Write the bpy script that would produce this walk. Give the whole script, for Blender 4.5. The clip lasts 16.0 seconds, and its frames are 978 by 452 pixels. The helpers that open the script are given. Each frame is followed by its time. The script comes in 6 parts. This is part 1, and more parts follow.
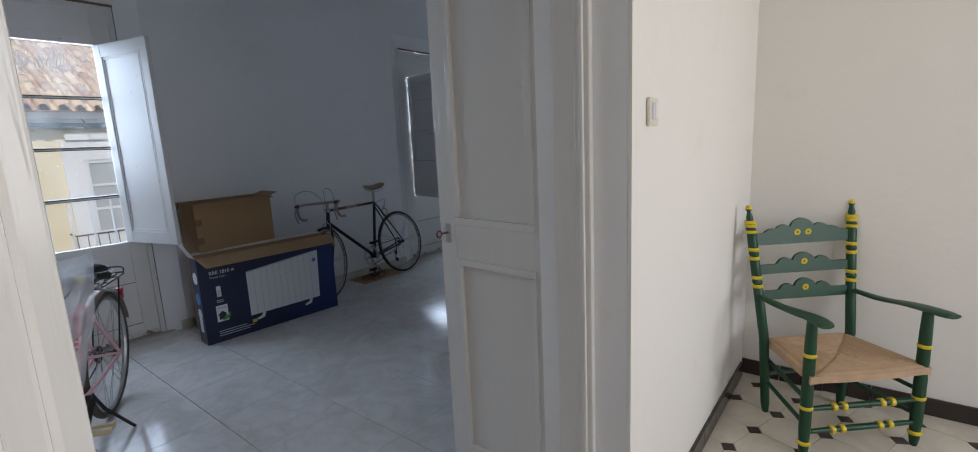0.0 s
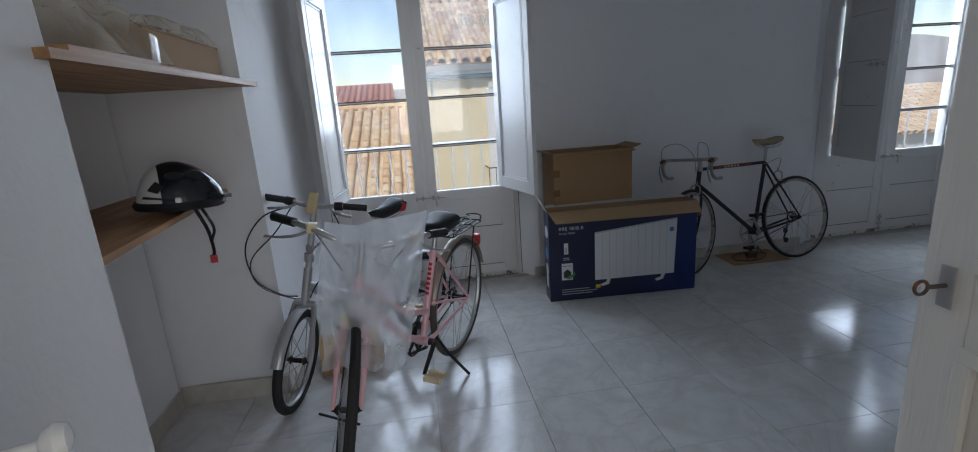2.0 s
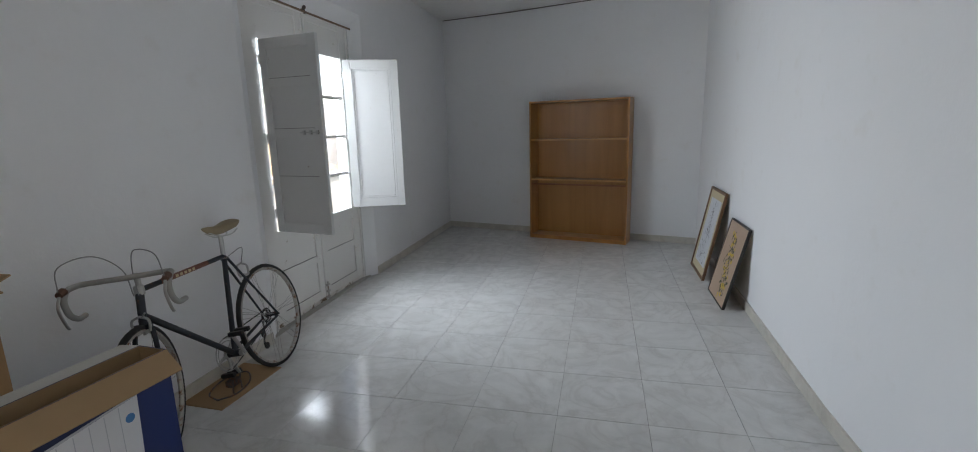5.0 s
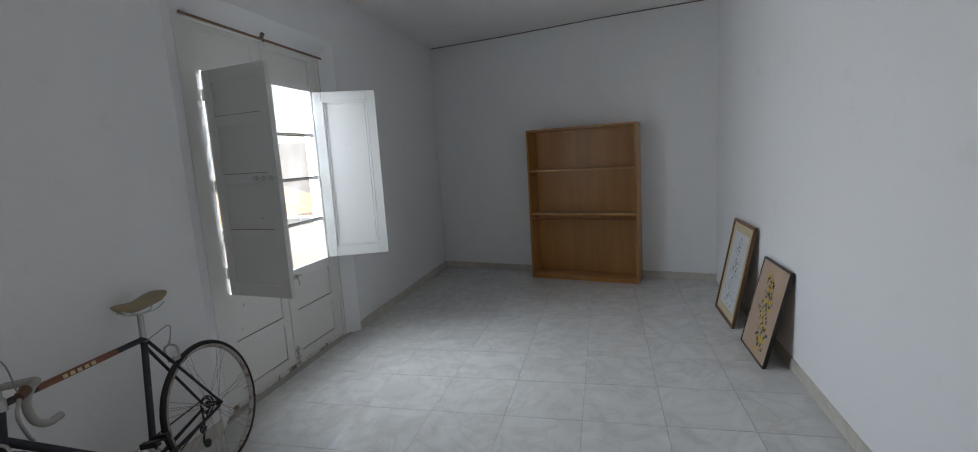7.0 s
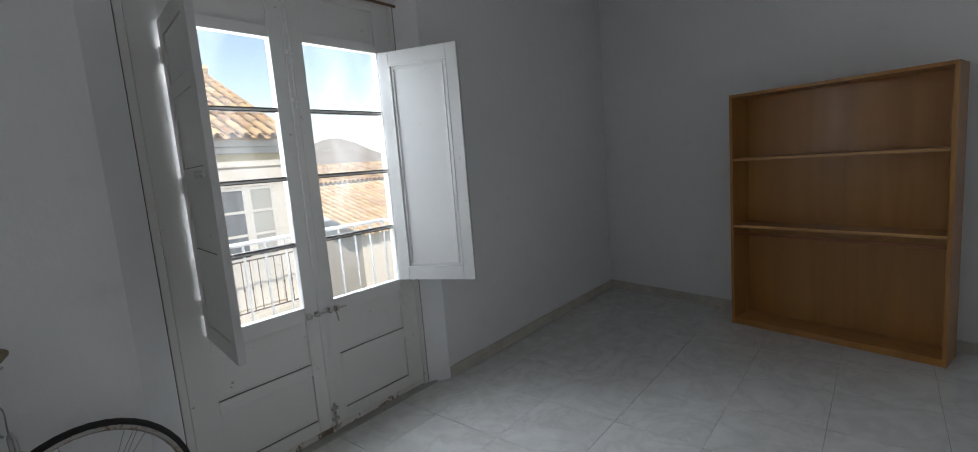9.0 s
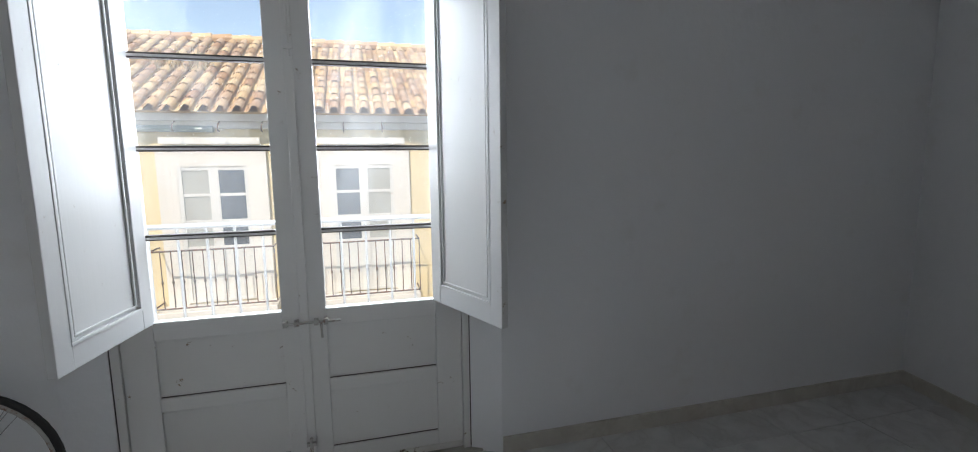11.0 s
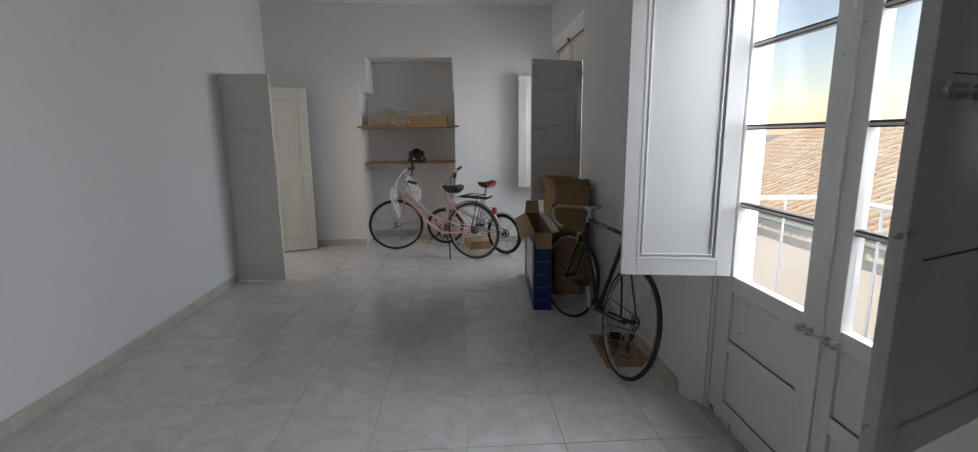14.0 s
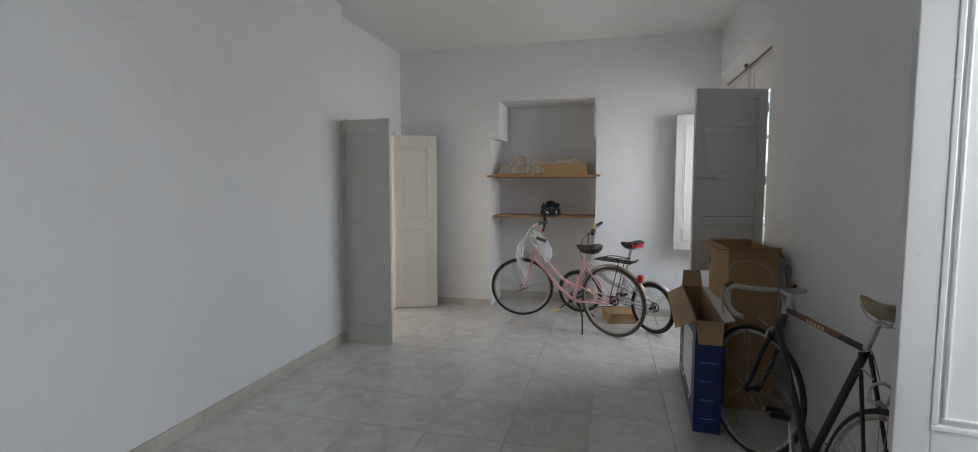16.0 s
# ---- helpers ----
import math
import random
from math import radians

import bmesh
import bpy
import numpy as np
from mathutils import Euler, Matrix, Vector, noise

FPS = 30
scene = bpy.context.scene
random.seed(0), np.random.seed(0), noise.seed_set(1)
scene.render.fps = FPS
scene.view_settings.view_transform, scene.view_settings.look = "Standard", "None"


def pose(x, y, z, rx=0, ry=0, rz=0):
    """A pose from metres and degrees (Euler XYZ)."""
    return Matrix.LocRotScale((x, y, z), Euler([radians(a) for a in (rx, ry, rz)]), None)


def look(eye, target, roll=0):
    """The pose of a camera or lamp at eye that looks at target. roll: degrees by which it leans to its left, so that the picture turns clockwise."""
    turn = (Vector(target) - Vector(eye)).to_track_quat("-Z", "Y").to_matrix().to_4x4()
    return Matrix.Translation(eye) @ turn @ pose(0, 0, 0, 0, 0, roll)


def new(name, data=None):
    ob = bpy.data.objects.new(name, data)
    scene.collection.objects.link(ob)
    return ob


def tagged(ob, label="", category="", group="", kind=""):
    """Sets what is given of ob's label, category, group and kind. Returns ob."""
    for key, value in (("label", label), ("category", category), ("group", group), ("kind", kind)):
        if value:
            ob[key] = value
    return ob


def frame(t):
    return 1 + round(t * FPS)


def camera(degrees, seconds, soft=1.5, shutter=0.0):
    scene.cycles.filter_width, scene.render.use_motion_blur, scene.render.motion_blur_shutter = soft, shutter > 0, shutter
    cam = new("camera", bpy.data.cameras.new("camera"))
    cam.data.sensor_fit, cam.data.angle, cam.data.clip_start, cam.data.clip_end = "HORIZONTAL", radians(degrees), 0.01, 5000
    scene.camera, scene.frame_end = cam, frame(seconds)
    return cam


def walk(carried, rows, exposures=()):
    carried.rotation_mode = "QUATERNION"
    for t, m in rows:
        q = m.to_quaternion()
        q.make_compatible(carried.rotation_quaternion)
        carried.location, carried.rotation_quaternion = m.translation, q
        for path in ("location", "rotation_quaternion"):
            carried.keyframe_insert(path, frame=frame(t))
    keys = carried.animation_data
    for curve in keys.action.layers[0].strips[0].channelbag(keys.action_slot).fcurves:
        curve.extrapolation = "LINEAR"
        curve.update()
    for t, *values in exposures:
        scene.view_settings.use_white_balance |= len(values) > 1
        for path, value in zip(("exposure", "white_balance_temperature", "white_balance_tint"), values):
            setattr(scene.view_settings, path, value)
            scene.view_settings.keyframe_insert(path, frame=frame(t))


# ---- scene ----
cam = camera(90.6, 16.0, 1.0)
PATH = [
    (0, (1.368, 1.074, 1.391), (2.907, 2.302, 1.043), -2.7),
    (0.5, (1.536, 1.189, 1.411), (2.682, 2.786, 1.04), -3.4),
    (1, (1.684, 1.234, 1.412), (2.481, 3.024, 1.013), -2.9),
    (1.5, (1.766, 1.359, 1.38), (2.252, 3.247, 0.934), -3.3),
    (2, (1.832, 1.695, 1.398), (2.108, 3.615, 0.909), -3.8),
    (2.5, (1.872, 1.973, 1.447), (2.079, 3.938, 1.14), -4.1),
    (3, (2.009, 2.261, 1.46), (2.331, 4.218, 1.209), -3.1),
    (3.5, (2.073, 2.6, 1.453), (2.844, 4.426, 1.191), -3.7),
    (4, (2.172, 2.873, 1.449), (3.431, 4.392, 1.12), -3.5),
    (4.5, (2.285, 3.004, 1.474), (3.949, 4.049, 1.1), -1.0),
    (5, (2.275, 3.041, 1.499), (4.183, 3.492, 1.103), -1.5),
    (5.2, (2.266, 3.049, 1.505), (4.208, 3.297, 1.096), -1.4),
    (7.5, (3.266, 3.093, 1.55), (5.15, 3.724, 1.327), -4.1),
    (8, (3.73, 3.057, 1.531), (5.507, 3.946, 1.305), -4.1),
    (8.5, (4.174, 3.048, 1.498), (5.817, 4.16, 1.247), -4.3),
    (10.8, (6.08, 3.21, 1.37), (6.83, 5.048, 1.124), -1.5),
    (11, (6.233, 3.277, 1.391), (6.759, 5.189, 1.13), -0.7),
    (11.5, (6.663, 3.447, 1.441), (6.457, 5.409, 1.107), -0.8),
    (12, (6.914, 3.499, 1.409), (6.213, 5.344, 1.084), 0.5),
    (12.5, (7.147, 3.722, 1.42), (5.975, 5.308, 1.088), 1.0),
    (13, (7.371, 3.864, 1.417), (5.759, 4.991, 1.055), 1.2),
    (13.5, (7.495, 4.014, 1.403), (5.629, 4.625, 1.025), 1.7),
    (14, (7.563, 4.163, 1.432), (5.6, 4.276, 1.065), -0.5),
    (14.5, (7.597, 4.299, 1.444), (5.636, 4.118, 1.097), -0.6),
    (15, (7.479, 4.369, 1.448), (5.546, 3.972, 1.12), -0.4),
    (15.5, (7.115, 4.358, 1.466), (5.177, 3.931, 1.219), 0.3),
    (16, (6.673, 4.259, 1.402), (4.739, 3.776, 1.251), 0.0),
]
walk(cam, [(t, look(eye, target, roll)) for t, eye, target, roll in PATH],
     [(0, 0.38, 5950, 14), (0.5, 0.30, 6000, 14), (1.0, -0.06, 6200, 14), (1.5, 0.09, 6200, 12), (2.0, 0.30, 6050, 13), (2.5, 0.46, 6400, 13), (3.0, 0.42, 6650, 12),
      (3.5, 0.55, 6550, 12), (4.0, 0.66, 6500, 12), (4.5, 1.34, 7000, 13), (5.0, 1.42, 6850, 13), (7.5, 1.15, 6850, 12), (8.0, 1.18, 6750, 11), (8.5, 0.84, 6900, 12), (11.0, 0.88, 6800, 13),
      (12.5, 0.86, 7150, 15), (13.5, 0.72, 7150, 16), (14.0, 0.66, 7100, 16), (15.0, 0.50, 7050, 14), (15.5, 0.48, 7050, 14), (16, 0.95, 7100, 14)])

# ---- world, sun and large lights ----
SUN_EL, SUN_AZ = radians(50), radians(205)   # the sun stands in the south-south-west
world = bpy.data.worlds.new("sky")
scene.world = world
world.use_nodes = True
wt = world.node_tree
sky = wt.nodes.new("ShaderNodeTexSky")
sky.sky_type, sky.sun_disc, sky.sun_elevation, sky.sun_rotation = "NISHITA", False, SUN_EL, SUN_AZ
sky.dust_density, sky.air_density = 0.25, 1.2
wt.links.new(sky.outputs[0], wt.nodes["Background"].inputs[0])
wt.nodes["Background"].inputs[1].default_value = 0.092
sun = new("sun", bpy.data.lights.new("sun", "SUN"))
sun.data.energy, sun.data.angle, sun.data.color = 2.4, radians(0.53), (1.0, 0.95, 0.87)
sun.matrix_world = look((0, 0, 0), (-math.sin(SUN_AZ) * math.cos(SUN_EL), -math.cos(SUN_AZ) * math.cos(SUN_EL), -math.sin(SUN_EL)))


def window_lamp(name, eye, target, w, h, power, color):
    """Skylight that falls through an opening."""
    l = bpy.data.lights.new(name, "AREA")
    l.shape, l.size, l.size_y, l.energy, l.color = "RECTANGLE", w, h, power, color
    ob = new(name, l)
    ob.matrix_world = look(eye, target)
    return ob


window_lamp("skylight_west", (1.897, 6.12, 1.92), (1.897, 3.9, 1.02), 1.75, 1.45, 45, (0.76, 0.88, 1.0))
window_lamp("skylight_east", (5.995, 6.12, 1.92), (5.995, 3.9, 1.02), 1.75, 1.45, 51, (0.76, 0.88, 1.0))
window_lamp("skylight_south", (2.72, -1.79, 1.6), (2.0, 1.8, 1.35), 2.4, 1.5, 38, (1.0, 0.965, 0.92))


# ---- materials ----
class Nodes:
    """Short hand for a node material."""

    def __init__(self, name):
        self.mat = bpy.data.materials.new(name)
        self.mat.use_nodes = True
        self.tree = self.mat.node_tree
        self.bsdf = self.tree.nodes["Principled BSDF"]

    def node(self, kind, **values):
        n = self.tree.nodes.new("ShaderNode" + kind)
        for k, v in values.items():
            n.inputs[k.replace("_", " ")].default_value = v
        return n

    def link(self, a, b):
        self.tree.links.new(a, b)

    def set(self, **values):
        for k, v in values.items():
            self.bsdf.inputs[k.replace("_", " ")].default_value = v

    def coords(self, scale=(1, 1, 1), world=True):
        """World-sized coordinates (of the object where world is False)."""
        m = self.node("Mapping")
        m.inputs["Scale"].default_value = scale
        if world:
            self.link(self.node("NewGeometry").outputs["Position"], m.inputs["Vector"])
        else:
            self.link(self.node("TexCoord").outputs["Object"], m.inputs["Vector"])
        return m.outputs[0]

    def noise(self, at, scale, detail=4.0, rough=0.55, distort=0.0):
        n = self.node("TexNoise", Scale=scale, Detail=detail, Roughness=rough, Distortion=distort)
        self.link(at, n.inputs["Vector"])
        return n.outputs["Fac"]

    def ramp(self, fac, stops):
        r = self.node("ValToRGB")
        el = r.color_ramp.elements
        while len(el) < len(stops):
            el.new(0.5)
        for e, (p, c) in zip(el, stops):
            e.position, e.color = p, (*c, 1)
        self.link(fac, r.inputs["Fac"])
        return r.outputs["Color"]

    def mix(self, fac, a, b, blend="MIX"):
        m = self.node("Mix")
        m.data_type, m.blend_type = "RGBA", blend
        for sock, v in ((m.inputs[0], fac), (m.inputs[6], a), (m.inputs[7], b)):
            if hasattr(v, "links"):
                self.link(v, sock)
            else:
                sock.default_value = (*v, 1) if isinstance(v, tuple) else v
        return m.outputs[2]

    def math(self, op, a, b=0.0):
        m = self.node("Math")
        m.operation = op
        for sock, v in zip(m.inputs, (a, b)):
            if hasattr(v, "links"):
                self.link(v, sock)
            else:
                sock.default_value = v
        return m.outputs[0]

    def bump(self, height, strength=0.3, distance=0.01, over=None):
        b = self.node("Bump", Strength=strength, Distance=distance)
        self.link(height, b.inputs["Height"])
        if over:
            self.link(over, b.inputs["Normal"])
        self.link(b.outputs[0], self.bsdf.inputs["Normal"])
        return b.outputs[0]

    def color(self, c):
        if hasattr(c, "links"):
            self.link(c, self.bsdf.inputs["Base Color"])
        else:
            self.set(Base_Color=(*c, 1))


def plaster(name, c, worn=(0.62, 0.58, 0.5), blotch=0.10, lumps=0.012):
    """Hand-trowelled, many times whitewashed plaster."""
    n = Nodes(name)
    at = n.coords()
    big, mid, fine = n.noise(at, 0.9, 3), n.noise(at, 5, 5, 0.6), n.noise(at, 70, 3)
    dirt = n.ramp(mid, [(0.60, (0, 0, 0)), (0.82, (1, 1, 1))])
    tone = n.mix(n.math("MULTIPLY", big, blotch * 2), c, tuple(v * 0.86 for v in c))
    n.color(n.mix(n.math("MULTIPLY", dirt, blotch * 2.5), tone, worn))
    n.set(Roughness=0.75)
    b = n.bump(big, 0.5, lumps * 4)
    b = n.bump(mid, 0.45, lumps, b)
    n.bump(fine, 0.25, 0.0012, b)
    return n.mat


def paint(name, c, rough=0.3, chips=0.05, under=(0.33, 0.25, 0.17), drips=False, grime=0.12):
    """Thick oil paint on old wood, chipped here and there."""
    n = Nodes(name)
    at = n.coords()
    big, mid = n.noise(at, 2.5, 4), n.noise(at, 24, 6, 0.65)
    brush = n.noise(n.coords((60, 60, 4)), 1.0, 3)
    edge = n.ramp(n.noise(at, 13, 8, 0.75), [(0.70 - chips, (0, 0, 0)), (0.715 - chips, (1, 1, 1))])
    tone = n.mix(n.math("MULTIPLY", big, grime), c, (0.55, 0.47, 0.36))
    n.color(n.mix(edge, tone, under))
    n.set(Roughness=rough)
    r = n.math("ADD", n.math("MULTIPLY", mid, 0.22), rough - 0.1)
    n.link(r, n.bsdf.inputs["Roughness"])
    b = n.bump(brush, 0.25, 0.0015)
    if drips:
        runs = n.ramp(n.noise(n.coords((38, 38, 3.2)), 1.0, 3, 0.6), [(0.45, (0, 0, 0)), (0.75, (1, 1, 1))])
        b = n.bump(runs, 0.35, 0.003, b)
    n.bump(edge, 0.4, -0.001, b)
    return n.mat


def plain(name, c, rough=0.5, metal=0.0, vary=0.15, scale=20, bump=0.15, world=False, **more):
    """One colour with wear at two scales."""
    n = Nodes(name)
    at = n.coords(world=world)
    a, f = n.noise(at, scale, 5, 0.6), n.noise(at, scale * 6, 3)
    n.color(n.mix(n.math("MULTIPLY", a, vary * 2), c, tuple(v * 0.55 for v in c)))
    n.set(Metallic=metal, **more)
    n.link(n.math("ADD", n.math("MULTIPLY", f, 0.2), rough - 0.1), n.bsdf.inputs["Roughness"])
    n.bump(f, bump, 0.0008)
    return n.mat


def rusty(name, c, rust=0.5, rough=0.4, metal=0.0):
    """Metal or paint with rust spots."""
    n = Nodes(name)
    at = n.coords(world=False)
    spots = n.ramp(n.noise(at, 30, 8, 0.7), [(0.66 - rust * 0.25, (0, 0, 0)), (0.78 - rust * 0.25, (1, 1, 1))])
    brown = n.mix(n.noise(at, 90, 4), (0.13, 0.05, 0.02), (0.28, 0.13, 0.06))
    n.color(n.mix(spots, c, brown))
    n.link(n.math("ADD", n.math("MULTIPLY", spots, 0.45), rough), n.bsdf.inputs["Roughness"])
    n.link(n.math("MULTIPLY", n.math("SUBTRACT", 1.0, spots), metal), n.bsdf.inputs["Metallic"])
    n.bump(spots, 0.3, 0.0006)
    return n.mat


def wood(name, light, dark, along="x", rough=0.45, ring=9.0, world=False, coat=0.0):
    """Wood with growth rings drawn out along one axis."""
    n = Nodes(name)
    sc = {"x": (0.35, 5, 5), "y": (5, 0.35, 5), "z": (5, 5, 0.35)}[along]
    at = n.coords(sc, world)
    warp = n.noise(at, 1.1, 4, 0.5, 0.4)
    rings = n.math("FRACT", n.math("MULTIPLY", warp, ring))
    soft = n.ramp(rings, [(0.0, (0, 0, 0)), (0.65, (1, 1, 1)), (1.0, (0.1, 0.1, 0.1))])
    fine = n.noise(n.coords(tuple(v * 14 for v in sc), world), 1.0, 3)
    n.color(n.mix(n.math("MULTIPLY", fine, 0.45), n.mix(soft, dark, light), dark))
    n.set(Roughness=rough, Coat_Weight=coat)
    n.bump(fine, 0.2, 0.0008)
    return n.mat


def marble_tile(name, base, vein, rough):
    """Polished tile with soft veins, each tile cut from another place."""
    n = Nodes(name)
    m = n.node("Mapping")
    n.link(n.node("NewGeometry").outputs["Position"], m.inputs["Vector"])
    c = n.node("CombineXYZ")
    r = n.node("ObjectInfo").outputs["Random"]
    n.link(n.math("MULTIPLY", r, 37.0), c.inputs[0])
    n.link(n.math("MULTIPLY", r, 91.0), c.inputs[1])
    n.link(n.math("MULTIPLY", r, 13.0), c.inputs[2])
    n.link(c.outputs[0], m.inputs["Location"])
    at = m.outputs[0]
    cloud = n.noise(at, 4.5, 6, 0.6, 1.2)
    lines = n.math("ABSOLUTE", n.math("SUBTRACT", n.noise(at, 2.3, 6, 0.55, 1.6), 0.5))
    v = n.ramp(lines, [(0.0, (1, 1, 1)), (0.03, (0.35, 0.35, 0.35)), (0.11, (0, 0, 0))])
    smudge = n.noise(n.coords(), 6, 6, 0.65)
    blot = n.ramp(cloud, [(0.36, (0, 0, 0)), (0.50, (0.5, 0.5, 0.5)), (0.60, (1, 1, 1))])
    tone = n.mix(blot, tuple(q * 1.07 for q in base), tuple(q * 0.94 for q in base))
    tone = n.mix(n.math("MULTIPLY", v, 0.34), tone, vein)
    n.color(n.mix(n.math("MULTIPLY", r, 0.03), tone, (0.58, 0.55, 0.49)))
    n.link(n.math("ADD", n.math("MULTIPLY", smudge, 0.22), rough - 0.08), n.bsdf.inputs["Roughness"])
    n.bump(n.noise(n.coords(), 3, 2), 0.05, 0.004)
    return n.mat


def glass(name, dirt=0.06, tint=(1, 1, 1)):
    """Old window pane: clear, a little dusty."""
    n = Nodes(name)
    t = n.tree
    out = t.nodes["Material Output"]
    clear = n.node("BsdfTransparent")
    clear.inputs[0].default_value = (*tint, 1)
    gloss = n.node("BsdfGlossy", Roughness=0.03)
    facing = n.node("LayerWeight", Blend=0.5).outputs["Facing"]
    a = n.node("MixShader")
    n.link(n.math("ADD", n.math("MULTIPLY", n.math("POWER", facing, 4.5), 0.75), 0.03), a.inputs[0])
    n.link(clear.outputs[0], a.inputs[1])
    n.link(gloss.outputs[0], a.inputs[2])
    dust = n.node("BsdfTranslucent")
    dust.inputs[0].default_value = (0.8, 0.8, 0.8, 1)
    streak = n.noise(n.coords((3, 3, 1.5)), 1.0, 6, 0.7)
    b = n.node("MixShader")
    n.link(n.math("MULTIPLY", n.ramp(streak, [(0.4, (0.15, 0.15, 0.15)), (0.75, (1, 1, 1))]), dirt), b.inputs[0])
    n.link(a.outputs[0], b.inputs[1])
    n.link(dust.outputs[0], b.inputs[2])
    n.link(b.outputs[0], out.inputs[0])
    return n.mat


def roof_tile(name, cols):
    """Sun-bleached clay tiles with lichen, tile by tile."""
    n = Nodes(name)
    geo = n.node("NewGeometry")
    pick = n.ramp(geo.outputs["Random Per Island"], [(i / (len(cols) - 1), c) for i, c in enumerate(cols)])
    at = n.coords()
    lichen = n.ramp(n.noise(at, 5, 6, 0.7), [(0.55, (0, 0, 0)), (0.68, (1, 1, 1))])
    n.color(n.mix(n.math("MULTIPLY", lichen, 0.55), pick, (0.33, 0.27, 0.17)))
    n.set(Roughness=0.85)
    n.bump(n.noise(at, 40, 4), 0.4, 0.006)
    return n.mat


WHITE = (0.80, 0.79, 0.77)
M_WALL = plaster("white_plaster", (0.84, 0.84, 0.845))
M_WALL2 = plaster("cream_plaster", (0.80, 0.77, 0.71))
M_CEIL = plaster("ceiling_plaster", (0.84, 0.83, 0.81), lumps=0.008)
M_PAINT = paint("white_oil_paint", (0.66, 0.66, 0.655), 0.32, 0.045)
M_PAINT_OLD = paint("worn_white_oil_paint", (0.78, 0.77, 0.75), 0.36, 0.05)
M_DOOR = paint("glossy_door_paint", (0.76, 0.74, 0.70), 0.16, 0.02, drips=True)
M_TILE = marble_tile("marbled_floor_tile", (0.63, 0.625, 0.61), (0.42, 0.40, 0.38), 0.11)
M_BASE = marble_tile("beige_skirting_tile", (0.58, 0.55, 0.49), (0.44, 0.39, 0.32), 0.3)
M_GROUT = plain("grout", (0.50, 0.48, 0.44), 0.9, world=True, scale=8)
M_SCREED = plain("screed", (0.40, 0.37, 0.33), 0.9, world=True, scale=4)
M_GLASS = glass("window_glass", 0.075)
M_PUTTY = plain("dark_weathered_putty", (0.13, 0.11, 0.10), 0.8, vary=0.4, scale=30, bump=0.5, world=True)
M_IRON = rusty("rusty_iron", (0.10, 0.09, 0.085), 0.75, 0.5, 0.5)
M_STEEL = plain("worn_steel", (0.55, 0.55, 0.54), 0.35, 0.9)
M_RAIL = paint("grey_railing_paint", (0.62, 0.62, 0.62), 0.4, 0.05)


# ---- mesh helpers ----
def box(bm, x0, x1, y0, y1, z0, z1, bevel=0.0):
    vs = [bm.verts.new((x, y, z)) for z in (z0, z1) for x, y in ((x0, y0), (x1, y0), (x1, y1), (x0, y1))]
    fs = [bm.faces.new([vs[i] for i in f]) for f in ((3, 2, 1, 0), (4, 5, 6, 7), (0, 1, 5, 4), (1, 2, 6, 5), (2, 3, 7, 6), (3, 0, 4, 7))]
    if bevel:
        es = {e for f in fs for e in f.edges}
        bmesh.ops.bevel(bm, geom=list(es), offset=bevel, segments=2, affect="EDGES", profile=0.6)
    return vs


def prism(bm, pts, z0, z1):
    """An upright prism over a plan of points that run anticlockwise."""
    lo, hi = [bm.verts.new((*p, z0)) for p in pts], [bm.verts.new((*p, z1)) for p in pts]
    bm.faces.new(lo[::-1]), bm.faces.new(hi)
    for i in range(len(pts)):
        j = (i + 1) % len(pts)
        bm.faces.new((lo[i], lo[j], hi[j], hi[i]))


def slab(bm, pts, n):
    """A flat outline in space, given a thickness by the vector n."""
    a, b = [bm.verts.new(p) for p in pts], [bm.verts.new(Vector(p) + Vector(n)) for p in pts]
    bm.faces.new(a[::-1]), bm.faces.new(b)
    for i in range(len(pts)):
        j = (i + 1) % len(pts)
        bm.faces.new((a[i], a[j], b[j], b[i]))


def tube(bm, pts, r, seg=8, closed=False, caps=True, flat=1.0):
    """A round bar along points; r is one radius or one for each point."""
    pts = [Vector(p) for p in pts]
    n = len(pts)
    rs = list(r) if isinstance(r, (list, tuple)) else [r] * n
    rings, up = [], None
    for i, p in enumerate(pts):
        a, b = (pts[i - 1], pts[(i + 1) % n]) if closed else (pts[max(i - 1, 0)], pts[min(i + 1, n - 1)])
        d = (b - a).normalized()
        if up is None:
            up = Vector((0, 0, 1)) if abs(d.z) < 0.9 else Vector((1, 0, 0))
        up = (up - d * up.dot(d)).normalized()
        side = d.cross(up)
        rings.append([bm.verts.new(p + (up * math.sin(k * math.tau / seg) * flat + side * math.cos(k * math.tau / seg)) * rs[i]) for k in range(seg)])
    for i in range(n if closed else n - 1):
        a, b = rings[i], rings[(i + 1) % n]
        for k in range(seg):
            bm.faces.new((a[k], a[(k + 1) % seg], b[(k + 1) % seg], b[k]))
    if caps and not closed:
        bm.faces.new(rings[0][::-1]), bm.faces.new(rings[-1])


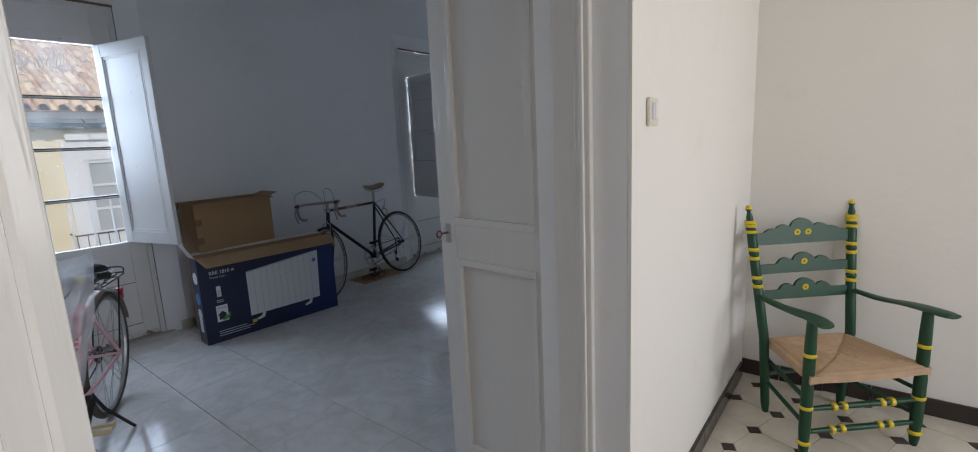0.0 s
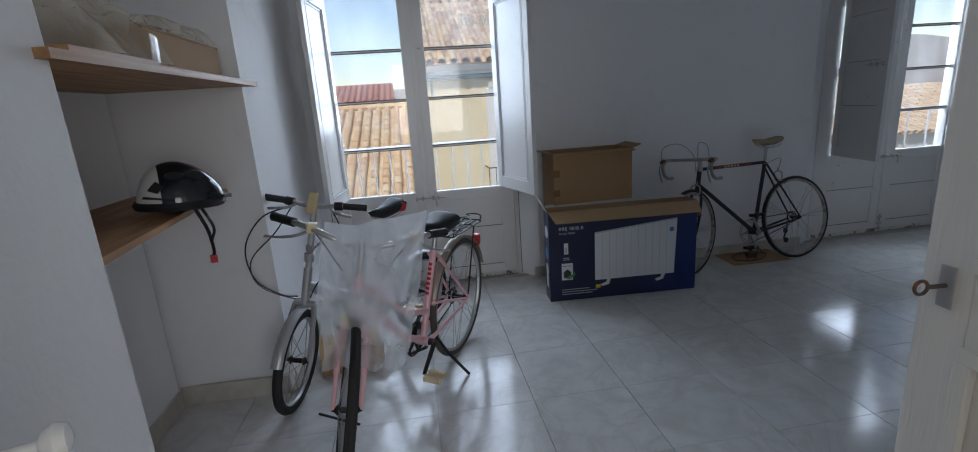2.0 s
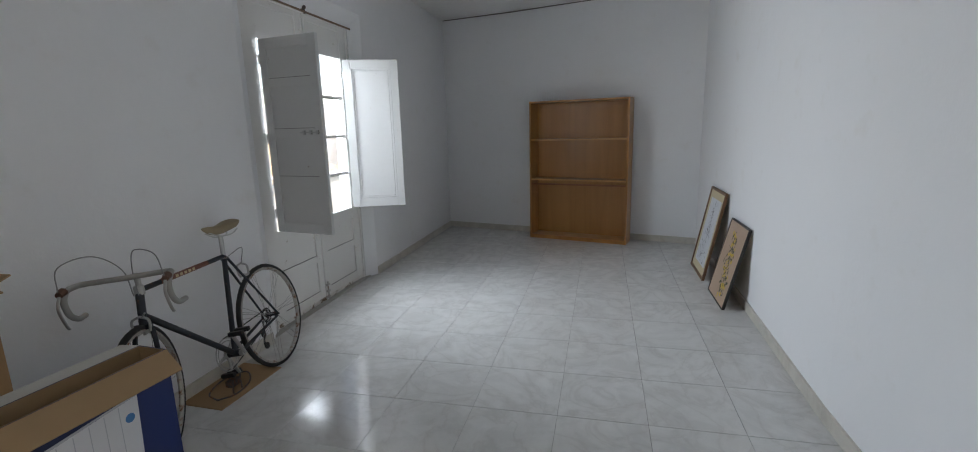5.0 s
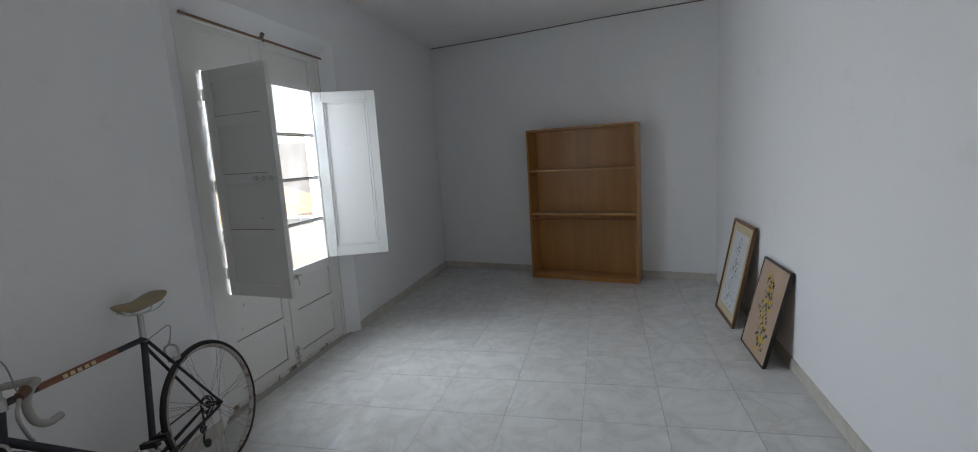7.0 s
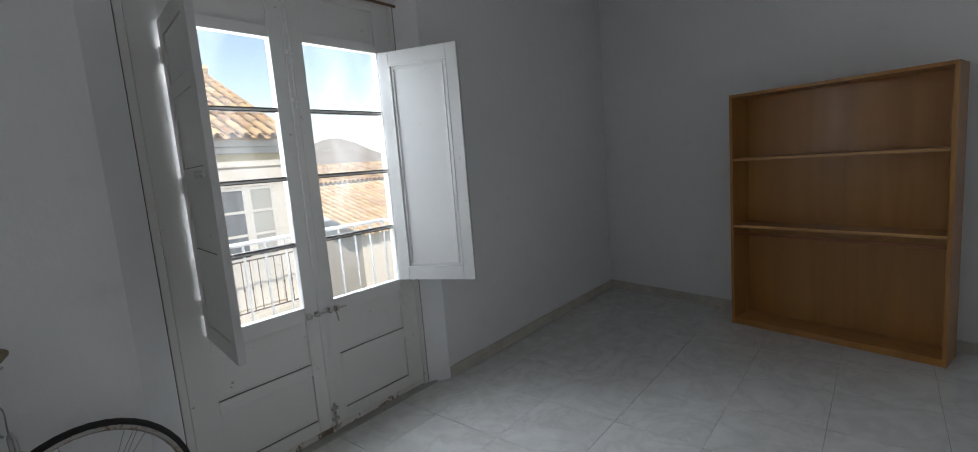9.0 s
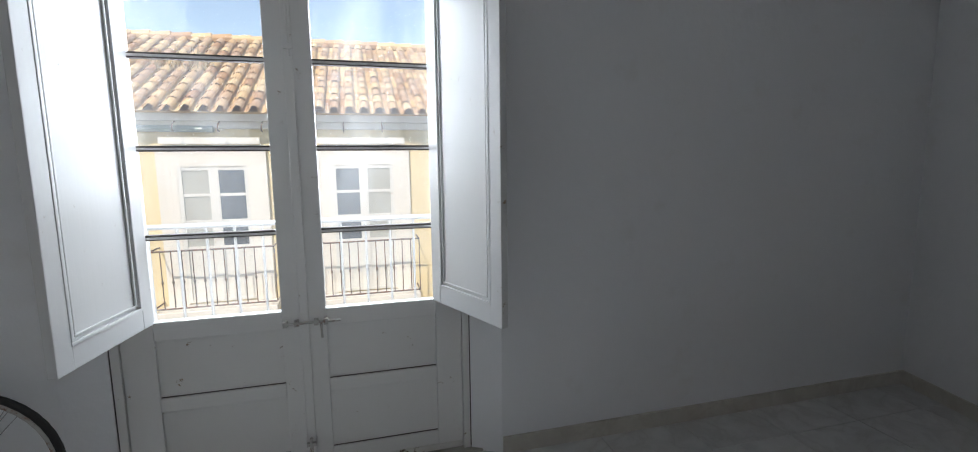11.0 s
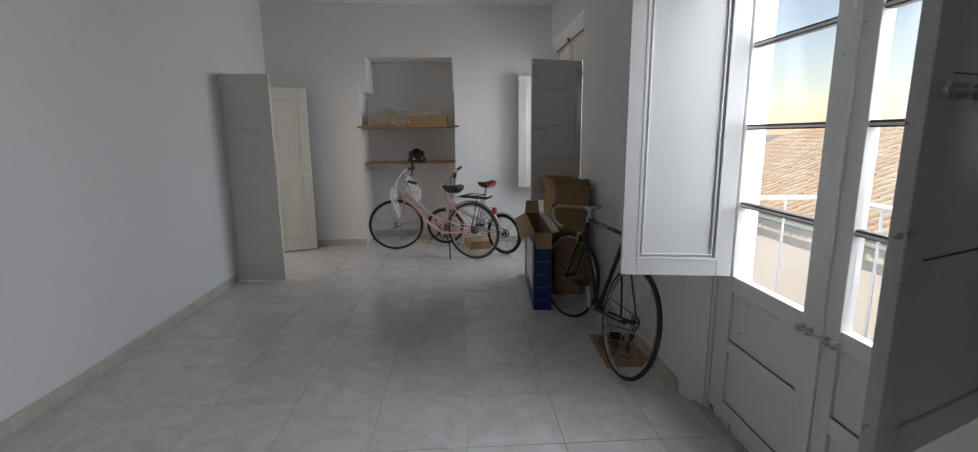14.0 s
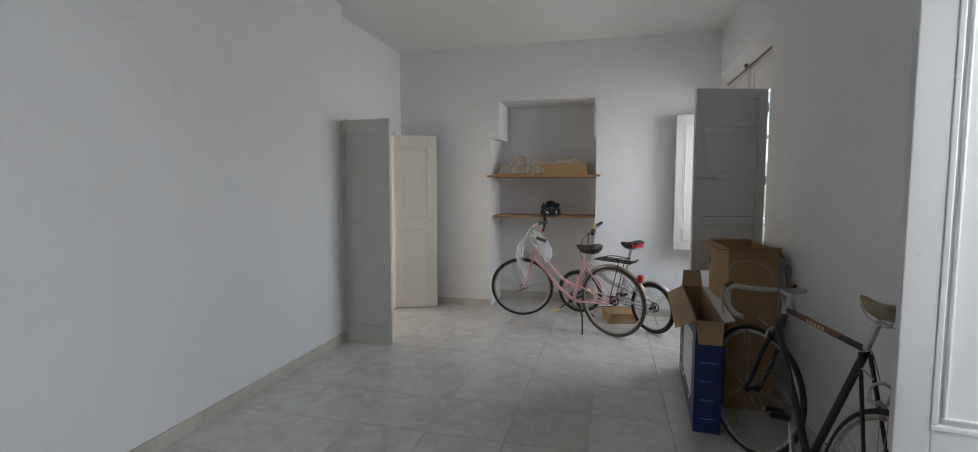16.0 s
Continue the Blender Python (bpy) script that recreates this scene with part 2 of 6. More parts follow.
def lathe(bm, prof, seg=20, m=None):
    """Turns (radius, height) pairs about z, then lays the piece by m."""
    m = m or Matrix()
    rings = [[bm.verts.new(m @ Vector((r * math.cos(k * math.tau / seg), r * math.sin(k * math.tau / seg), z))) for k in range(seg)] for r, z in prof]
    for a, b in zip(rings, rings[1:]):
        for k in range(seg):
            bm.faces.new((a[k], a[(k + 1) % seg], b[(k + 1) % seg], b[k]))
    bm.faces.new(rings[0][::-1]), bm.faces.new(rings[-1])


def ring_pts(c, ax, ay, r, seg=36, a0=0.0, a1=360.0):
    c, ax, ay = Vector(c), Vector(ax), Vector(ay)
    full = abs(a1 - a0) >= 360
    k = seg if full else seg + 1
    return [c + ax * r * math.cos(radians(a0 + (a1 - a0) * i / seg)) + ay * r * math.sin(radians(a0 + (a1 - a0) * i / seg)) for i in range(k)]


def bend(pts, steps=6):
    """A smooth run through the points."""
    pts = [Vector(p) for p in pts]
    q = [pts[0] * 2 - pts[1], *pts, pts[-1] * 2 - pts[-2]]
    out = []
    for i in range(1, len(q) - 2):
        a, b, c, d = q[i - 1:i + 3]
        for s in range(steps):
            t = s / steps
            out.append(0.5 * ((2 * b) + (c - a) * t + (2 * a - 5 * b + 4 * c - d) * t * t + (3 * b - a - 3 * c + d) * t ** 3))
    return out + [pts[-1]]


def mesh_of(name, bm, mat, smooth=False):
    me = bpy.data.meshes.new(name)
    bmesh.ops.recalc_face_normals(bm, faces=bm.faces)
    if smooth:
        for f in bm.faces:
            f.smooth = True
        for e in bm.edges:
            if len(e.link_faces) == 2 and e.calc_face_angle() > 0.7:
                e.smooth = False
    bm.to_mesh(me)
    bm.free()
    me.materials.append(mat)
    return me


def part(name, bm, mat, parent=None, label="", smooth=False):
    ob = new(name, mesh_of(name, bm, mat, smooth))
    ob.parent = parent
    return tagged(ob, label) if label else ob


def thing(name, label, category, m=None, group="", kind=""):
    ob = new(name)
    ob.empty_display_size = 0.1
    ob.matrix_basis = m or Matrix()
    return tagged(ob, label, category, group, kind)


def struct(name, bm, mat, label, category, smooth=False):
    return tagged(part(name, bm, mat, None, "", smooth), label, category, "", "structure")


def bar(x0, x1, y0, y1, z0, z1, bevel=0.0):
    bm = bmesh.new()
    box(bm, x0, x1, y0, y1, z0, z1, bevel)
    return bm


# ---- the shell of the large room ----
CEIL = 3.05
YN, YS, YS2, XW = 5.36, 1.88, 1.75, 1.10          # inner faces; the wall steps back west of the door
YOUT, YR = 5.64, 1.60                                # street face; face towards the chair's room
E_N, E_S = (9.46, 5.36), (8.63, 1.86)                # ends of the slanting east wall
C1, C2 = 1.897, 5.995                                # middles of the two balcony windows


def north_wall():
    """The thick wall, with two openings whose inner edges are splayed."""
    bm = bmesh.new()
    x = -0.2
    for c in (C1, C2):
        i0, i1, o0, o1 = c - 0.865 if c == C2 else XW, c + 0.865, c - 0.73, c + 0.73
        prism(bm, [(x, YN), (i0, YN), (o0, 5.43), (o0, YOUT), (x, YOUT)], -0.1, CEIL + 0.1)
        # lintel, its inner lower edge splayed as well
        slab(bm, [(i0, YN, 2.60), (i0, YN, CEIL + 0.1), (i0, YOUT, CEIL + 0.1), (i0, YOUT, 2.475), (i0, 5.43, 2.475)], (i1 - i0, 0, 0))
        prism(bm, [(o0, 5.50), (o1, 5.50), (o1, YOUT), (o0, YOUT)], -0.35, 0.0)
        x = i1
        prism(bm, [(i1, YN), (i1 + 0.3, YN), (i1 + 0.3, YOUT), (o1, YOUT), (o1, 5.43)], -0.1, CEIL + 0.1)
        x = i1 + 0.3
    prism(bm, [(x, YN), (10.2, YN), (10.2, YOUT), (x, YOUT)], -0.1, CEIL + 0.1)
    return bm


struct("wall_north", north_wall(), M_WALL, "white plastered outer wall with two deep balcony windows", "wall")

bm = bmesh.new()
prism(bm, [E_S, (E_S[0] + 0.3, E_S[1] - 0.2), (E_N[0] + 0.3, E_N[1] + 0.2), E_N], -0.1, CEIL + 0.1)
struct("wall_east", bm, M_WALL, "white plastered end wall that runs aslant", "wall")

DW, DE, DTOP = 1.43, 2.645, 2.07                      # door opening
bm = bmesh.new()
prism(bm, [(DE, YR), (9.2, YR), (9.2, YS), (6.4, YS), (4.8, 1.922), (DE, 1.89)], -0.1, CEIL + 0.1)   # the old wall bellies a little
prism(bm, [(0.2, YR), (DW, YR), (DW, YS2), (0.2, YS2)], -0.1, CEIL + 0.1)
box(bm, DW, DE, YR, YS2, DTOP, CEIL + 0.1)
struct("wall_south", bm, M_WALL, "white plastered inner wall with a double door opening", "wall")

N0, N1, NZ, NB = 2.89, 4.10, 2.42, 0.54              # niche: sides, top and back
bm = bmesh.new()
box(bm, 0.2, XW, 1.6, N0, -0.1, CEIL + 0.1)
prism(bm, [(0.2, N1), (0.85, N1 + 0.035), (XW, N1), (XW, 5.45), (0.2, 5.45)], -0.1, CEIL + 0.1)
box(bm, 0.2, XW, N0, N1, NZ, CEIL + 0.1)
box(bm, 0.2, NB, N0, N1, -0.1, NZ)
slab(bm, [(0.6, N0, 2.0), (XW - 0.004, N0, 1.99), (XW - 0.004, N0, NZ), (0.6, N0, NZ)], (0, 0.10, 0))
slab(bm, [(0.6, N1 + 0.03, 1.98), (XW - 0.006, N1, 2.0), (XW - 0.006, N1, NZ), (0.6, N1 + 0.03, NZ)], (0, -0.025, 0))
bmesh.ops.bevel(bm, geom=[e for e in bm.edges if all(v.co.x == XW for v in e.verts) and abs(e.verts[0].co.z - e.verts[1].co.z) > 1], offset=0.018, segments=3, affect="EDGES")
struct("wall_west", bm, M_WALL, "white plastered wall with a deep shelved niche", "wall", True)

bm = bmesh.new()
box(bm, 0.0, 10.2, -2.2, YOUT + 0.0, CEIL, CEIL + 0.25)
struct("ceiling", bm, M_CEIL, "flat white plastered ceiling", "ceiling")
bm = bmesh.new()
tube(bm, [(9.44, 5.34, CEIL - 0.004), (9.2, 4.3, CEIL - 0.012), (8.9, 3.1, CEIL - 0.004), (8.64, 1.9, CEIL - 0.01)], 0.006, 5)
struct("ceiling_crack_trim", bm, M_PUTTY, "dark open joint between ceiling and end wall", "trim")

# ---- the room with the chair ----
bm = bmesh.new()
box(bm, 4.31, 4.6, -2.0, YR, -0.1, CEIL + 0.1)
struct("wall_chair_room_east", bm, M_WALL2, "cream-white plastered wall behind the chair", "wall")
bm = bmesh.new()
box(bm, -0.2, 0.0, -2.0, YR + 0.1, -0.1, CEIL + 0.1)
struct("wall_chair_room_west", bm, M_WALL2, "cream-white plastered side wall", "wall")
bm = bmesh.new()
for a in ((-0.2, 1.47, -0.1, CEIL + 0.1), (3.97, 4.6, -0.1, CEIL + 0.1), (1.47, 3.97, -0.1, 0.80), (1.47, 3.97, 2.40, CEIL + 0.1)):
    box(bm, a[0], a[1], -2.0, -1.8, a[2], a[3])
struct("wall_chair_room_south", bm, M_WALL2, "cream-white plastered wall with a window opening", "wall")
bm = bmesh.new()
box(bm, DE, 4.31, YR - 0.012, YR - 0.001, 0, CEIL)
box(bm, 0.0, DW, YR - 0.012, YR - 0.001, 0, CEIL)
box(bm, DW, DE, YR - 0.012, YR - 0.001, DTOP, CEIL)
struct("plaster_chair_room_north", bm, M_WALL2, "cream-white plaster skin round the double door", "wall")

# ---- skirting ----
def skirting(name, runs):
    bm = bmesh.new()
    for (x0, y0), (x1, y1), h in runs:
        a, b = Vector((x0, y0, 0)), Vector((x1, y1, 0))
        d = (b - a).normalized()
        n = Vector((-d.y, d.x, 0)) * 0.013
        k = max(1, round((b - a).length / 0.4615))
        for i in range(k):
            p, q = a + (b - a) * (i / k) + d * 0.0008, a + (b - a) * ((i + 1) / k) - d * 0.0008
            slab(bm, [p, q, q + n, p + n], (0, 0, h))
    return struct(name, bm, M_BASE, "low beige stone skirting along the walls", "skirting")


skirting("baseboard", [
    (E_N, (6.862, YN), 0.082), ((5.128, YN), (2.713, YN), 0.082),
    (E_S, E_N, 0.082), ((DE + 0.065, 1.891), (4.8, 1.922), 0.082), ((4.8, 1.922), (6.4, YS), 0.082), ((6.4, YS), E_S, 0.082), ((XW, N0), (XW, YS2), 0.082), ((XW, YN), (XW, N1), 0.082),
    ((NB, N1), (NB, N0), 0.09), ((XW - 0.02, N1 + 0.002), (NB, N1 + 0.03), 0.10)])

# ---- door between the rooms ----
door = thing("door_1", "white glossy panelled double door standing open", "door", None, "", "structure")
bm = bmesh.new()
for x0, x1 in ((DE - 0.012, DE + 0.06), (DW - 0.02, DW + 0.045)):
    box(bm, x0, x1, YS2 + 0.001, YS2 + 0.075, 0, DTOP, 0.004)
box(bm, DE - 0.022, DE + 0.001, YS2 - 0.05, YS2 + 0.001, 0, DTOP, 0.005)
box(bm, DE - 0.030, DE + 0.001, YS2 - 0.032, YS2 - 0.016, 0, DTOP, 0.004)
box(bm, DW + 0.045, DE - 0.012, YS2 + 0.001, YS2 + 0.075, DTOP - 0.045, DTOP, 0.004)
part("door_frame", bm, M_DOOR, door)
bm = bmesh.new()
box(bm, DW - 0.10, DW - 0.008, YR - 0.03, YR - 0.012, 0, DTOP + 0.05, 0.004)
box(bm, DW - 0.06, DW - 0.035, YR - 0.042, YR - 0.03, 0, DTOP + 0.05, 0.005)
part("casing", bm, M_DOOR, door)


def leaf_local(w, h, t, rails):
    """A framed leaf in its own axes: x from the hinge, y its thickness, z up."""
    bm = bmesh.new()
    s = 0.085
    box(bm, 0, s, 0, t, 0, h, 0.003), box(bm, w - s, w, 0, t, 0, h, 0.003)
    for a, b in rails:
        box(bm, s, w - s, 0.001, t - 0.001, a, b, 0.003)
    return bm


def moulding(bm, x0, x1, z0, z1, y, d, wd=0.022):
    """A raised frame of bead round a panel."""
    for a in ((x0, x1, z0, z0 + wd), (x0, x1, z1 - wd, z1), (x0, x0 + wd, z0 + wd, z1 - wd), (x1 - wd, x1, z0 + wd, z1 - wd)):
        box(bm, a[0], a[1], min(y, y + d), max(y, y + d), a[2], a[3], 0.003)


def door_leaf(hinge, free, name, front, label):
    """front: 1 where the bead side lies at the leaf's left as seen from the hinge."""
    h, f = Vector(hinge), Vector(free)
    w, ang = (f - h).length, math.degrees(math.atan2(f.y - h.y, f.x - h.x))
    t, H = 0.04, DTOP - 0.06
    rails = ((0, 0.15), (0.94, 1.08), (H - 0.12, H))
    ob = part(name, leaf_local(w, H, t, rails), M_DOOR, door, label)
    ob.matrix_basis = pose(hinge[0], hinge[1], 0.012, 0, 0, ang)
    for a, b in ((0.15, 0.94), (1.08, H - 0.12)):
        bm = bar(0.085, w - 0.085, 0.012, t - 0.012, a, b)
        part("panel", bm, M_DOOR, ob)
        bm = bmesh.new()
        y, d = (t - 0.012, 0.018) if front > 0 else (0.012, -0.018)
        moulding(bm, 0.08, w - 0.08, a - 0.005, b + 0.005, y, d, 0.026)
        part("bead", bm, M_DOOR, ob)
    back = (0.002, 0.0125) if front > 0 else (t - 0.0125, t - 0.002)
    for z in (0.54, 1.50):
        bm = bar(0.083, w - 0.083, *back, z, z + 0.07, 0.002)
        part("rail", bm, M_DOOR, ob)
    return ob, w


leaf_e, we = door_leaf((2.70, 1.835), (2.74, 2.375), "leaf", 1, "leaf with an iron key in its lock")
leaf_w, ww = door_leaf((1.488, 1.83), (1.30, 2.285), "leaf", -1, "leaf with a white china knob")
for z in (0.32, 1.02, 1.72):
    bm = bmesh.new()
    tube(bm, [(-0.012, 0.046, z - 0.055), (-0.012, 0.046, z + 0.055)], 0.0075, 8)
    hg = part("hinge", bm, M_DOOR, leaf_e, "painted-over pin hinge", True)
    bm = bmesh.new()
    slab(bm, [(-0.001, 0.0405, z - 0.12), (0.004, 0.0405, z - 0.03), (-0.001, 0.0405, z - 0.02), (-0.005, 0.0405, z - 0.03)], (0, 0.0012, 0))
    slab(bm, [(-0.004, 0.0405, z + 0.055), (0.006, 0.0405, z + 0.058), (0.0, 0.0405, z + 0.15)], (0, 0.0012, 0))
    part("open_joint", bm, M_PUTTY, hg, "dark gap beside the hinge")
bm = bmesh.new()
tube(bm, ring_pts((we - 0.045, 0.088, 1.04), (0, 1, 0), (0, 0, 1), 0.012, 16), 0.003, 6, True)
tube(bm, [(we - 0.045, 0.04, 1.04), (we - 0.045, 0.072, 1.04)], 0.004, 8)
part("key", bm, M_IRON, leaf_e, "black iron key", True)
bm = bar(we - 0.058, we - 0.032, 0.04, 0.044, 1.0, 1.075, 0.002)
part("keyhole_plate", bm, M_STEEL, leaf_e)
bm = bmesh.new()
lathe(bm, [(0.012, 0), (0.013, 0.012), (0.007, 0.018), (0.0065, 0.055), (0.017, 0.062), (0.021, 0.072), (0.017, 0.083), (0.006, 0.087)], 18, pose(ww - 0.06, 0.0, 1.04, 90))
part("knob", bm, plain("white_china", (0.82, 0.82, 0.80), 0.12, vary=0.02), leaf_w, "white china knob", True)


# ---- the balcony windows ----
M_BOLT = rusty("rust_stained_bolt", (0.50, 0.48, 0.45), 0.45, 0.5, 0.2)
M_PEELED = paint("peeled_white_paint", (0.74, 0.72, 0.68), 0.5, 0.16, (0.20, 0.13, 0.08))


def balcony_window(name, c, gi, go, zb, zt, bars, shutters, label):
    """gi, go: near and far edge of the glass from the middle; bars: heights; shutters: their free corners."""
    w = thing(name, label, "window", None, "", "structure")
    y0, y1 = 5.44, 5.485
    fo, lo, top = 0.725, 0.693, 2.455
    bm = bmesh.new()
    for s in (-1, 1):
        a, b = sorted((c + s * lo, c + s * fo))
        box(bm, a, b, 5.432, 5.50, 0, 2.475, 0.003)
    box(bm, c - lo, c + lo, 5.432, 5.50, top, 2.475, 0.002)
    fr = part("window_frame", bm, M_PAINT_OLD, w)
    for s in (-1, 1):
        a, b = sorted((c + s * (fo + 0.0005), c + s * (fo + 0.0048)))
        part("open_joint", bar(a, b, 5.434, 5.445, 0.02, 2.46), M_PUTTY, fr, "dark crack between frame and wall")
    bm = bar(c - 0.78, c + 0.78, 5.40, YOUT + 0.02, -0.02, 0.012, 0.004)
    part("sill", bm, plain("stone_sill", (0.42, 0.40, 0.36), 0.8, world=True), w)
    for s in (-1, 1):
        def xr(a, b):
            return sorted((c + s * a, c + s * b))
        bm = bmesh.new()
        zl = 0.02
        for a, b in ((0.003, gi), (go, lo - 0.003)):
            x0, x1 = xr(a, b)
            box(bm, x0, x1, y0, y1, zl, top - 0.004, 0.003)
        x0, x1 = xr(gi, go)
        for a, b in ((zl, 0.12), (0.385, 0.445), (0.69, zb), (zt, zt + 0.055), (top - 0.05, top - 0.004)):
            box(bm, x0, x1, y0 + 0.001, y1 - 0.001, a, b, 0.003)
        leaf = part("leaf", bm, M_PAINT_OLD, w)
        for a, b in ((0.12, 0.385), (0.445, 0.69), (zt + 0.055, top - 0.05)):
            part("panel", bar(x0 - 0.004, x1 + 0.004, y0 + 0.014, y1 - 0.014, a - 0.004, b + 0.004), M_PAINT_OLD, leaf)
        for a, b in ((0.12, 0.385), (0.445, 0.69)):
            bm = bmesh.new()
            box(bm, x0 + 0.002, x1 - 0.002, y0 + 0.008, y0 + 0.0135, a + 0.0005, a + 0.003)
            part("open_joint", bm, M_PUTTY, leaf, "dirt in the open joint")
        xa, xb = xr(0.005, lo - 0.005)
        part("foot_rail", bar(xa, xb, y0 - 0.0025, y0 + 0.004, 0.021, 0.052, 0.001), M_PEELED, leaf, "paint peeled from the foot rail")
        edges = [zb, *bars, zt]
        for a, b in zip(edges, edges[1:]):
            p = part("pane", bar(x0 - 0.004, x1 + 0.004, y0 + 0.021, y0 + 0.024, a, b), M_GLASS, leaf)
            p.visible_shadow = False
        for i, z in enumerate(bars):
            bm = bmesh.new()
            box(bm, x0, x1, y0 + 0.006, y0 + 0.04, z - 0.011, z + 0.011, 0.003)
            g = part("glazing_bar", bm, M_PUTTY, leaf)
            bm = bar(x0, x1, y0 + 0.0015, y0 + 0.006, z - 0.006, z + 0.003)
            part("bar_face", bm, M_PAINT_OLD, g)
        if s > 0:
            bm = bmesh.new()
            box(bm, c - 0.018, c + 0.02, y0 - 0.011, y0 - 0.0005, 0.02, top - 0.01, 0.004)
            part("cover_strip", bm, M_PAINT_OLD, leaf)
    # sliding bolt and its straps
    bm = bmesh.new()
    tube(bm, [(c - 0.085, y0 - 0.022, 0.718), (c + 0.15, y0 - 0.022, 0.718)], 0.0055, 8)
    for dx in (-0.075, -0.03, 0.05, 0.09):
        box(bm, c + dx - 0.009, c + dx + 0.009, y0 - 0.031, y0 - 0.001, 0.705, 0.731, 0.002)
    tube(bm, [(c + 0.07, y0 - 0.025, 0.715), (c + 0.072, y0 - 0.045, 0.70), (c + 0.074, y0 - 0.05, 0.655)], 0.005, 6)
    part("bolt", bm, M_BOLT, w, "rusty sliding bolt with worn white paint", True)
    bm = bmesh.new()
    tube(bm, [(c + 0.0, y0 - 0.02, 0.03), (c + 0.0, y0 - 0.02, 0.19)], 0.007, 8)
    for z in (0.05, 0.10, 0.16):
        box(bm, c - 0.02, c + 0.02, y0 - 0.028, y0 - 0.010, z - 0.008, z + 0.008, 0.002)
    part("floor_bolt", bm, M_BOLT, w, "rusty bolt into the sill", True)
    bm = bmesh.new()
    tube(bm, [(c + 0.005, y0 - 0.018, 1.82), (c + 0.005, y0 - 0.018, 2.50)], 0.005, 8)
    for z in (1.86, 2.1, 2.42):
        box(bm, c - 0.012, c + 0.022, y0 - 0.024, y0 - 0.010, z - 0.01, z + 0.01, 0.002)
    part("top_bolt", bm, M_PAINT_OLD, w, "", True)
    # inner shutters
    for s, free in shutters:
        h = Vector((c + s * (go + 0.012), y0 - 0.014))
        f = Vector(free)
        wd, ang = (f - h).length, math.degrees(math.atan2(f.y - h.y, f.x - h.x))
        H, t, st = zt - zb - 0.012, 0.03, 0.07
        bm = bmesh.new()
        y_in = (0, t) if s < 0 else (-t, 0)
        box(bm, 0.004, st, *y_in, 0, H, 0.003), box(bm, wd - st, wd, *y_in, 0, H, 0.003)
        for a, b in ((0, 0.075), (H - 0.075, H)):
            box(bm, st, wd - st, y_in[0] + 0.001, y_in[1] - 0.001, a, b, 0.003)
        sh = part("shutter", bm, M_PAINT, w, "open inner shutter leaf")
        sh.matrix_basis = pose(h.x, h.y, zb + 0.004, 0, 0, ang)
        part("panel", bar(st - 0.003, wd - st + 0.003, y_in[0] + 0.008, y_in[1] - 0.012 if s < 0 else y_in[1] - 0.008, 0.072, H - 0.072), M_PAINT, sh)
        bm = bmesh.new()
        yf, d = (t - 0.012, 0.014) if s < 0 else (-t + 0.008, -0.01)
        moulding(bm, st - 0.002, wd - st + 0.002, 0.073, H - 0.073, yf, d, 0.014)
        moulding(bm, st + 0.022, wd - st - 0.022, 0.097, H - 0.097, yf, d * 0.6, 0.008)
        part("bead", bm, M_PAINT, sh)
        yb = (0.001, 0.008) if s < 0 else (-0.008, -0.001)
        for z in (0.36, 0.70, 1.05):
            part("rail", bar(st, wd - st, *yb, z, z + 0.06, 0.002), M_PAINT, sh)
            yj = (0.0045, 0.0078) if s < 0 else (-0.0078, -0.0045)
            part("open_joint", bar(st + 0.002, wd - st - 0.002, *yj, z + 0.0602, z + 0.063), M_PUTTY, sh)
        bm = bmesh.new()
        yy = -0.012 if s < 0 else 0.012
        tube(bm, [(wd - 0.19, yy, 0.73), (wd - 0.02, yy, 0.73)], 0.005, 6)
        for x in (wd - 0.16, wd - 0.10, wd - 0.04):
            box(bm, x - 0.008, x + 0.008, min(yy, 0) - 0.002, max(yy, 0) + 0.002, 0.716, 0.744)
        part("latch", bm, M_STEEL, sh, "small worn latch", True)
        for z in (0.14, H / 2, H - 0.14):
            bm = bmesh.new()
            tube(bm, [(0, 0, z - 0.035), (0, 0, z + 0.035)], 0.007, 8)
            part("hinge", bm, M_PAINT, sh, "", True)
    return w


balcony_window("window_1", C1, 0.083, 0.587, 0.764, 2.178, (1.112, 1.464, 1.814), ((-1, (1.235, 4.92)), (1, (2.646, 4.885))), "white balcony window with peeling paint and inner shutters folded open")
balcony_window("window_2", C2, 0.090, 0.570, 0.768, 2.164, (1.110, 1.459, 1.809), ((-1, (5.335, 4.925)), (1, (6.765, 4.955))), "white balcony window with chipped lower panels and shutters open")


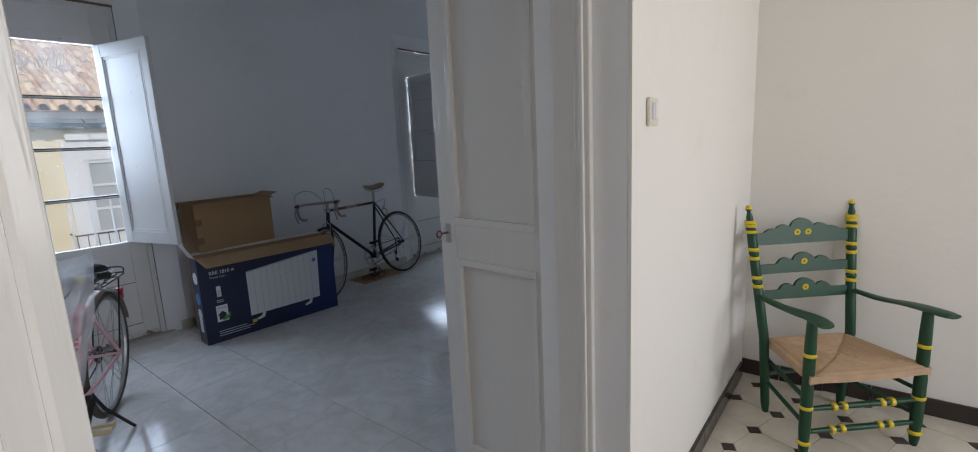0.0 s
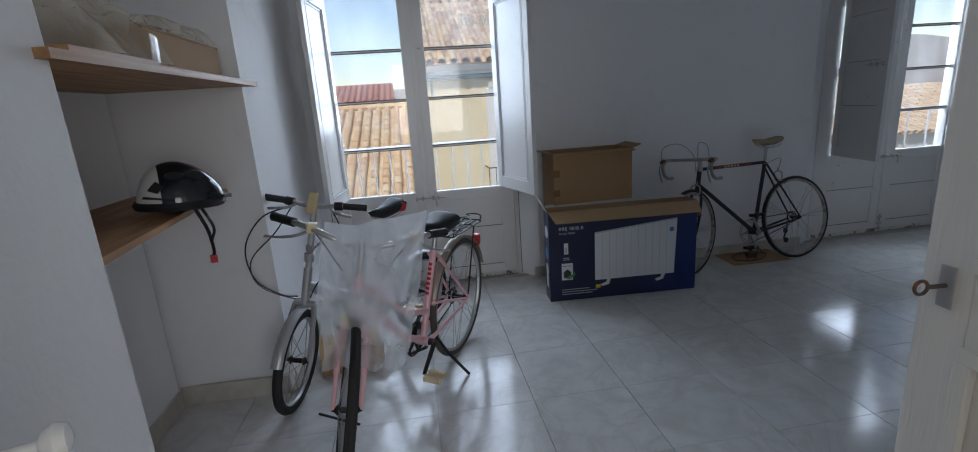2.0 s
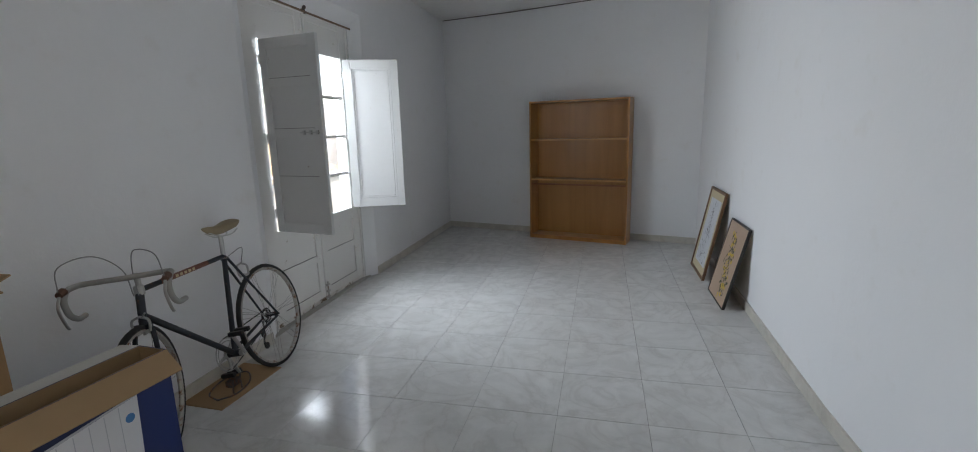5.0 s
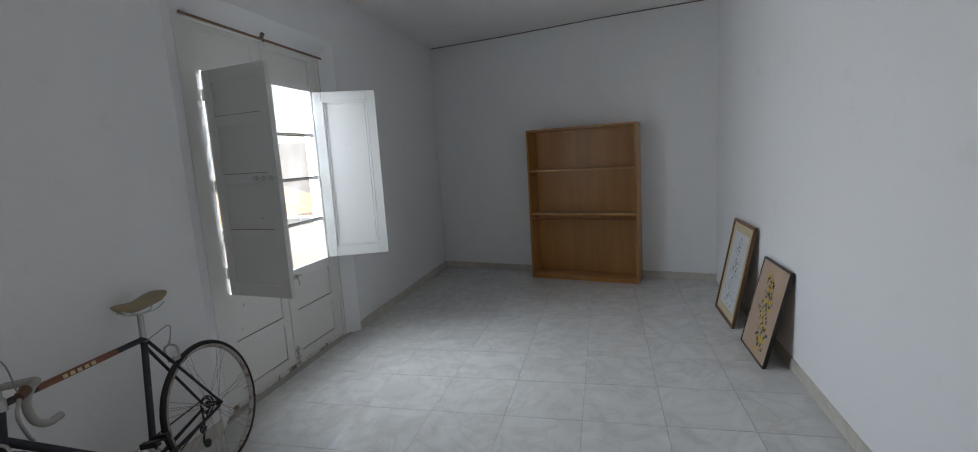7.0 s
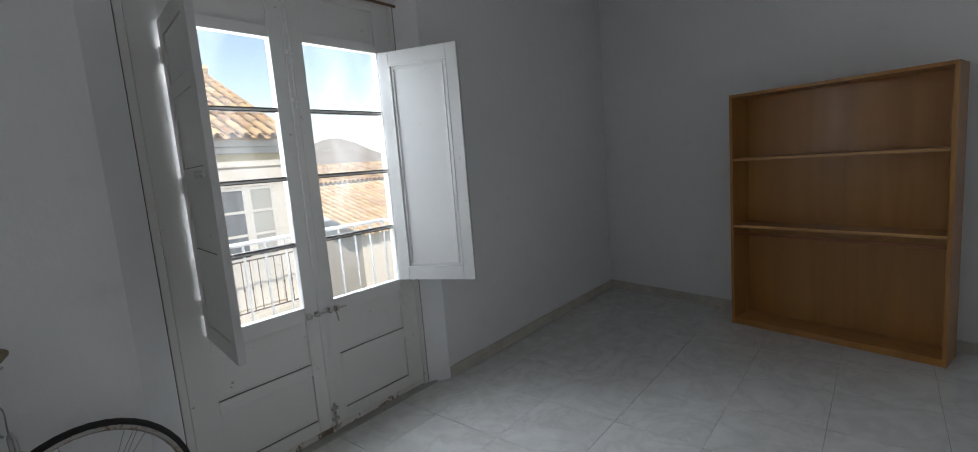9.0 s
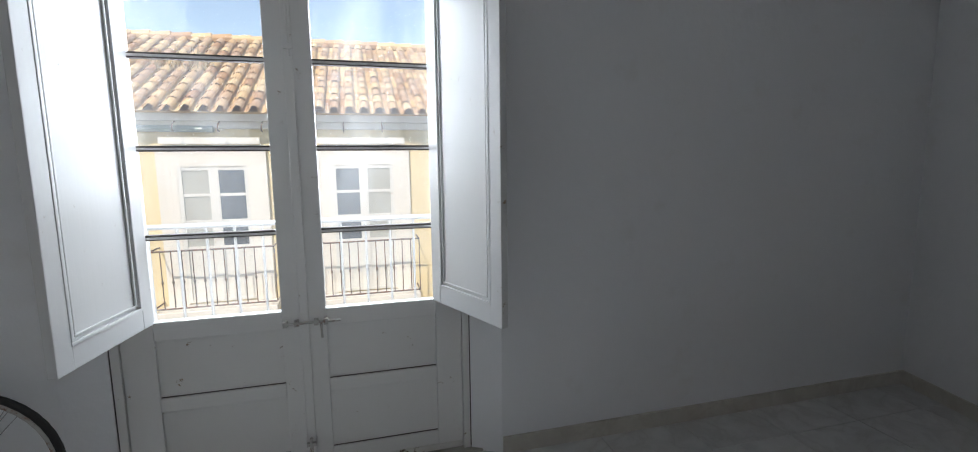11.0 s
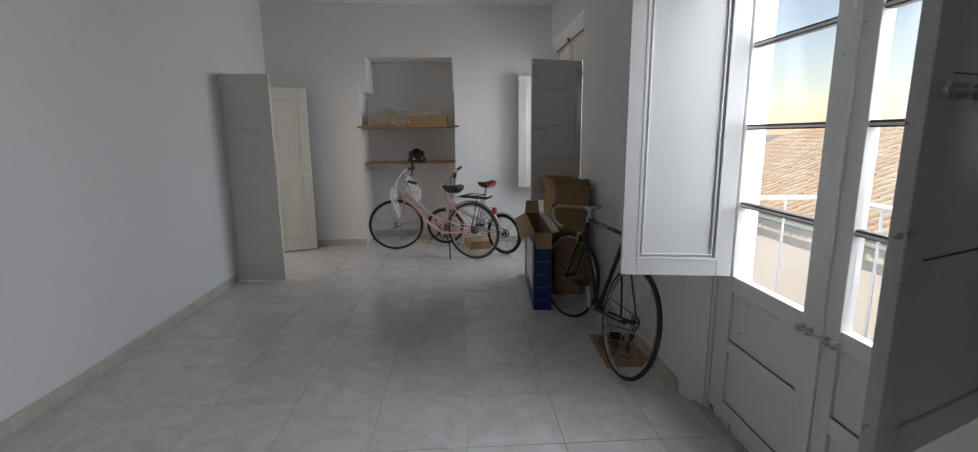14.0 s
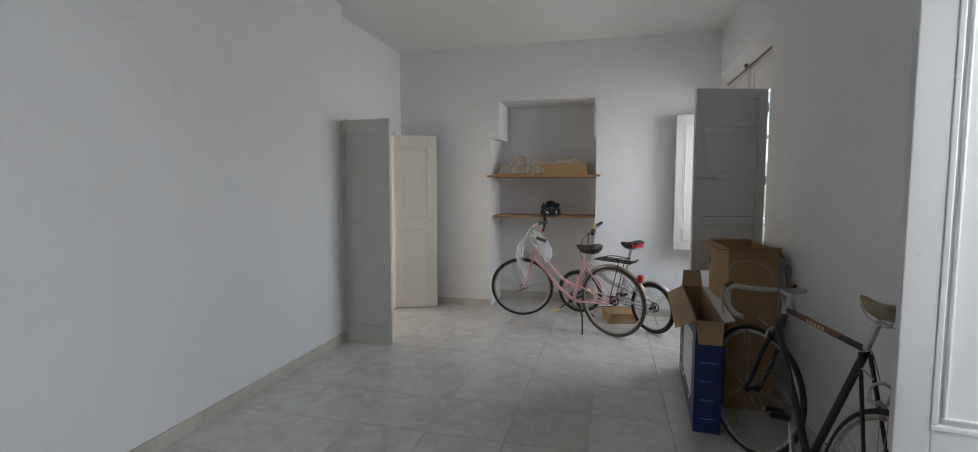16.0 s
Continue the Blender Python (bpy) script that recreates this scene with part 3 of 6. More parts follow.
def curtain_rod(c):
    """A thin brown rod along the head of a window, on one middle bracket."""
    r = thing("curtain_rod", "thin brown rod along the head of the window", "curtain rod", None, "curtain rods")
    bm = bmesh.new()
    tube(bm, [(c - 0.70, 5.405, 2.463), (c, 5.402, 2.456), (c + 0.72, 5.398, 2.45)], 0.009, 8)
    part("rod", bm, M_RODWOOD, r, "", True)
    bm = bmesh.new()
    tube(bm, [(c, 5.44, 2.475), (c, 5.40, 2.475), (c, 5.40, 2.44)], 0.008, 6)
    lathe(bm, [(0.006, 0), (0.015, 0.008), (0.015, 0.02), (0.005, 0.03)], 10, pose(c, 5.40, 2.475))
    part("bracket", bm, M_IRON, r, "", True)


M_RODWOOD = plain("brown_rod", (0.20, 0.12, 0.07), 0.5)
curtain_rod(C1)
curtain_rod(C2)

# ---- the street outside ----
M_YELLOW = plaster("yellow_street_plaster", (0.72, 0.60, 0.36), (0.62, 0.52, 0.36), 0.12)
M_TRIM = plaster("pale_street_trim", (0.72, 0.68, 0.60), (0.5, 0.46, 0.4), 0.14)
M_WHITEOUT = plaster("white_street_plaster", (0.74, 0.70, 0.62), (0.55, 0.5, 0.42), 0.14)
M_ROOF = roof_tile("old_clay_tile", [(0.36, 0.20, 0.11), (0.58, 0.38, 0.19), (0.66, 0.50, 0.28), (0.42, 0.27, 0.17), (0.60, 0.43, 0.26)])
# lighter set of M_ROOF's tones, with sunlit brightness put into the colour
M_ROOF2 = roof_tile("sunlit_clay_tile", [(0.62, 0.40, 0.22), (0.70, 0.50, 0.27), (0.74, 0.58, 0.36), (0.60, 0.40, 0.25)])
M_REDROOF = roof_tile("red_clay_tile", [(0.42, 0.13, 0.08), (0.50, 0.18, 0.11), (0.45, 0.20, 0.13)])
M_FARWOOD = paint("grey_white_window_paint", (0.66, 0.65, 0.60), 0.5, 0.06)
M_DARKGLASS = plain("dark_far_glass", (0.10, 0.12, 0.14), 0.1, vary=0.3, scale=2)
M_CURTAIN = plain("pale_board", (0.45, 0.45, 0.40), 0.8, vary=0.3, scale=3)
M_ASPHALT = plain("asphalt", (0.055, 0.054, 0.052), 0.9, world=True, scale=3, bump=0.5)
# hill brown lightened: the haze of distance is mixed into the colour
M_HILL = plain("dry_hillside", (0.40, 0.34, 0.27), 0.95, vary=0.6, scale=0.05, world=True)
M_GUTTER = plain("grey_green_zinc", (0.30, 0.36, 0.33), 0.5, 0.3, world=True)
STREET = -3.9

bm = bmesh.new()
box(bm, -400, 400, YOUT, 900, STREET - 0.3, STREET)
struct("street", bm, M_ASPHALT, "narrow asphalt street below the balconies", "road")


def tiled_roof(name, mat, parent, x0, x1, y0, z0, y1, z1, pitch=0.22, course=0.32, hip=0.0, seed=1):
    """Rows of half-round tiles from the eave (y0, z0) to the ridge (y1, z1); hip: how far the west edge runs in towards the ridge."""
    rnd = random.Random(seed)
    verts, faces = [], []
    up = Vector((0, y1 - y0, z1 - z0))
    run = up.length
    u = up.normalized()
    n = Vector((0, -u.z, u.y))
    cols, rows = int((x1 - x0) / pitch), int(run / course)
    seg = 5
    for i in range(cols):
        x = x0 + (i + 0.5) * pitch
        for j in range(rows):
            if x < x0 + hip * j / rows:
                continue
            s = j * course + rnd.uniform(-0.015, 0.015)
            lean = rnd.uniform(-0.012, 0.012)
            lift = rnd.uniform(0, 0.012)
            for cover in (0, 1):
                r0, r1, xo = (pitch * 0.36, pitch * 0.30, 0.0) if cover else (pitch * 0.30, pitch * 0.36, pitch / 2)
                base = len(verts)
                for e, (ss, r) in enumerate(((s - 0.03, r0), (s + course + 0.02, r1))):
                    for k in range(seg + 1):
                        a = math.pi * k / seg
                        dx, h = r * math.cos(a), r * 0.75 * math.sin(a)
                        h = h + 0.03 + lift + (0.012 if e == 0 else 0) if cover else -h + 0.045 + lift
                        p = Vector((x + xo + dx + lean * (1 - e), y0, z0)) + u * ss + n * h
                        verts.append(p)
                for k in range(seg):
                    faces.append((base + k, base + k + 1, base + seg + 2 + k, base + seg + 1 + k))
    me = bpy.data.meshes.new(name)
    me.from_pydata(verts, [], faces)
    me.materials.append(mat)
    for p in me.polygons:
        p.use_smooth = True
    ob = new(name, me)
    ob.parent = parent
    return tagged(ob, "", "", "", "stuff")


def street_window(parent, x0, x1, z0, z1, y):
    """A far window with two leaves of three panes, in a pale surround."""
    w = part("window", bar(x0, x1, y - 0.03, y + 0.01, z0, z1), M_FARWOOD, parent)
    bm = bmesh.new()
    box(bm, x0 - 0.27, x0, y - 0.06, y, z0 - 0.1, z1 + 0.32), box(bm, x1, x1 + 0.27, y - 0.06, y, z0 - 0.1, z1 + 0.32)
    box(bm, x0, x1, y - 0.06, y, z1, z1 + 0.32), box(bm, x0 - 0.2, x1 + 0.2, y - 0.09, y - 0.06, z1 + 0.34, z1 + 0.44)
    part("surround", bm, M_TRIM, w)
    xm = (x0 + x1) / 2
    bm = bmesh.new()
    for a, b in ((x0, x0 + 0.06), (xm - 0.07, xm + 0.07), (x1 - 0.06, x1)):
        box(bm, a, b, y - 0.055, y - 0.03, z0, z1)
    for z in (z0, z0 + 0.85, z0 + 1.26, z0 + 1.67, z1 - 0.06):
        box(bm, x0 + 0.06, xm - 0.07, y - 0.05, y - 0.03, z, z + 0.045), box(bm, xm + 0.07, x1 - 0.06, y - 0.05, y - 0.03, z, z + 0.045)
    part("sash", bm, M_FARWOOD, w)
    k = 0
    for a, b in ((x0 + 0.06, xm - 0.07), (xm + 0.07, x1 - 0.06)):
        for z, q in ((z0 + 0.895, z0 + 1.26), (z0 + 1.305, z0 + 1.67), (z0 + 1.715, z1 - 0.06)):
            part("pane", bar(a, b, y - 0.04, y - 0.032, z, q), M_CURTAIN if (k in (0, 1, 2)) == (x0 < 5) else M_DARKGLASS, w)
            k += 1
    return w


def street_balcony(parent, x0, x1, z, y):
    b = part("balcony", bar(x0, x1, y - 0.45, y, z - 0.12, z, 0.01), M_TRIM, parent)
    bm = bmesh.new()
    for h in (0.06, 0.93):
        tube(bm, [(x0, y, z + h), (x0, y - 0.42, z + h), (x1, y - 0.42, z + h), (x1, y, z + h)], 0.014, 5)
    part("hand_rail", bm, M_IRON, b)
    for i in range(13):
        x = x0 + (x1 - x0) * i / 12
        bm = bmesh.new()
        tube(bm, [(x, y - 0.42, z + 0.06), (x, y - 0.42, z + 0.42), (x, y - 0.42, z + 0.46), (x, y - 0.42, z + 0.50), (x, y - 0.42, z + 0.93)], [0.008, 0.008, 0.02, 0.008, 0.008], 5)
        part("baluster", bm, M_IRON, b)
    return b


yellow = thing("yellow_house", "yellow plastered town house with a clay tile roof and balconies", "house")
bm = bmesh.new()
box(bm, 2.15, 9.35, 11.7, 18.3, STREET, 2.10)
part("wall", bm, M_YELLOW, yellow)
bm = bmesh.new()
box(bm, 2.09, 9.41, 11.62, 11.70, 1.95, 2.06, 0.01)
box(bm, 2.03, 9.47, 11.54, 11.70, 2.06, 2.17, 0.01)
box(bm, 2.03, 2.15, 11.70, 18.3, 1.98, 2.17, 0.01)
part("cornice", bm, M_TRIM, yellow)
bm = bmesh.new()
prism(bm, [(2.0, 11.5), (9.5, 11.5), (9.5, 18.5), (2.0, 18.5)], 2.17, 2.20)
v = [bm.verts.new(p) for p in ((2.0, 11.5, 2.2), (9.5, 11.5, 2.2), (9.5, 18.5, 2.2), (2.0, 18.5, 2.2), (2.0, 15.0, 3.96), (9.5, 15.0, 3.96))]
for f in ((0, 1, 5, 4), (2, 3, 4, 5), (3, 0, 4), (1, 2, 5)):
    bm.faces.new([v[i] for i in f])
part("roof_body", bm, M_ROOF, yellow)
tiled_roof("roof_tiles", M_ROOF, yellow, 1.95, 9.5, 11.38, 2.19, 15.0, 3.98, 0.23, 0.33, 0.0, 3)
bm = bmesh.new()
for i in range(20):
    tube(bm, [(1.97 + i * 0.376, 15.0, 4.03), (2.37 + i * 0.376, 15.0, 4.05)], [0.085, 0.1], 8)
part("ridge", bm, M_ROOF, yellow)
bm = bmesh.new()
for i in range(12):
    a, b = Vector((1.98, 11.42, 2.25)), Vector((1.98, 15.0, 4.05))
    tube(bm, [a + (b - a) * (i / 12), a + (b - a) * ((i + 1.1) / 12)], [0.1, 0.085], 8)
part("verge", bm, M_ROOF, yellow)
bm = bmesh.new()
tube(bm, [(1.85, 11.55, 1.98), (2.02, 11.60, 1.96), (4.2, 11.60, 1.94)], 0.05, 8)
tube(bm, [(2.3, 11.62, 1.95), (2.3, 11.62, 1.55)], 0.02, 6)
part("gutter", bm, M_GUTTER, yellow, "green-grey gutter pipe", True)
for x in (3.7, 4.3, 4.9, 6.1, 6.7):
    bm = bmesh.new()
    tube(bm, bend([(x, 11.55, 2.05), (x, 11.45, 2.0), (x, 11.42, 1.92), (x, 11.5, 1.9)], 3), 0.012, 5)
    part("gutter_bracket", bm, M_IRON, yellow)
for x0, x1 in ((3.64, 4.63), (5.88, 6.87), (8.0, 8.98)):
    street_window(yellow, x0, x1, -0.75, 1.38, 11.7)
    street_balcony(yellow, x0 - 0.35, x1 + 0.35, -0.78, 11.7)
bm = bmesh.new()
rnd = random.Random(5)
for i in range(60):
    p = Vector((3.5 + rnd.uniform(-0.45, 0.45), 13.0 + rnd.uniform(-0.3, 0.3), 3.03))
    tube(bm, [p, p + Vector((rnd.uniform(-0.12, 0.12), rnd.uniform(-0.1, 0.1), rnd.uniform(0.15, 0.35)))], 0.006, 3)
part("roof_weed", bm, plain("dry_weed", (0.32, 0.26, 0.16), 0.9), yellow, "dry weeds between the tiles")

low = thing("low_house", "low white house with a sunlit clay tile roof", "house")
bm = bmesh.new()
box(bm, -9.0, 2.14, 11.35, 20.0, STREET, -0.32)
part("wall", bm, M_WHITEOUT, low)
bm = bmesh.new()
v = [bm.verts.new(p) for p in ((-9.2, 11.2, -0.30), (2.14, 11.2, -0.30), (2.14, 16.2, 1.45), (-9.2, 16.2, 1.45), (-9.2, 21.0, -0.3), (2.14, 21.0, -0.3))]
for f in ((0, 1, 2, 3), (3, 2, 5, 4), (0, 3, 4), (1, 5, 2), (0, 4, 5, 1)):
    bm.faces.new([v[i] for i in f])
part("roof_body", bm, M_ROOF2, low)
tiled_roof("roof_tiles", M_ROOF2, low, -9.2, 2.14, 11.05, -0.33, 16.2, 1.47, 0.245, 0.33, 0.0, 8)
bm = bmesh.new()
for i in range(30):
    tube(bm, [(-9.1 + i * 0.375, 16.2, 1.50), (-8.7 + i * 0.375, 16.2, 1.52)], [0.085, 0.1], 8)
part("ridge", bm, M_ROOF2, low)
bm = bmesh.new()
tube(bm, [(-9, 11.0, -0.42), (2.1, 11.0, -0.44)], 0.06, 8)
part("gutter", bm, M_GUTTER, low, "", True)
for x in (1.2, 1.65):
    bm = bmesh.new()
    lathe(bm, [(0.09, 0), (0.10, 0.04), (0.07, 0.06), (0.03, 0.14)], 14, pose(x, 11.36, -0.95, 90))
    part("bell_housing", bm, M_IRON if x > 1.4 else M_FARWOOD, low, "", True)

red = thing("red_roofed_house", "far house with a plain red tile roof", "house")
bm = bmesh.new()
box(bm, -14.0, 0.9, 23.5, 32, STREET, 1.2)
part("wall", bm, M_WHITEOUT, red)
bm = bmesh.new()
v = [bm.verts.new(p) for p in ((-14.3, 22.9, 1.15), (1.1, 22.9, 1.15), (1.1, 27.5, 2.72), (-14.3, 27.5, 2.72), (-14.3, 32, 1.15), (1.1, 32, 1.15))]
for f in ((0, 1, 2, 3), (3, 2, 5, 4), (0, 3, 4), (1, 5, 2), (0, 4, 5, 1)):
    bm.faces.new([v[i] for i in f])
part("roof_body", bm, M_REDROOF, red)
tiled_roof("roof_tiles", M_REDROOF, red, -14.3, 1.1, 22.8, 1.15, 27.5, 2.74, 0.27, 0.42, 0.0, 9)
bm = bmesh.new()
box(bm, -9.9, -8.7, 25.4, 26.6, 0.8, 2.55, 0.01)
v = [bm.verts.new(p) for p in ((-10.1, 25.2, 2.55), (-8.5, 25.2, 2.55), (-8.5, 26.8, 2.55), (-10.1, 26.8, 2.55), (-9.3, 26.0, 3.05))]
for f in ((0, 1, 4), (1, 2, 4), (2, 3, 4), (3, 0, 4)):
    bm.faces.new([v[i] for i in f])
part("chimney", bm, M_WHITEOUT, red, "pale chimney with a pyramid cap")

far = thing("far_house", "distant house with an ochre tile roof", "house")
bm = bmesh.new()
box(bm, 13.5, 24.0, 15.5, 24.0, STREET, -0.4)
part("wall", bm, M_WHITEOUT, far)
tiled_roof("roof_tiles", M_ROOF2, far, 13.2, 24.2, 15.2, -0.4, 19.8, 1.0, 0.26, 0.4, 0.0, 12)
far2 = thing("grey_walled_house", "distant low house with a weathered grey wall", "house")
bm = bmesh.new()
box(bm, 10.8, 30.0, 27.0, 40.0, STREET, 1.0)
part("wall", bm, plaster("weathered_grey_plaster", (0.42, 0.40, 0.37), (0.25, 0.22, 0.2), 0.3), far2)
tiled_roof("roof_tiles", M_ROOF, far2, 10.5, 30.2, 26.8, 1.0, 33.0, 2.2, 0.3, 0.5, 0.0, 15)


def hills():
    rnd = random.Random(7)
    bm = bmesh.new()
    rows = []
    for j, (d, amp) in enumerate(((60, 0.0), (85, 0.55), (120, 1.0), (170, 1.0), (260, 0.9))):
        row = []
        for i in range(90):
            a = radians(-75 + 150 * i / 89)
            h = 3.0 + 7.5 * noise.noise(Vector((a * 2.2, j * 0.35, 0.4))) + 2.5 * noise.noise(Vector((a * 9, j, 3)))
            h += 6.0 * math.exp(-((a - 0.58) / 0.09) ** 2)
            row.append(bm.verts.new((5 + d * math.sin(a), 5 + d * math.cos(a), (STREET if amp == 0 else -1 + amp * max(h, 0.5) * d / 120))))
        rows.append(row)
    for a, b in zip(rows, rows[1:]):
        for i in range(89):
            bm.faces.new((a[i], a[i + 1], b[i + 1], b[i]))
    return bm


tagged(part("hillside_backdrop", hills(), M_HILL, None, "", True), "dry brown hillside beyond the town, haze put into its colour", "hill", "", "structure")


def balcony(c, top):
    """Our own balcony: slab, rails and square bars."""
    b = thing("balcony_railing", "light grey painted iron balcony railing", "railing", None, "balcony railings")
    x0, x1, yb = c - 1.15, c + 1.15, 6.28
    part("slab", bar(x0 - 0.05, x1 + 0.05, YOUT, yb + 0.06, -0.16, -0.03, 0.01), M_TRIM, b)
    bm = bmesh.new()
    for z, r in ((top, 0.016), (0.06, 0.012)):
        tube(bm, [(x0, YOUT, z), (x0, yb, z), (x1, yb, z), (x1, YOUT, z)], r, 6)
    part("hand_rail", bm, M_RAIL, b, "", True)
    k = 17
    for i in range(k):
        x = x0 + (x1 - x0) * i / (k - 1)
        bm = bmesh.new()
        tube(bm, [(x, yb, -0.03), (x, yb, top)], 0.008, 6)
        part("bar", bm, M_RAIL, b, "", True)
    for i in range(1, 3):
        for x in (x0, x1):
            bm = bmesh.new()
            y = YOUT + (yb - YOUT) * i / 3
            tube(bm, [(x, y, -0.03), (x, y, top)], 0.008, 6)
            part("bar", bm, M_RAIL, b, "", True)
    return b


balcony(C1, 1.065)
balcony(C2, 1.06)

# ---- bicycles ----
M_TYRE = plain("old_black_tyre", (0.022, 0.021, 0.020), 0.8, vary=0.3, scale=40, bump=0.4)
M_TYRE_TAN = plain("cracked_grey_brown_tyre", (0.10, 0.085, 0.07), 0.85, vary=0.3, scale=40, bump=0.4)
M_ALLOY = plain("dull_alloy", (0.50, 0.50, 0.49), 0.38, 0.85, scale=30)
M_SPOKE = plain("spoke_steel", (0.42, 0.41, 0.40), 0.45, 0.8)
M_RUSTRIM = rusty("rusty_rim", (0.42, 0.40, 0.37), 0.55, 0.4, 0.6)
M_PINK = rusty("pink_enamel", (0.72, 0.42, 0.44), 0.12, 0.3)
M_SILVER = rusty("silver_enamel", (0.42, 0.42, 0.43), 0.1, 0.35, 0.4)
M_NAVY = rusty("dark_blue_black_enamel", (0.012, 0.016, 0.024), 0.3, 0.5)
M_BLACK = plain("black_vinyl", (0.012, 0.012, 0.013), 0.58, bump=0.25)
M_BLACKMETAL = rusty("black_metal", (0.02, 0.02, 0.02), 0.3, 0.45, 0.3)
M_REDPLASTIC = plain("red_plastic", (0.50, 0.03, 0.03), 0.3)
M_ORANGE = plain("orange_reflector", (0.80, 0.22, 0.03), 0.2)
M_YELLOWP = plain("yellow_reflector", (0.80, 0.45, 0.05), 0.25)
M_LEATHER = plain("faded_tan_leather", (0.33, 0.26, 0.16), 0.6, vary=0.3, bump=0.3)
M_CABLE = plain("grey_cable", (0.30, 0.30, 0.30), 0.5)
M_BLKCABLE = plain("black_cable", (0.012, 0.012, 0.012), 0.4)
M_LENS = plain("lamp_glass", (0.46, 0.46, 0.42), 0.1)
M_CREAM = plain("cream_plastic", (0.70, 0.58, 0.34), 0.4)


def rod(pts, r, seg=8, flat=1.0):
    bm = bmesh.new()
    tube(bm, pts, r, seg, flat=flat)
    return bm


spoke_meshes = {}


def wheel(parent, c, r, width, tyre, rim, place=None, spokes=28):
    """A wheel in the plane of x and z, with hub, rim, tyre and single spokes."""
    c = Vector(c)
    bm = bmesh.new()
    lathe(bm, [(0.006, -0.055), (0.009, -0.045), (0.02, -0.034), (0.02, -0.03), (0.012, -0.026), (0.012, 0.026), (0.02, 0.03), (0.02, 0.034), (0.009, 0.045), (0.006, 0.055)], 14, pose(0, 0, 0, 90))
    w = part("wheel", bm, M_BLACKMETAL, parent, "", True)
    w.matrix_basis = place if place else Matrix.Translation(c)
    bm = bmesh.new()
    tube(bm, ring_pts((0, 0, 0), (1, 0, 0), (0, 0, 1), r - width / 2, 44), width / 2, 8, True)
    part("tyre", bm, tyre, w, "", True)
    bm = bmesh.new()
    prof = ((-0.011, -0.002), (-0.011, -0.014), (0, -0.02), (0.011, -0.014), (0.011, -0.002))
    rr = r - width * 0.75
    rings = [[bm.verts.new(((rr + d) * math.cos(k * math.tau / 44), y, (rr + d) * math.sin(k * math.tau / 44))) for y, d in prof] for k in range(44)]
    for k in range(44):
        a, b = rings[k], rings[(k + 1) % 44]
        for i in range(5):
            bm.faces.new((a[i], a[(i + 1) % 5], b[(i + 1) % 5], b[i]))
    part("rim", bm, rim, w, "", True)
    for side in (-1, 1):
        key = (round(r, 3), side, width)
        if key not in spoke_meshes:
            bm = bmesh.new()
            tube(bm, [(0.004, 0.031 * side, 0.019), (rr * 0.28, 0.0, (rr - 0.014) * 0.96)], 0.0014, 4)
            spoke_meshes[key] = mesh_of("spoke", bm, M_SPOKE)
        for i in range(spokes // 2):
            s = new("spoke", spoke_meshes[key])
            s.parent = w
            a = 360 * i / (spokes // 2) + (6 if side > 0 else 0)
            s.matrix_basis = pose(0, 0, 0, 0, a, 0) @ (Matrix.Diagonal((-1, 1, 1, 1)) if i % 2 else Matrix())
    return w


def saddle(parent, at, mat, length=0.27, width=0.15, tilt=0, height=0.06):
    """A shaped saddle: broad behind, long nose."""
    bm = bmesh.new()
    rows = []
    for i in range(19):
        u = i / 18
        w = width / 2 * (0.22 + 0.78 * max(0.0, 1 - u * 1.25) ** 0.8) if u < 0.8 else width / 2 * (0.22 - 0.10 * (u - 0.8) / 0.2)
        w *= math.sqrt(min(1, (u + 0.03) * 9)) * math.sqrt(min(1, (1.02 - u) * 12))
        top = 0.012 * math.cos(u * 5.0) + 0.012
        deep = 1.0 - 0.45 * u ** 2
        deep *= math.sqrt(min(1, (u + 0.02) * 7)) * math.sqrt(min(1, (1.01 - u) * 6))
        rows.append([bm.verts.new((-length * 0.4 + u * length, w * math.cos(a), top + height * deep * (0.42 if math.sin(a) > 0 else 0.75) * math.sin(a))) for a in [math.tau * k / 14 for k in range(14)]])
    for a, b in zip(rows, rows[1:]):
        for k in range(14):
            bm.faces.new((a[k], a[(k + 1) % 14], b[(k + 1) % 14], b[k]))
    bm.faces.new(rows[0][::-1]), bm.faces.new(rows[-1])
    s = part("saddle", bm, mat, parent, "", True)
    s.matrix_basis = Matrix.Translation(at) @ pose(0, 0, 0, 0, tilt, 0)
    bm = bmesh.new()
    for y in (-0.02, 0.02):
        tube(bm, bend([(-0.09, y * 1.8, -0.02), (-0.05, y, -0.045), (0.05, y, -0.045), (0.13, y * 0.6, -0.015)], 4), 0.0035, 6)
    part("saddle_rail", bm, M_STEEL, s, "", True)
    return s


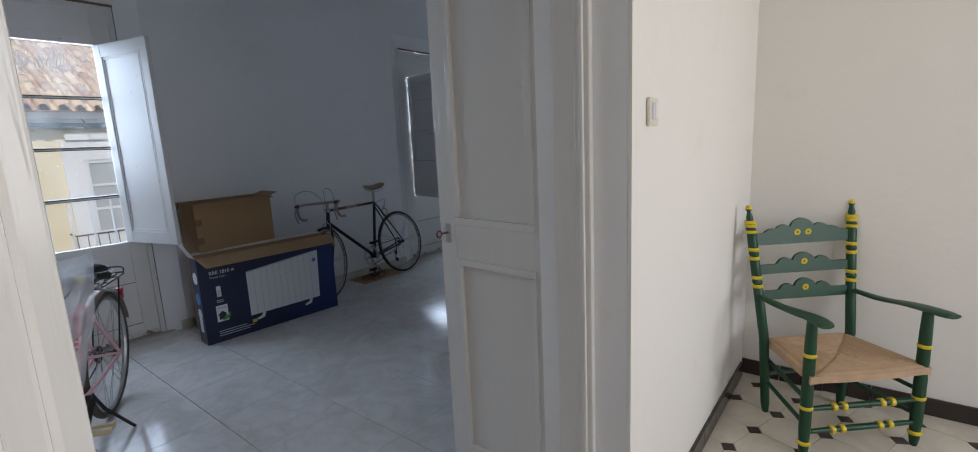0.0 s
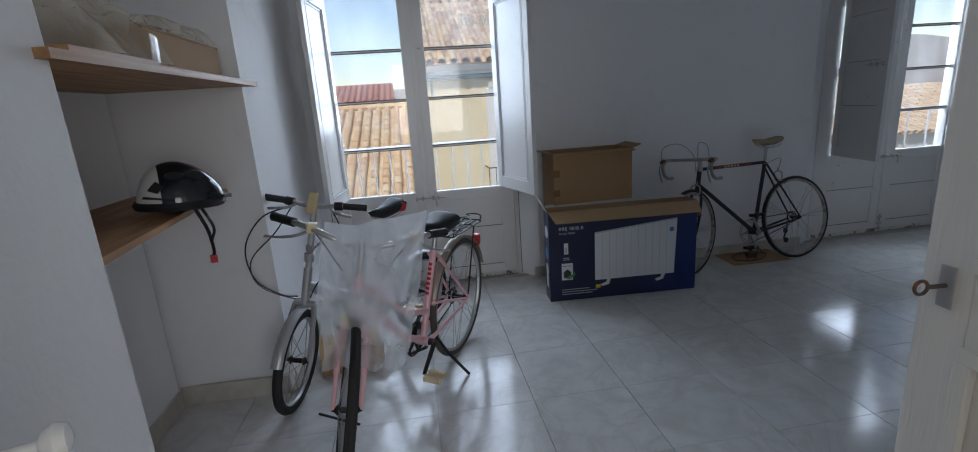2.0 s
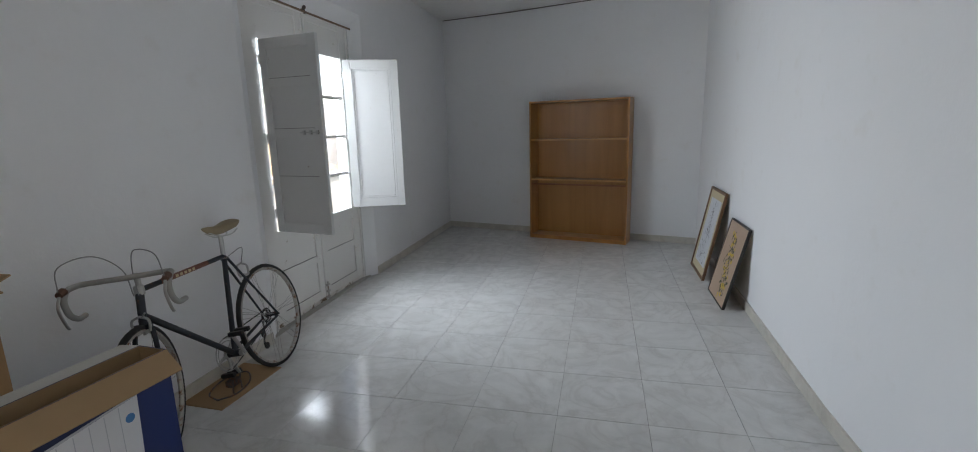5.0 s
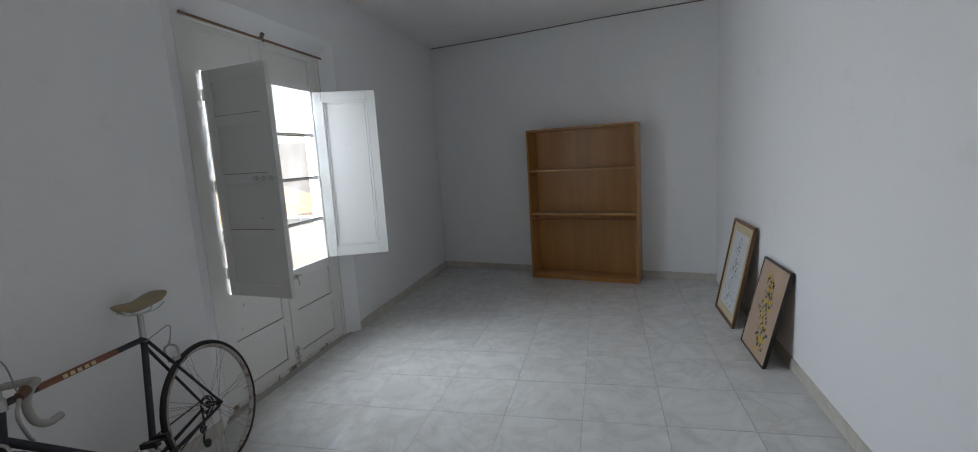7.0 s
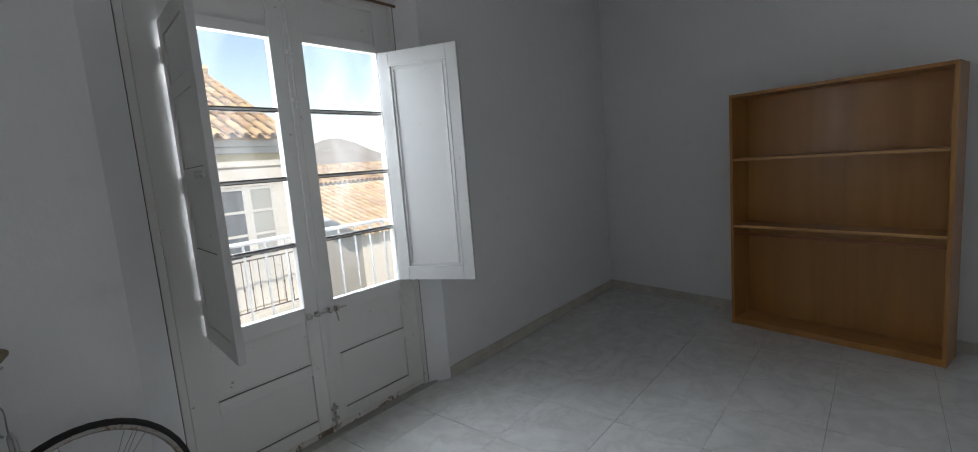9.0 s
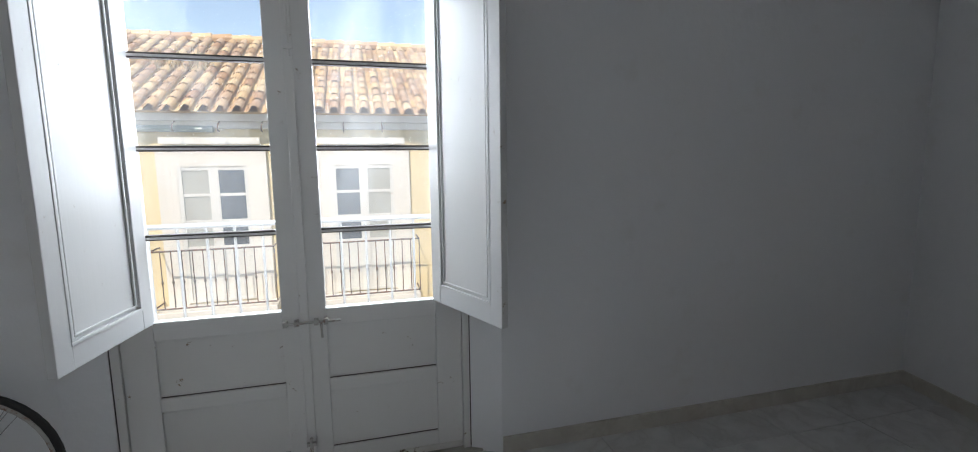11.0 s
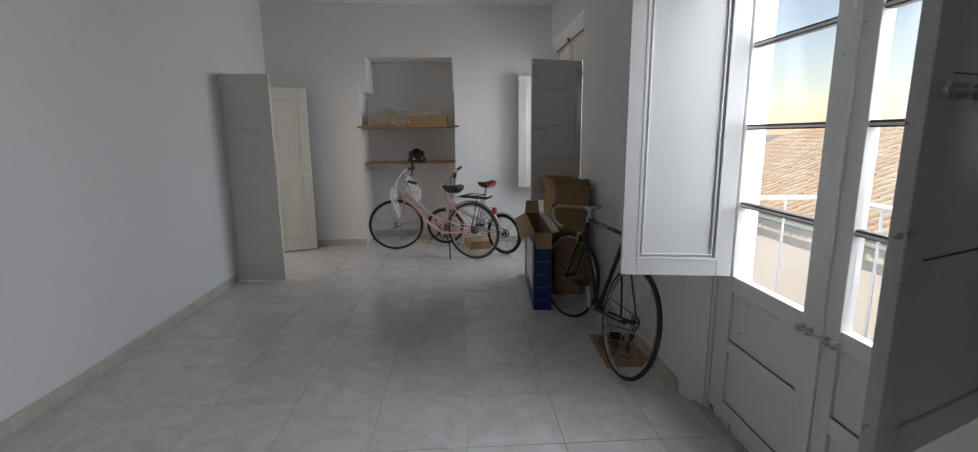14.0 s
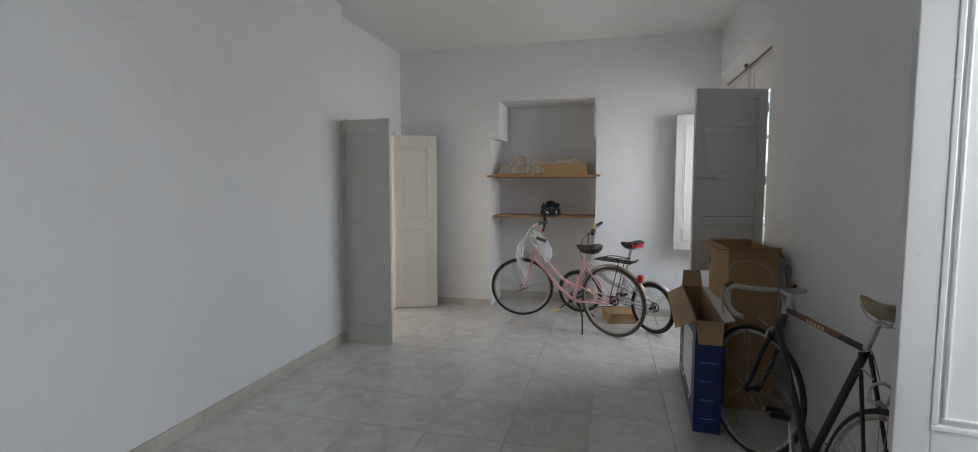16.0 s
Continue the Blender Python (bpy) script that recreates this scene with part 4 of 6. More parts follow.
def crankset(parent, bb, ring_r, arm, turn, chain_to, mat=M_ALLOY, side=-1, pedal=M_BLACK):
    bb = Vector(bb)
    y = side * 0.045
    bm = bmesh.new()
    tube(bm, ring_pts(bb + Vector((0, y, 0)), (1, 0, 0), (0, 0, 1), ring_r, 40), 0.004, 5, True)
    tube(bm, ring_pts(bb + Vector((0, y, 0)), (1, 0, 0), (0, 0, 1), ring_r * 0.82, 36), 0.003, 5, True)
    for k in range(5):
        a = radians(72 * k + turn)
        tube(bm, [bb + Vector((0, y, 0)), bb + Vector((math.cos(a) * ring_r, y, math.sin(a) * ring_r))], [0.012, 0.005], 6)
    tube(bm, [bb + Vector((0, -0.06, 0)), bb + Vector((0, 0.06, 0))], 0.018, 10)
    ch = part("chainring", bm, mat, parent, "", True)
    for s in (1, -1):
        a = radians(turn + (180 if s < 0 else 0))
        d = Vector((math.cos(a), 0, math.sin(a)))
        p0 = bb + Vector((0, s * 0.062, 0))
        p1 = p0 + d * arm + Vector((0, s * 0.012, 0))
        c = part("crank", rod([p0, p1], [0.013, 0.010], 8, 0.7), mat, parent, "", True)
        bm = bmesh.new()
        q = p1 + Vector((0, s * 0.055, 0))
        for dx in (-0.028, 0.028):
            box(bm, q.x + dx - 0.012, q.x + dx + 0.012, q.y - 0.042, q.y + 0.042, q.z - 0.012, q.z + 0.012, 0.003)
        tube(bm, [p1, p1 + Vector((0, s * 0.1, 0))], 0.005, 6)
        part("pedal", bm, pedal, c)
    bm = bmesh.new()
    h = Vector(chain_to)
    tube(bm, [bb + Vector((0.0, y, ring_r)), h + Vector((0, y, 0.035))], 0.004, 5)
    tube(bm, [bb + Vector((0.0, y, -ring_r)), h + Vector((0.02, y, -0.06)), h + Vector((0, y, -0.035))], 0.004, 5)
    tube(bm, ring_pts(h + Vector((0, y, 0)), (1, 0, 0), (0, 0, 1), 0.035, 16), 0.006, 5, True)
    tube(bm, ring_pts(h + Vector((0, y * 0.8, 0)), (1, 0, 0), (0, 0, 1), 0.045, 16), 0.005, 5, True)
    part("chain", bm, M_BLACKMETAL, parent, "dark oily chain", True)


def guard(parent, c, r, a0, a1, mat, w=0.026):
    """A mudguard that follows the wheel."""
    bm = bmesh.new()
    rows = []
    for p, d in zip(ring_pts(c, (1, 0, 0), (0, 0, 1), r, 18, a0, a1), ring_pts((0, 0, 0), (1, 0, 0), (0, 0, 1), 1, 18, a0, a1)):
        rows.append([bm.verts.new(p + Vector((0, y, 0)) - d * s) for y, s in ((-w, 0.014), (-w * 0.6, 0.003), (0, 0), (w * 0.6, 0.003), (w, 0.014), (0, 0.0025))])
    for a, b in zip(rows, rows[1:]):
        for k in range(6):
            bm.faces.new((a[k], a[(k + 1) % 6], b[(k + 1) % 6], b[k]))
    bm.faces.new(rows[0][::-1]), bm.faces.new(rows[-1])
    return part("mudguard", bm, mat, parent, "", True)


def steer_about(top, bottom, deg):
    """Turns the front of a bicycle about its steering axis."""
    t, b = Vector(top), Vector(bottom)
    return Matrix.Translation(b) @ Matrix.Rotation(radians(deg), 4, (t - b).normalized()) @ Matrix.Translation(-b)


def racer():
    """Old racing bicycle with drop bars; x forward from the rear hub, z up from the ground."""
    b = thing("racing_bicycle", "old dark racing bicycle with drop bars leaning on the wall", "bicycle", pose(4.893, 5.088, 0.0, 10.5, 0, 187.0))
    R = 0.338
    rear, bb, st, ht, hb, fh = (0, 0, R), (0.425, 0, 0.268), (0.268, 0, 0.815), (0.885, 0, 0.815), (0.925, 0, 0.655), (1.02, 0, R)
    wheel(b, rear, R, 0.028, M_TYRE, M_RUSTRIM)
    bm = bmesh.new()
    tube(bm, [bb, st], 0.0145, 10), tube(bm, [st, ht], 0.013, 10), tube(bm, [bb, (0.91, 0, 0.70)], 0.0155, 10), tube(bm, [hb, ht], 0.018, 10)
    for y in (-0.05, 0.05):
        tube(bm, [(0.41, y * 0.6, 0.268), (0.02, y, R - 0.01)], [0.011, 0.007], 8)
        tube(bm, [(0.27, y * 0.35, 0.80), (0.01, y, R + 0.01)], [0.008, 0.006], 8)
    tube(bm, [(0.425, -0.036, 0.268), (0.425, 0.036, 0.268)], 0.021, 12)
    part("frame", bm, M_NAVY, b, "chipped dark blue frame", True)
    bm = bmesh.new()
    tube(bm, [(0.42, 0, 0.8151), (0.76, 0, 0.8151)], 0.0136, 10)
    part("decal", bm, plain("rust_red_band", (0.20, 0.07, 0.04), 0.5), b, "faded red band on the top tube")
    bm = bmesh.new()
    for i in range(5):
        x = 0.53 + i * 0.03
        box(bm, x, x + 0.018, 0.0125, 0.0142, 0.808, 0.822)
    part("lettering", bm, M_CREAM, b)
    bm = rod([(0.275, 0, 0.80), (0.245, 0, 0.93)], 0.0128, 10)
    part("seat_post", bm, M_ALLOY, b, "", True)
    saddle(b, (0.215, 0, 0.975), M_LEATHER, 0.27, 0.145, -4, 0.055)
    crankset(b, bb, 0.095, 0.17, 62, rear, M_ALLOY, -1, M_BLACKMETAL)
    m = steer_about(ht, hb, 20)
    wheel(b, fh, R, 0.028, M_TYRE, M_RUSTRIM, m @ Matrix.Translation(fh))
    bm = bmesh.new()
    for y in (-0.045, 0.045):
        tube(bm, bend([(0.93, y * 0.75, 0.645), (0.95, y, 0.56), (0.985, y, 0.42), (1.02, y, R)], 4), [0.011] * 8 + [0.009] * 4 + [0.007], 8)
    tube(bm, [(0.93, -0.036, 0.65), (0.93, 0.036, 0.65)], 0.014, 8)
    o = part("fork", bm, M_NAVY, b, "", True)
    o.matrix_basis = m
    bm = bmesh.new()
    tube(bm, [(0.882, 0, 0.80), (0.872, 0, 0.895)], 0.0125, 10)
    tube(bm, [(0.872, 0, 0.885), (0.96, 0, 0.893)], 0.013, 10)
    lathe(bm, [(0.022, -0.02), (0.022, 0.02), (0.016, 0.025)], 12, pose(0.884, 0, 0.815))
    o = part("stem", bm, M_ALLOY, b, "", True)
    o.matrix_basis = m
    bm = bmesh.new()
    half = [(0.96, 0, 0.895), (0.96, 0.14, 0.897), (0.975, 0.185, 0.897), (1.03, 0.2, 0.89), (1.065, 0.2, 0.85), (1.05, 0.2, 0.79), (1.0, 0.2, 0.757), (0.94, 0.205, 0.755)]
    for s in (1, -1):
        tube(bm, bend([(x, y * s, z) for x, y, z in half], 5), 0.0125, 10)
    o = part("handlebar", bm, plain("worn_grey_bar_tape", (0.42, 0.41, 0.38), 0.6, vary=0.3), b, "grey drop handlebar", True)
    o.matrix_basis = m
    for s in (1, -1):
        bm = bmesh.new()
        tube(bm, [(1.05, 0.2 * s, 0.895), (1.085, 0.2 * s, 0.885)], [0.018, 0.014], 8)
        h = part("brake_hood", bm, plain("brown_rubber_hood", (0.13, 0.06, 0.035), 0.6), o, "", True)
        bm = rod(bend([(1.085, 0.2 * s, 0.88), (1.11, 0.2 * s, 0.83), (1.09, 0.2 * s, 0.76), (1.075, 0.2 * s, 0.735)], 4), 0.007, 8, 0.6)
        part("brake_lever", bm, M_ALLOY, o, "", True)
        bm = rod(bend([(1.085, 0.2 * s, 0.90), (1.08, 0.18 * s, 1.00), (1.02, 0.08 * s, 1.02), (0.94, 0.02 * s, 0.93), (0.92, 0.01 * s, 0.80)], 6), 0.0026, 6)
        part("brake_cable", bm, M_CABLE, o, "", True)
    for x, z, mm in ((0.945, 0.675, m), (0.145, 0.705, Matrix())):
        bm = bmesh.new()
        for s in (1, -1):
            tube(bm, bend([(x, 0.0, z + 0.03), (x, 0.035 * s, z + 0.01), (x, 0.032 * s, z - 0.045)], 4), 0.006, 6)
            box(bm, x - 0.02, x + 0.02, 0.014 * s - 0.005, 0.014 * s + 0.005, z - 0.055, z - 0.04)
        tube(bm, [(x + 0.02, 0.02, z + 0.03), (x + 0.05, 0.05, z + 0.055)], 0.004, 6)
        o = part("brake_caliper", bm, M_ALLOY, b, "", True)
        o.matrix_basis = mm
    bm = bmesh.new()
    tube(bm, bend([(0.02, -0.06, R - 0.03), (0.03, -0.065, R - 0.10), (0.07, -0.06, R - 0.17), (0.05, -0.06, R - 0.20)], 4), 0.006, 6)
    for z in (R - 0.11, R - 0.19):
        lathe(bm, [(0.022, -0.004), (0.022, 0.004)], 12, pose(0.05, -0.06, z, 90))
    part("rear_derailleur", bm, M_BLACKMETAL, b, "", True)
    bm = rod(bend([(0.15, 0.01, 0.74), (0.16, 0.05, 0.83), (0.22, 0.03, 0.82), (0.28, 0.015, 0.80)], 5), 0.0026, 6)
    part("brake_cable", bm, M_CABLE, b, "", True)
    return b


racer()

stand = thing("wire_bicycle_stand", "rusty bent wire stand lying on the cardboard", "bicycle stand")
bm = bmesh.new()
tube(bm, bend([(4.37, 5.16, 0.012), (4.45, 5.10, 0.014), (4.60, 5.13, 0.012), (4.70, 5.24, 0.012), (4.58, 5.30, 0.014), (4.42, 5.26, 0.012), (4.37, 5.16, 0.012)], 5), 0.005, 6)
tube(bm, bend([(4.45, 5.12, 0.012), (4.50, 5.16, 0.085), (4.56, 5.22, 0.085), (4.60, 5.28, 0.012)], 5), 0.005, 6)
tube(bm, bend([(4.52, 5.12, 0.012), (4.56, 5.16, 0.06), (4.62, 5.20, 0.07), (4.68, 5.25, 0.012)], 5), 0.005, 6)
part("wire", bm, M_IRON, stand, "", True)
bm = bmesh.new()
box(bm, 4.50, 4.58, 5.17, 5.22, 0.010, 0.05, 0.008)
part("clamp", bm, M_IRON, stand)


def city_bike():
    """Pink step-through bicycle on its kickstand."""
    b = thing("pink_bicycle", "pink step-through town bicycle standing on its kickstand", "bicycle", pose(1.985, 4.310, 0.0, -3.5, 0, -119.5))
    R = 0.34
    rear, bb, fh, ht, hb = (0, 0, R), (0.44, 0, 0.285), (1.095, 0, R), (0.905, 0, 0.80), (0.96, 0, 0.62)
    wheel(b, rear, R, 0.036, M_TYRE_TAN, M_ALLOY)
    bm = bmesh.new()
    tube(bm, [bb, (0.285, 0, 0.72)], 0.0165, 10)
    tube(bm, bend([(0.44, 0, 0.29), (0.62, 0, 0.40), (0.80, 0, 0.58), (0.945, 0, 0.67)], 5), 0.017, 10)
    tube(bm, bend([(0.38, 0, 0.42), (0.58, 0, 0.50), (0.76, 0, 0.65), (0.915, 0, 0.765)], 5), 0.0155, 10)
    tube(bm, [hb, ht], 0.019, 10)
    for y in (-0.055, 0.055):
        tube(bm, [(0.43, y * 0.6, 0.285), (0.01, y, R - 0.01)], [0.011, 0.008], 8)
        tube(bm, [(0.37, y * 0.5, 0.46), (0.01, y, R)], [0.008, 0.007], 8)
        tube(bm, [(0.295, y * 0.4, 0.69), (0.0, y, R + 0.01)], [0.009, 0.007], 8)
    tube(bm, [(0.44, -0.036, 0.285), (0.44, 0.036, 0.285)], 0.022, 12)
    part("frame", bm, M_PINK, b, "pink enamelled frame", True)
    bm = bmesh.new()
    for i in range(7):
        p, q = Vector((0.44, 0, 0.285)), Vector((0.285, 0, 0.72))
        c = p + (q - p) * (0.52 + i * 0.052)
        box(bm, c.x + 0.012, c.x + 0.019, -0.009, 0.009, c.z - 0.007, c.z + 0.007)
    part("lettering", bm, M_REDPLASTIC, b)
    part("seat_post", rod([(0.29, 0, 0.70), (0.262, 0, 0.785)], 0.0128, 10), M_ALLOY, b, "", True)
    saddle(b, (0.235, 0, 0.828), M_BLACK, 0.26, 0.21, -3, 0.085)
    guard(b, rear, R + 0.022, 15, 165, rusty("tarnished_brown_guard", (0.30, 0.24, 0.20), 0.3, 0.4, 0.4))
    crankset(b, bb, 0.085, 0.165, -35, rear, M_BLACKMETAL, -1, M_CREAM)
    bm = bmesh.new()
    for s in (1, -1):
        tube(bm, [(0.36, 0.03 * s, 0.275), (0.30, 0.06 * s, 0.16), (0.24 if s > 0 else 0.30, 0.16 * s, 0.012 if s > 0 else 0.10)], [0.009, 0.009, 0.008], 8)
    part("kickstand", bm, M_BLACKMETAL, b, "dark steel kickstand", True)
    ca = part("carrier", rod(bend([(-0.20, -0.055, 0.735), (-0.25, -0.04, 0.765), (-0.25, 0.04, 0.765), (-0.20, 0.055, 0.735)], 4), 0.0045, 6), M_BLACKMETAL, b, "black sprung luggage carrier", True)
    for y in (-0.055, -0.02, 0.02, 0.055):
        part("rail", rod([(0.16, y, 0.745), (-0.22, y, 0.735)], 0.0045, 6), M_BLACKMETAL, ca)
    for x in (0.16, 0.03, -0.10, -0.22):
        part("crossbar", rod([(x, -0.055, 0.742), (x, 0.055, 0.742)], 0.0045, 6), M_BLACKMETAL, ca)
    for y in (-0.06, 0.06):
        part("stay", rod([(-0.10, y, 0.738), (0.0, y, R + 0.02)], 0.0045, 6), M_BLACKMETAL, ca)
    part("spring_clip", rod(bend([(0.13, 0.05, 0.75), (0.02, 0.045, 0.775), (-0.10, 0.04, 0.77), (-0.18, 0.0, 0.775), (-0.10, -0.04, 0.77), (0.02, -0.045, 0.775), (0.13, -0.05, 0.75)], 4), 0.004, 6), M_BLACKMETAL, ca)
    bm = bmesh.new()
    box(bm, -0.305, -0.262, -0.022, 0.022, 0.565, 0.635, 0.01)
    part("rear_light", bm, M_REDPLASTIC, b, "red tail light")
    m = steer_about(ht, hb, 37)
    wheel(b, fh, R, 0.036, M_TYRE, M_ALLOY, m @ Matrix.Translation(fh))
    bm = bmesh.new()
    for y in (-0.05, 0.05):
        tube(bm, bend([(0.965, y * 0.7, 0.61), (0.99, y, 0.55), (1.04, y, 0.44), (1.095, y, R)], 4), [0.012] * 8 + [0.01] * 4 + [0.008], 8)
    tube(bm, [(0.965, -0.04, 0.615), (0.965, 0.04, 0.615)], 0.015, 8)
    o = part("fork", bm, M_PINK, b, "", True)
    o.matrix_basis = m
    bm = bmesh.new()
    tube(bm, [(0.90, 0, 0.79), (0.878, 0, 0.92)], 0.0125, 10)
    tube(bm, [(0.878, 0, 0.92), (0.93, 0, 0.935)], 0.013, 8)
    half = [(0.93, 0, 0.935), (0.945, 0.07, 0.94), (0.935, 0.14, 0.962), (0.89, 0.22, 0.975), (0.81, 0.30, 0.965)]
    for s in (1, -1):
        tube(bm, bend([(x, y * s, z) for x, y, z in half], 6), 0.011, 10)
    o = part("handlebar", bm, M_ALLOY, b, "swept-back alloy handlebar", True)
    o.matrix_basis = m
    for s in (1, -1):
        bm = bmesh.new()
        lathe(bm, [(0.012, 0.0), (0.0175, 0.004), (0.0165, 0.03), (0.0175, 0.06), (0.0165, 0.09), (0.018, 0.118), (0.010, 0.124)], 12, Matrix.Translation((0.865, 0.245 * s, 0.973)) @ Vector((-0.075, 0.075 * s, -0.009)).to_track_quat("Z", "Y").to_matrix().to_4x4())
        part("grip", bm, M_BLACK, o, "black rubber grip", True)
        bm = bmesh.new()
        box(bm, 0.885, 0.925, 0.185 * s - 0.018, 0.185 * s + 0.018, 0.955, 0.99, 0.006)
        part("lever_clamp", bm, M_CREAM, o, "yellowed plastic lever clamp")
        part("brake_lever", rod(bend([(0.915, 0.19 * s, 0.965), (0.925, 0.235 * s, 0.945), (0.90, 0.29 * s, 0.925), (0.845, 0.345 * s, 0.905)], 5), [0.007] * 10 + [0.0055] * 5 + [0.008], 6, 0.7), M_ALLOY, o, "", True)
        part("brake_cable", rod(bend([(0.92, 0.175 * s, 0.965), (1.01, 0.12 * s, 0.93), (1.02, 0.05 * s, 0.83), (0.96, 0.02 * s, 0.68)], 6), 0.003, 6), M_CABLE, o, "", True)
    bm = bmesh.new()
    lathe(bm, [(0.012, -0.05), (0.032, -0.03), (0.042, 0.0), (0.043, 0.012)], 18, m @ pose(1.02, 0, 0.72, 0, 90, 0))
    h = part("headlight", bm, M_ALLOY, b, "round front lamp", True)
    bm = bmesh.new()
    lathe(bm, [(0.039, 0.012), (0.03, 0.02), (0.01, 0.024)], 18, m @ pose(1.02, 0, 0.72, 0, 90, 0))
    part("lens", bm, M_LENS, h, "", True)
    bm = bmesh.new()
    box(bm, 0.99, 1.03, -0.02, 0.02, 0.64, 0.685, 0.006)
    part("lamp_bracket", bm, M_CREAM, b)
    bm = bmesh.new()
    tube(bm, [(1.10, -0.09, 0.30), (1.10, 0.09, 0.30)], 0.005, 6)
    part("front_axle", bm, M_BLACKMETAL, b)
    return b


city_bike()


def folding_bike():
    """Small-wheeled silver bicycle with a tall stem."""
    b = thing("silver_bicycle", "small-wheeled silver folding bicycle with a red-backed saddle", "bicycle", pose(1.785, 4.685, 0.0, -2, 0, -131))
    R = 0.252
    rear, bb, fh, ht, hb = (0, 0, R), (0.40, 0, 0.285), (0.96, 0, R), (0.815, 0, 0.68), (0.865, 0, 0.50)
    wheel(b, rear, R, 0.046, M_TYRE, M_ALLOY, None, 24)
    bm = bmesh.new()
    tube(bm, bend([(0.30, 0, 0.40), (0.50, 0, 0.42), (0.70, 0, 0.51), (0.842, 0, 0.60)], 5), 0.026, 10)
    tube(bm, [(0.395, 0, 0.27), (0.315, 0, 0.58)], 0.019, 10)
    tube(bm, [hb, ht], 0.021, 10)
    for y in (-0.055, 0.055):
        tube(bm, [(0.39, y * 0.6, 0.285), (0.01, y, R)], [0.012, 0.009], 8)
        tube(bm, [(0.33, y * 0.4, 0.52), (0.0, y, R + 0.01)], [0.010, 0.008], 8)
    tube(bm, [(0.40, -0.036, 0.285), (0.40, 0.036, 0.285)], 0.022, 12)
    part("frame", bm, M_SILVER, b, "silver frame with a fat main tube", True)
    part("seat_post", rod([(0.33, 0, 0.52), (0.258, 0, 0.80)], 0.015, 10), M_ALLOY, b, "long silver seat post", True)
    s = saddle(b, (0.235, 0, 0.85), M_BLACK, 0.25, 0.17, 2, 0.07)
    bm = bmesh.new()
    lathe(bm, [(0.02, -0.034), (0.048, -0.026), (0.056, 0.0), (0.05, 0.024), (0.03, 0.036), (0.008, 0.040)], 18, pose(-0.062, 0, 0.006) @ Matrix.Diagonal((0.72, 1.45, 1.0, 1)))
    part("saddle_back", bm, M_REDPLASTIC, s, "red saddle back", True)
    guard(b, rear, R + 0.02, 20, 160, M_SILVER)
    crankset(b, bb, 0.08, 0.15, 150, rear, M_ALLOY, -1, M_BLACK)
    bm = bmesh.new()
    box(bm, -0.30, -0.275, -0.022, 0.022, 0.40, 0.46, 0.006)
    part("rear_light", bm, M_REDPLASTIC, b)
    m = steer_about(ht, hb, 32)
    wheel(b, fh, R, 0.046, M_TYRE, M_ALLOY, m @ Matrix.Translation(fh), 24)
    bm = bmesh.new()
    for y in (-0.055, 0.055):
        tube(bm, [(0.865, y * 0.8, 0.51), (0.893, y, 0.46), (0.96, y, R)], [0.014, 0.013, 0.010], 8)
    tube(bm, [(0.865, -0.05, 0.512), (0.865, 0.05, 0.512)], 0.017, 8)
    o = part("fork", bm, M_SILVER, b, "", True)
    o.matrix_basis = m
    g = guard(b, fh, R + 0.02, 25, 110, M_SILVER)
    g.matrix_basis = m
    bm = bmesh.new()
    tube(bm, [(0.815, 0, 0.67), (0.735, 0, 0.97)], 0.016, 10)
    lathe(bm, [(0.024, -0.02), (0.024, 0.02), (0.02, 0.024)], 12, pose(0.80, 0, 0.73))
    lathe(bm, [(0.021, -0.012), (0.022, 0.012), (0.018, 0.016)], 12, pose(0.788, 0, 0.775))
    tube(bm, [(0.805, 0.0, 0.74), (0.835, 0.03, 0.80)], 0.006, 6)
    tube(bm, [(0.79, 0.02, 0.775), (0.80, 0.05, 0.81)], 0.005, 6)
    o = part("stem", bm, M_SILVER, b, "tall silver folding stem", True)
    o.matrix_basis = m
    bm = bmesh.new()
    half = [(0.735, 0, 0.972), (0.735, 0.06, 0.975), (0.73, 0.12, 0.985), (0.715, 0.24, 0.985)]
    for s in (1, -1):
        tube(bm, bend([(x, y * s, z) for x, y, z in half], 5), 0.011, 10)
    o = part("handlebar", bm, M_ALLOY, b, "", True)
    o.matrix_basis = m
    for s in (1, -1):
        part("grip", rod([(0.727, 0.14 * s, 0.985), (0.713, 0.25 * s, 0.985)], [0.016, 0.0175], 10), M_BLACK, o, "", True)
        part("shifter", rod([(0.734, 0.10 * s, 0.982), (0.729, 0.138 * s, 0.985)], 0.021, 12), M_BLACK, o, "", True)
        part("brake_lever", rod(bend([(0.745, 0.09 * s, 0.972), (0.785, 0.12 * s, 0.965), (0.79, 0.20 * s, 0.955)], 4), 0.007, 6), M_ALLOY, o, "", True)
        loop = [(0.755, 0.09 * s, 0.972), (0.84, 0.16, 0.90), (0.88, 0.14, 0.76), (0.88, 0.06, 0.62), (0.87, 0.03, 0.55)] if s > 0 else [(0.755, -0.09, 0.972), (0.83, -0.21, 0.92), (0.88, -0.27, 0.78), (0.90, -0.22, 0.63), (0.89, -0.10, 0.56), (0.87, -0.03, 0.55)]
        part("brake_cable", rod(bend(loop, 8), 0.0035, 6), M_BLKCABLE, o, "", True)
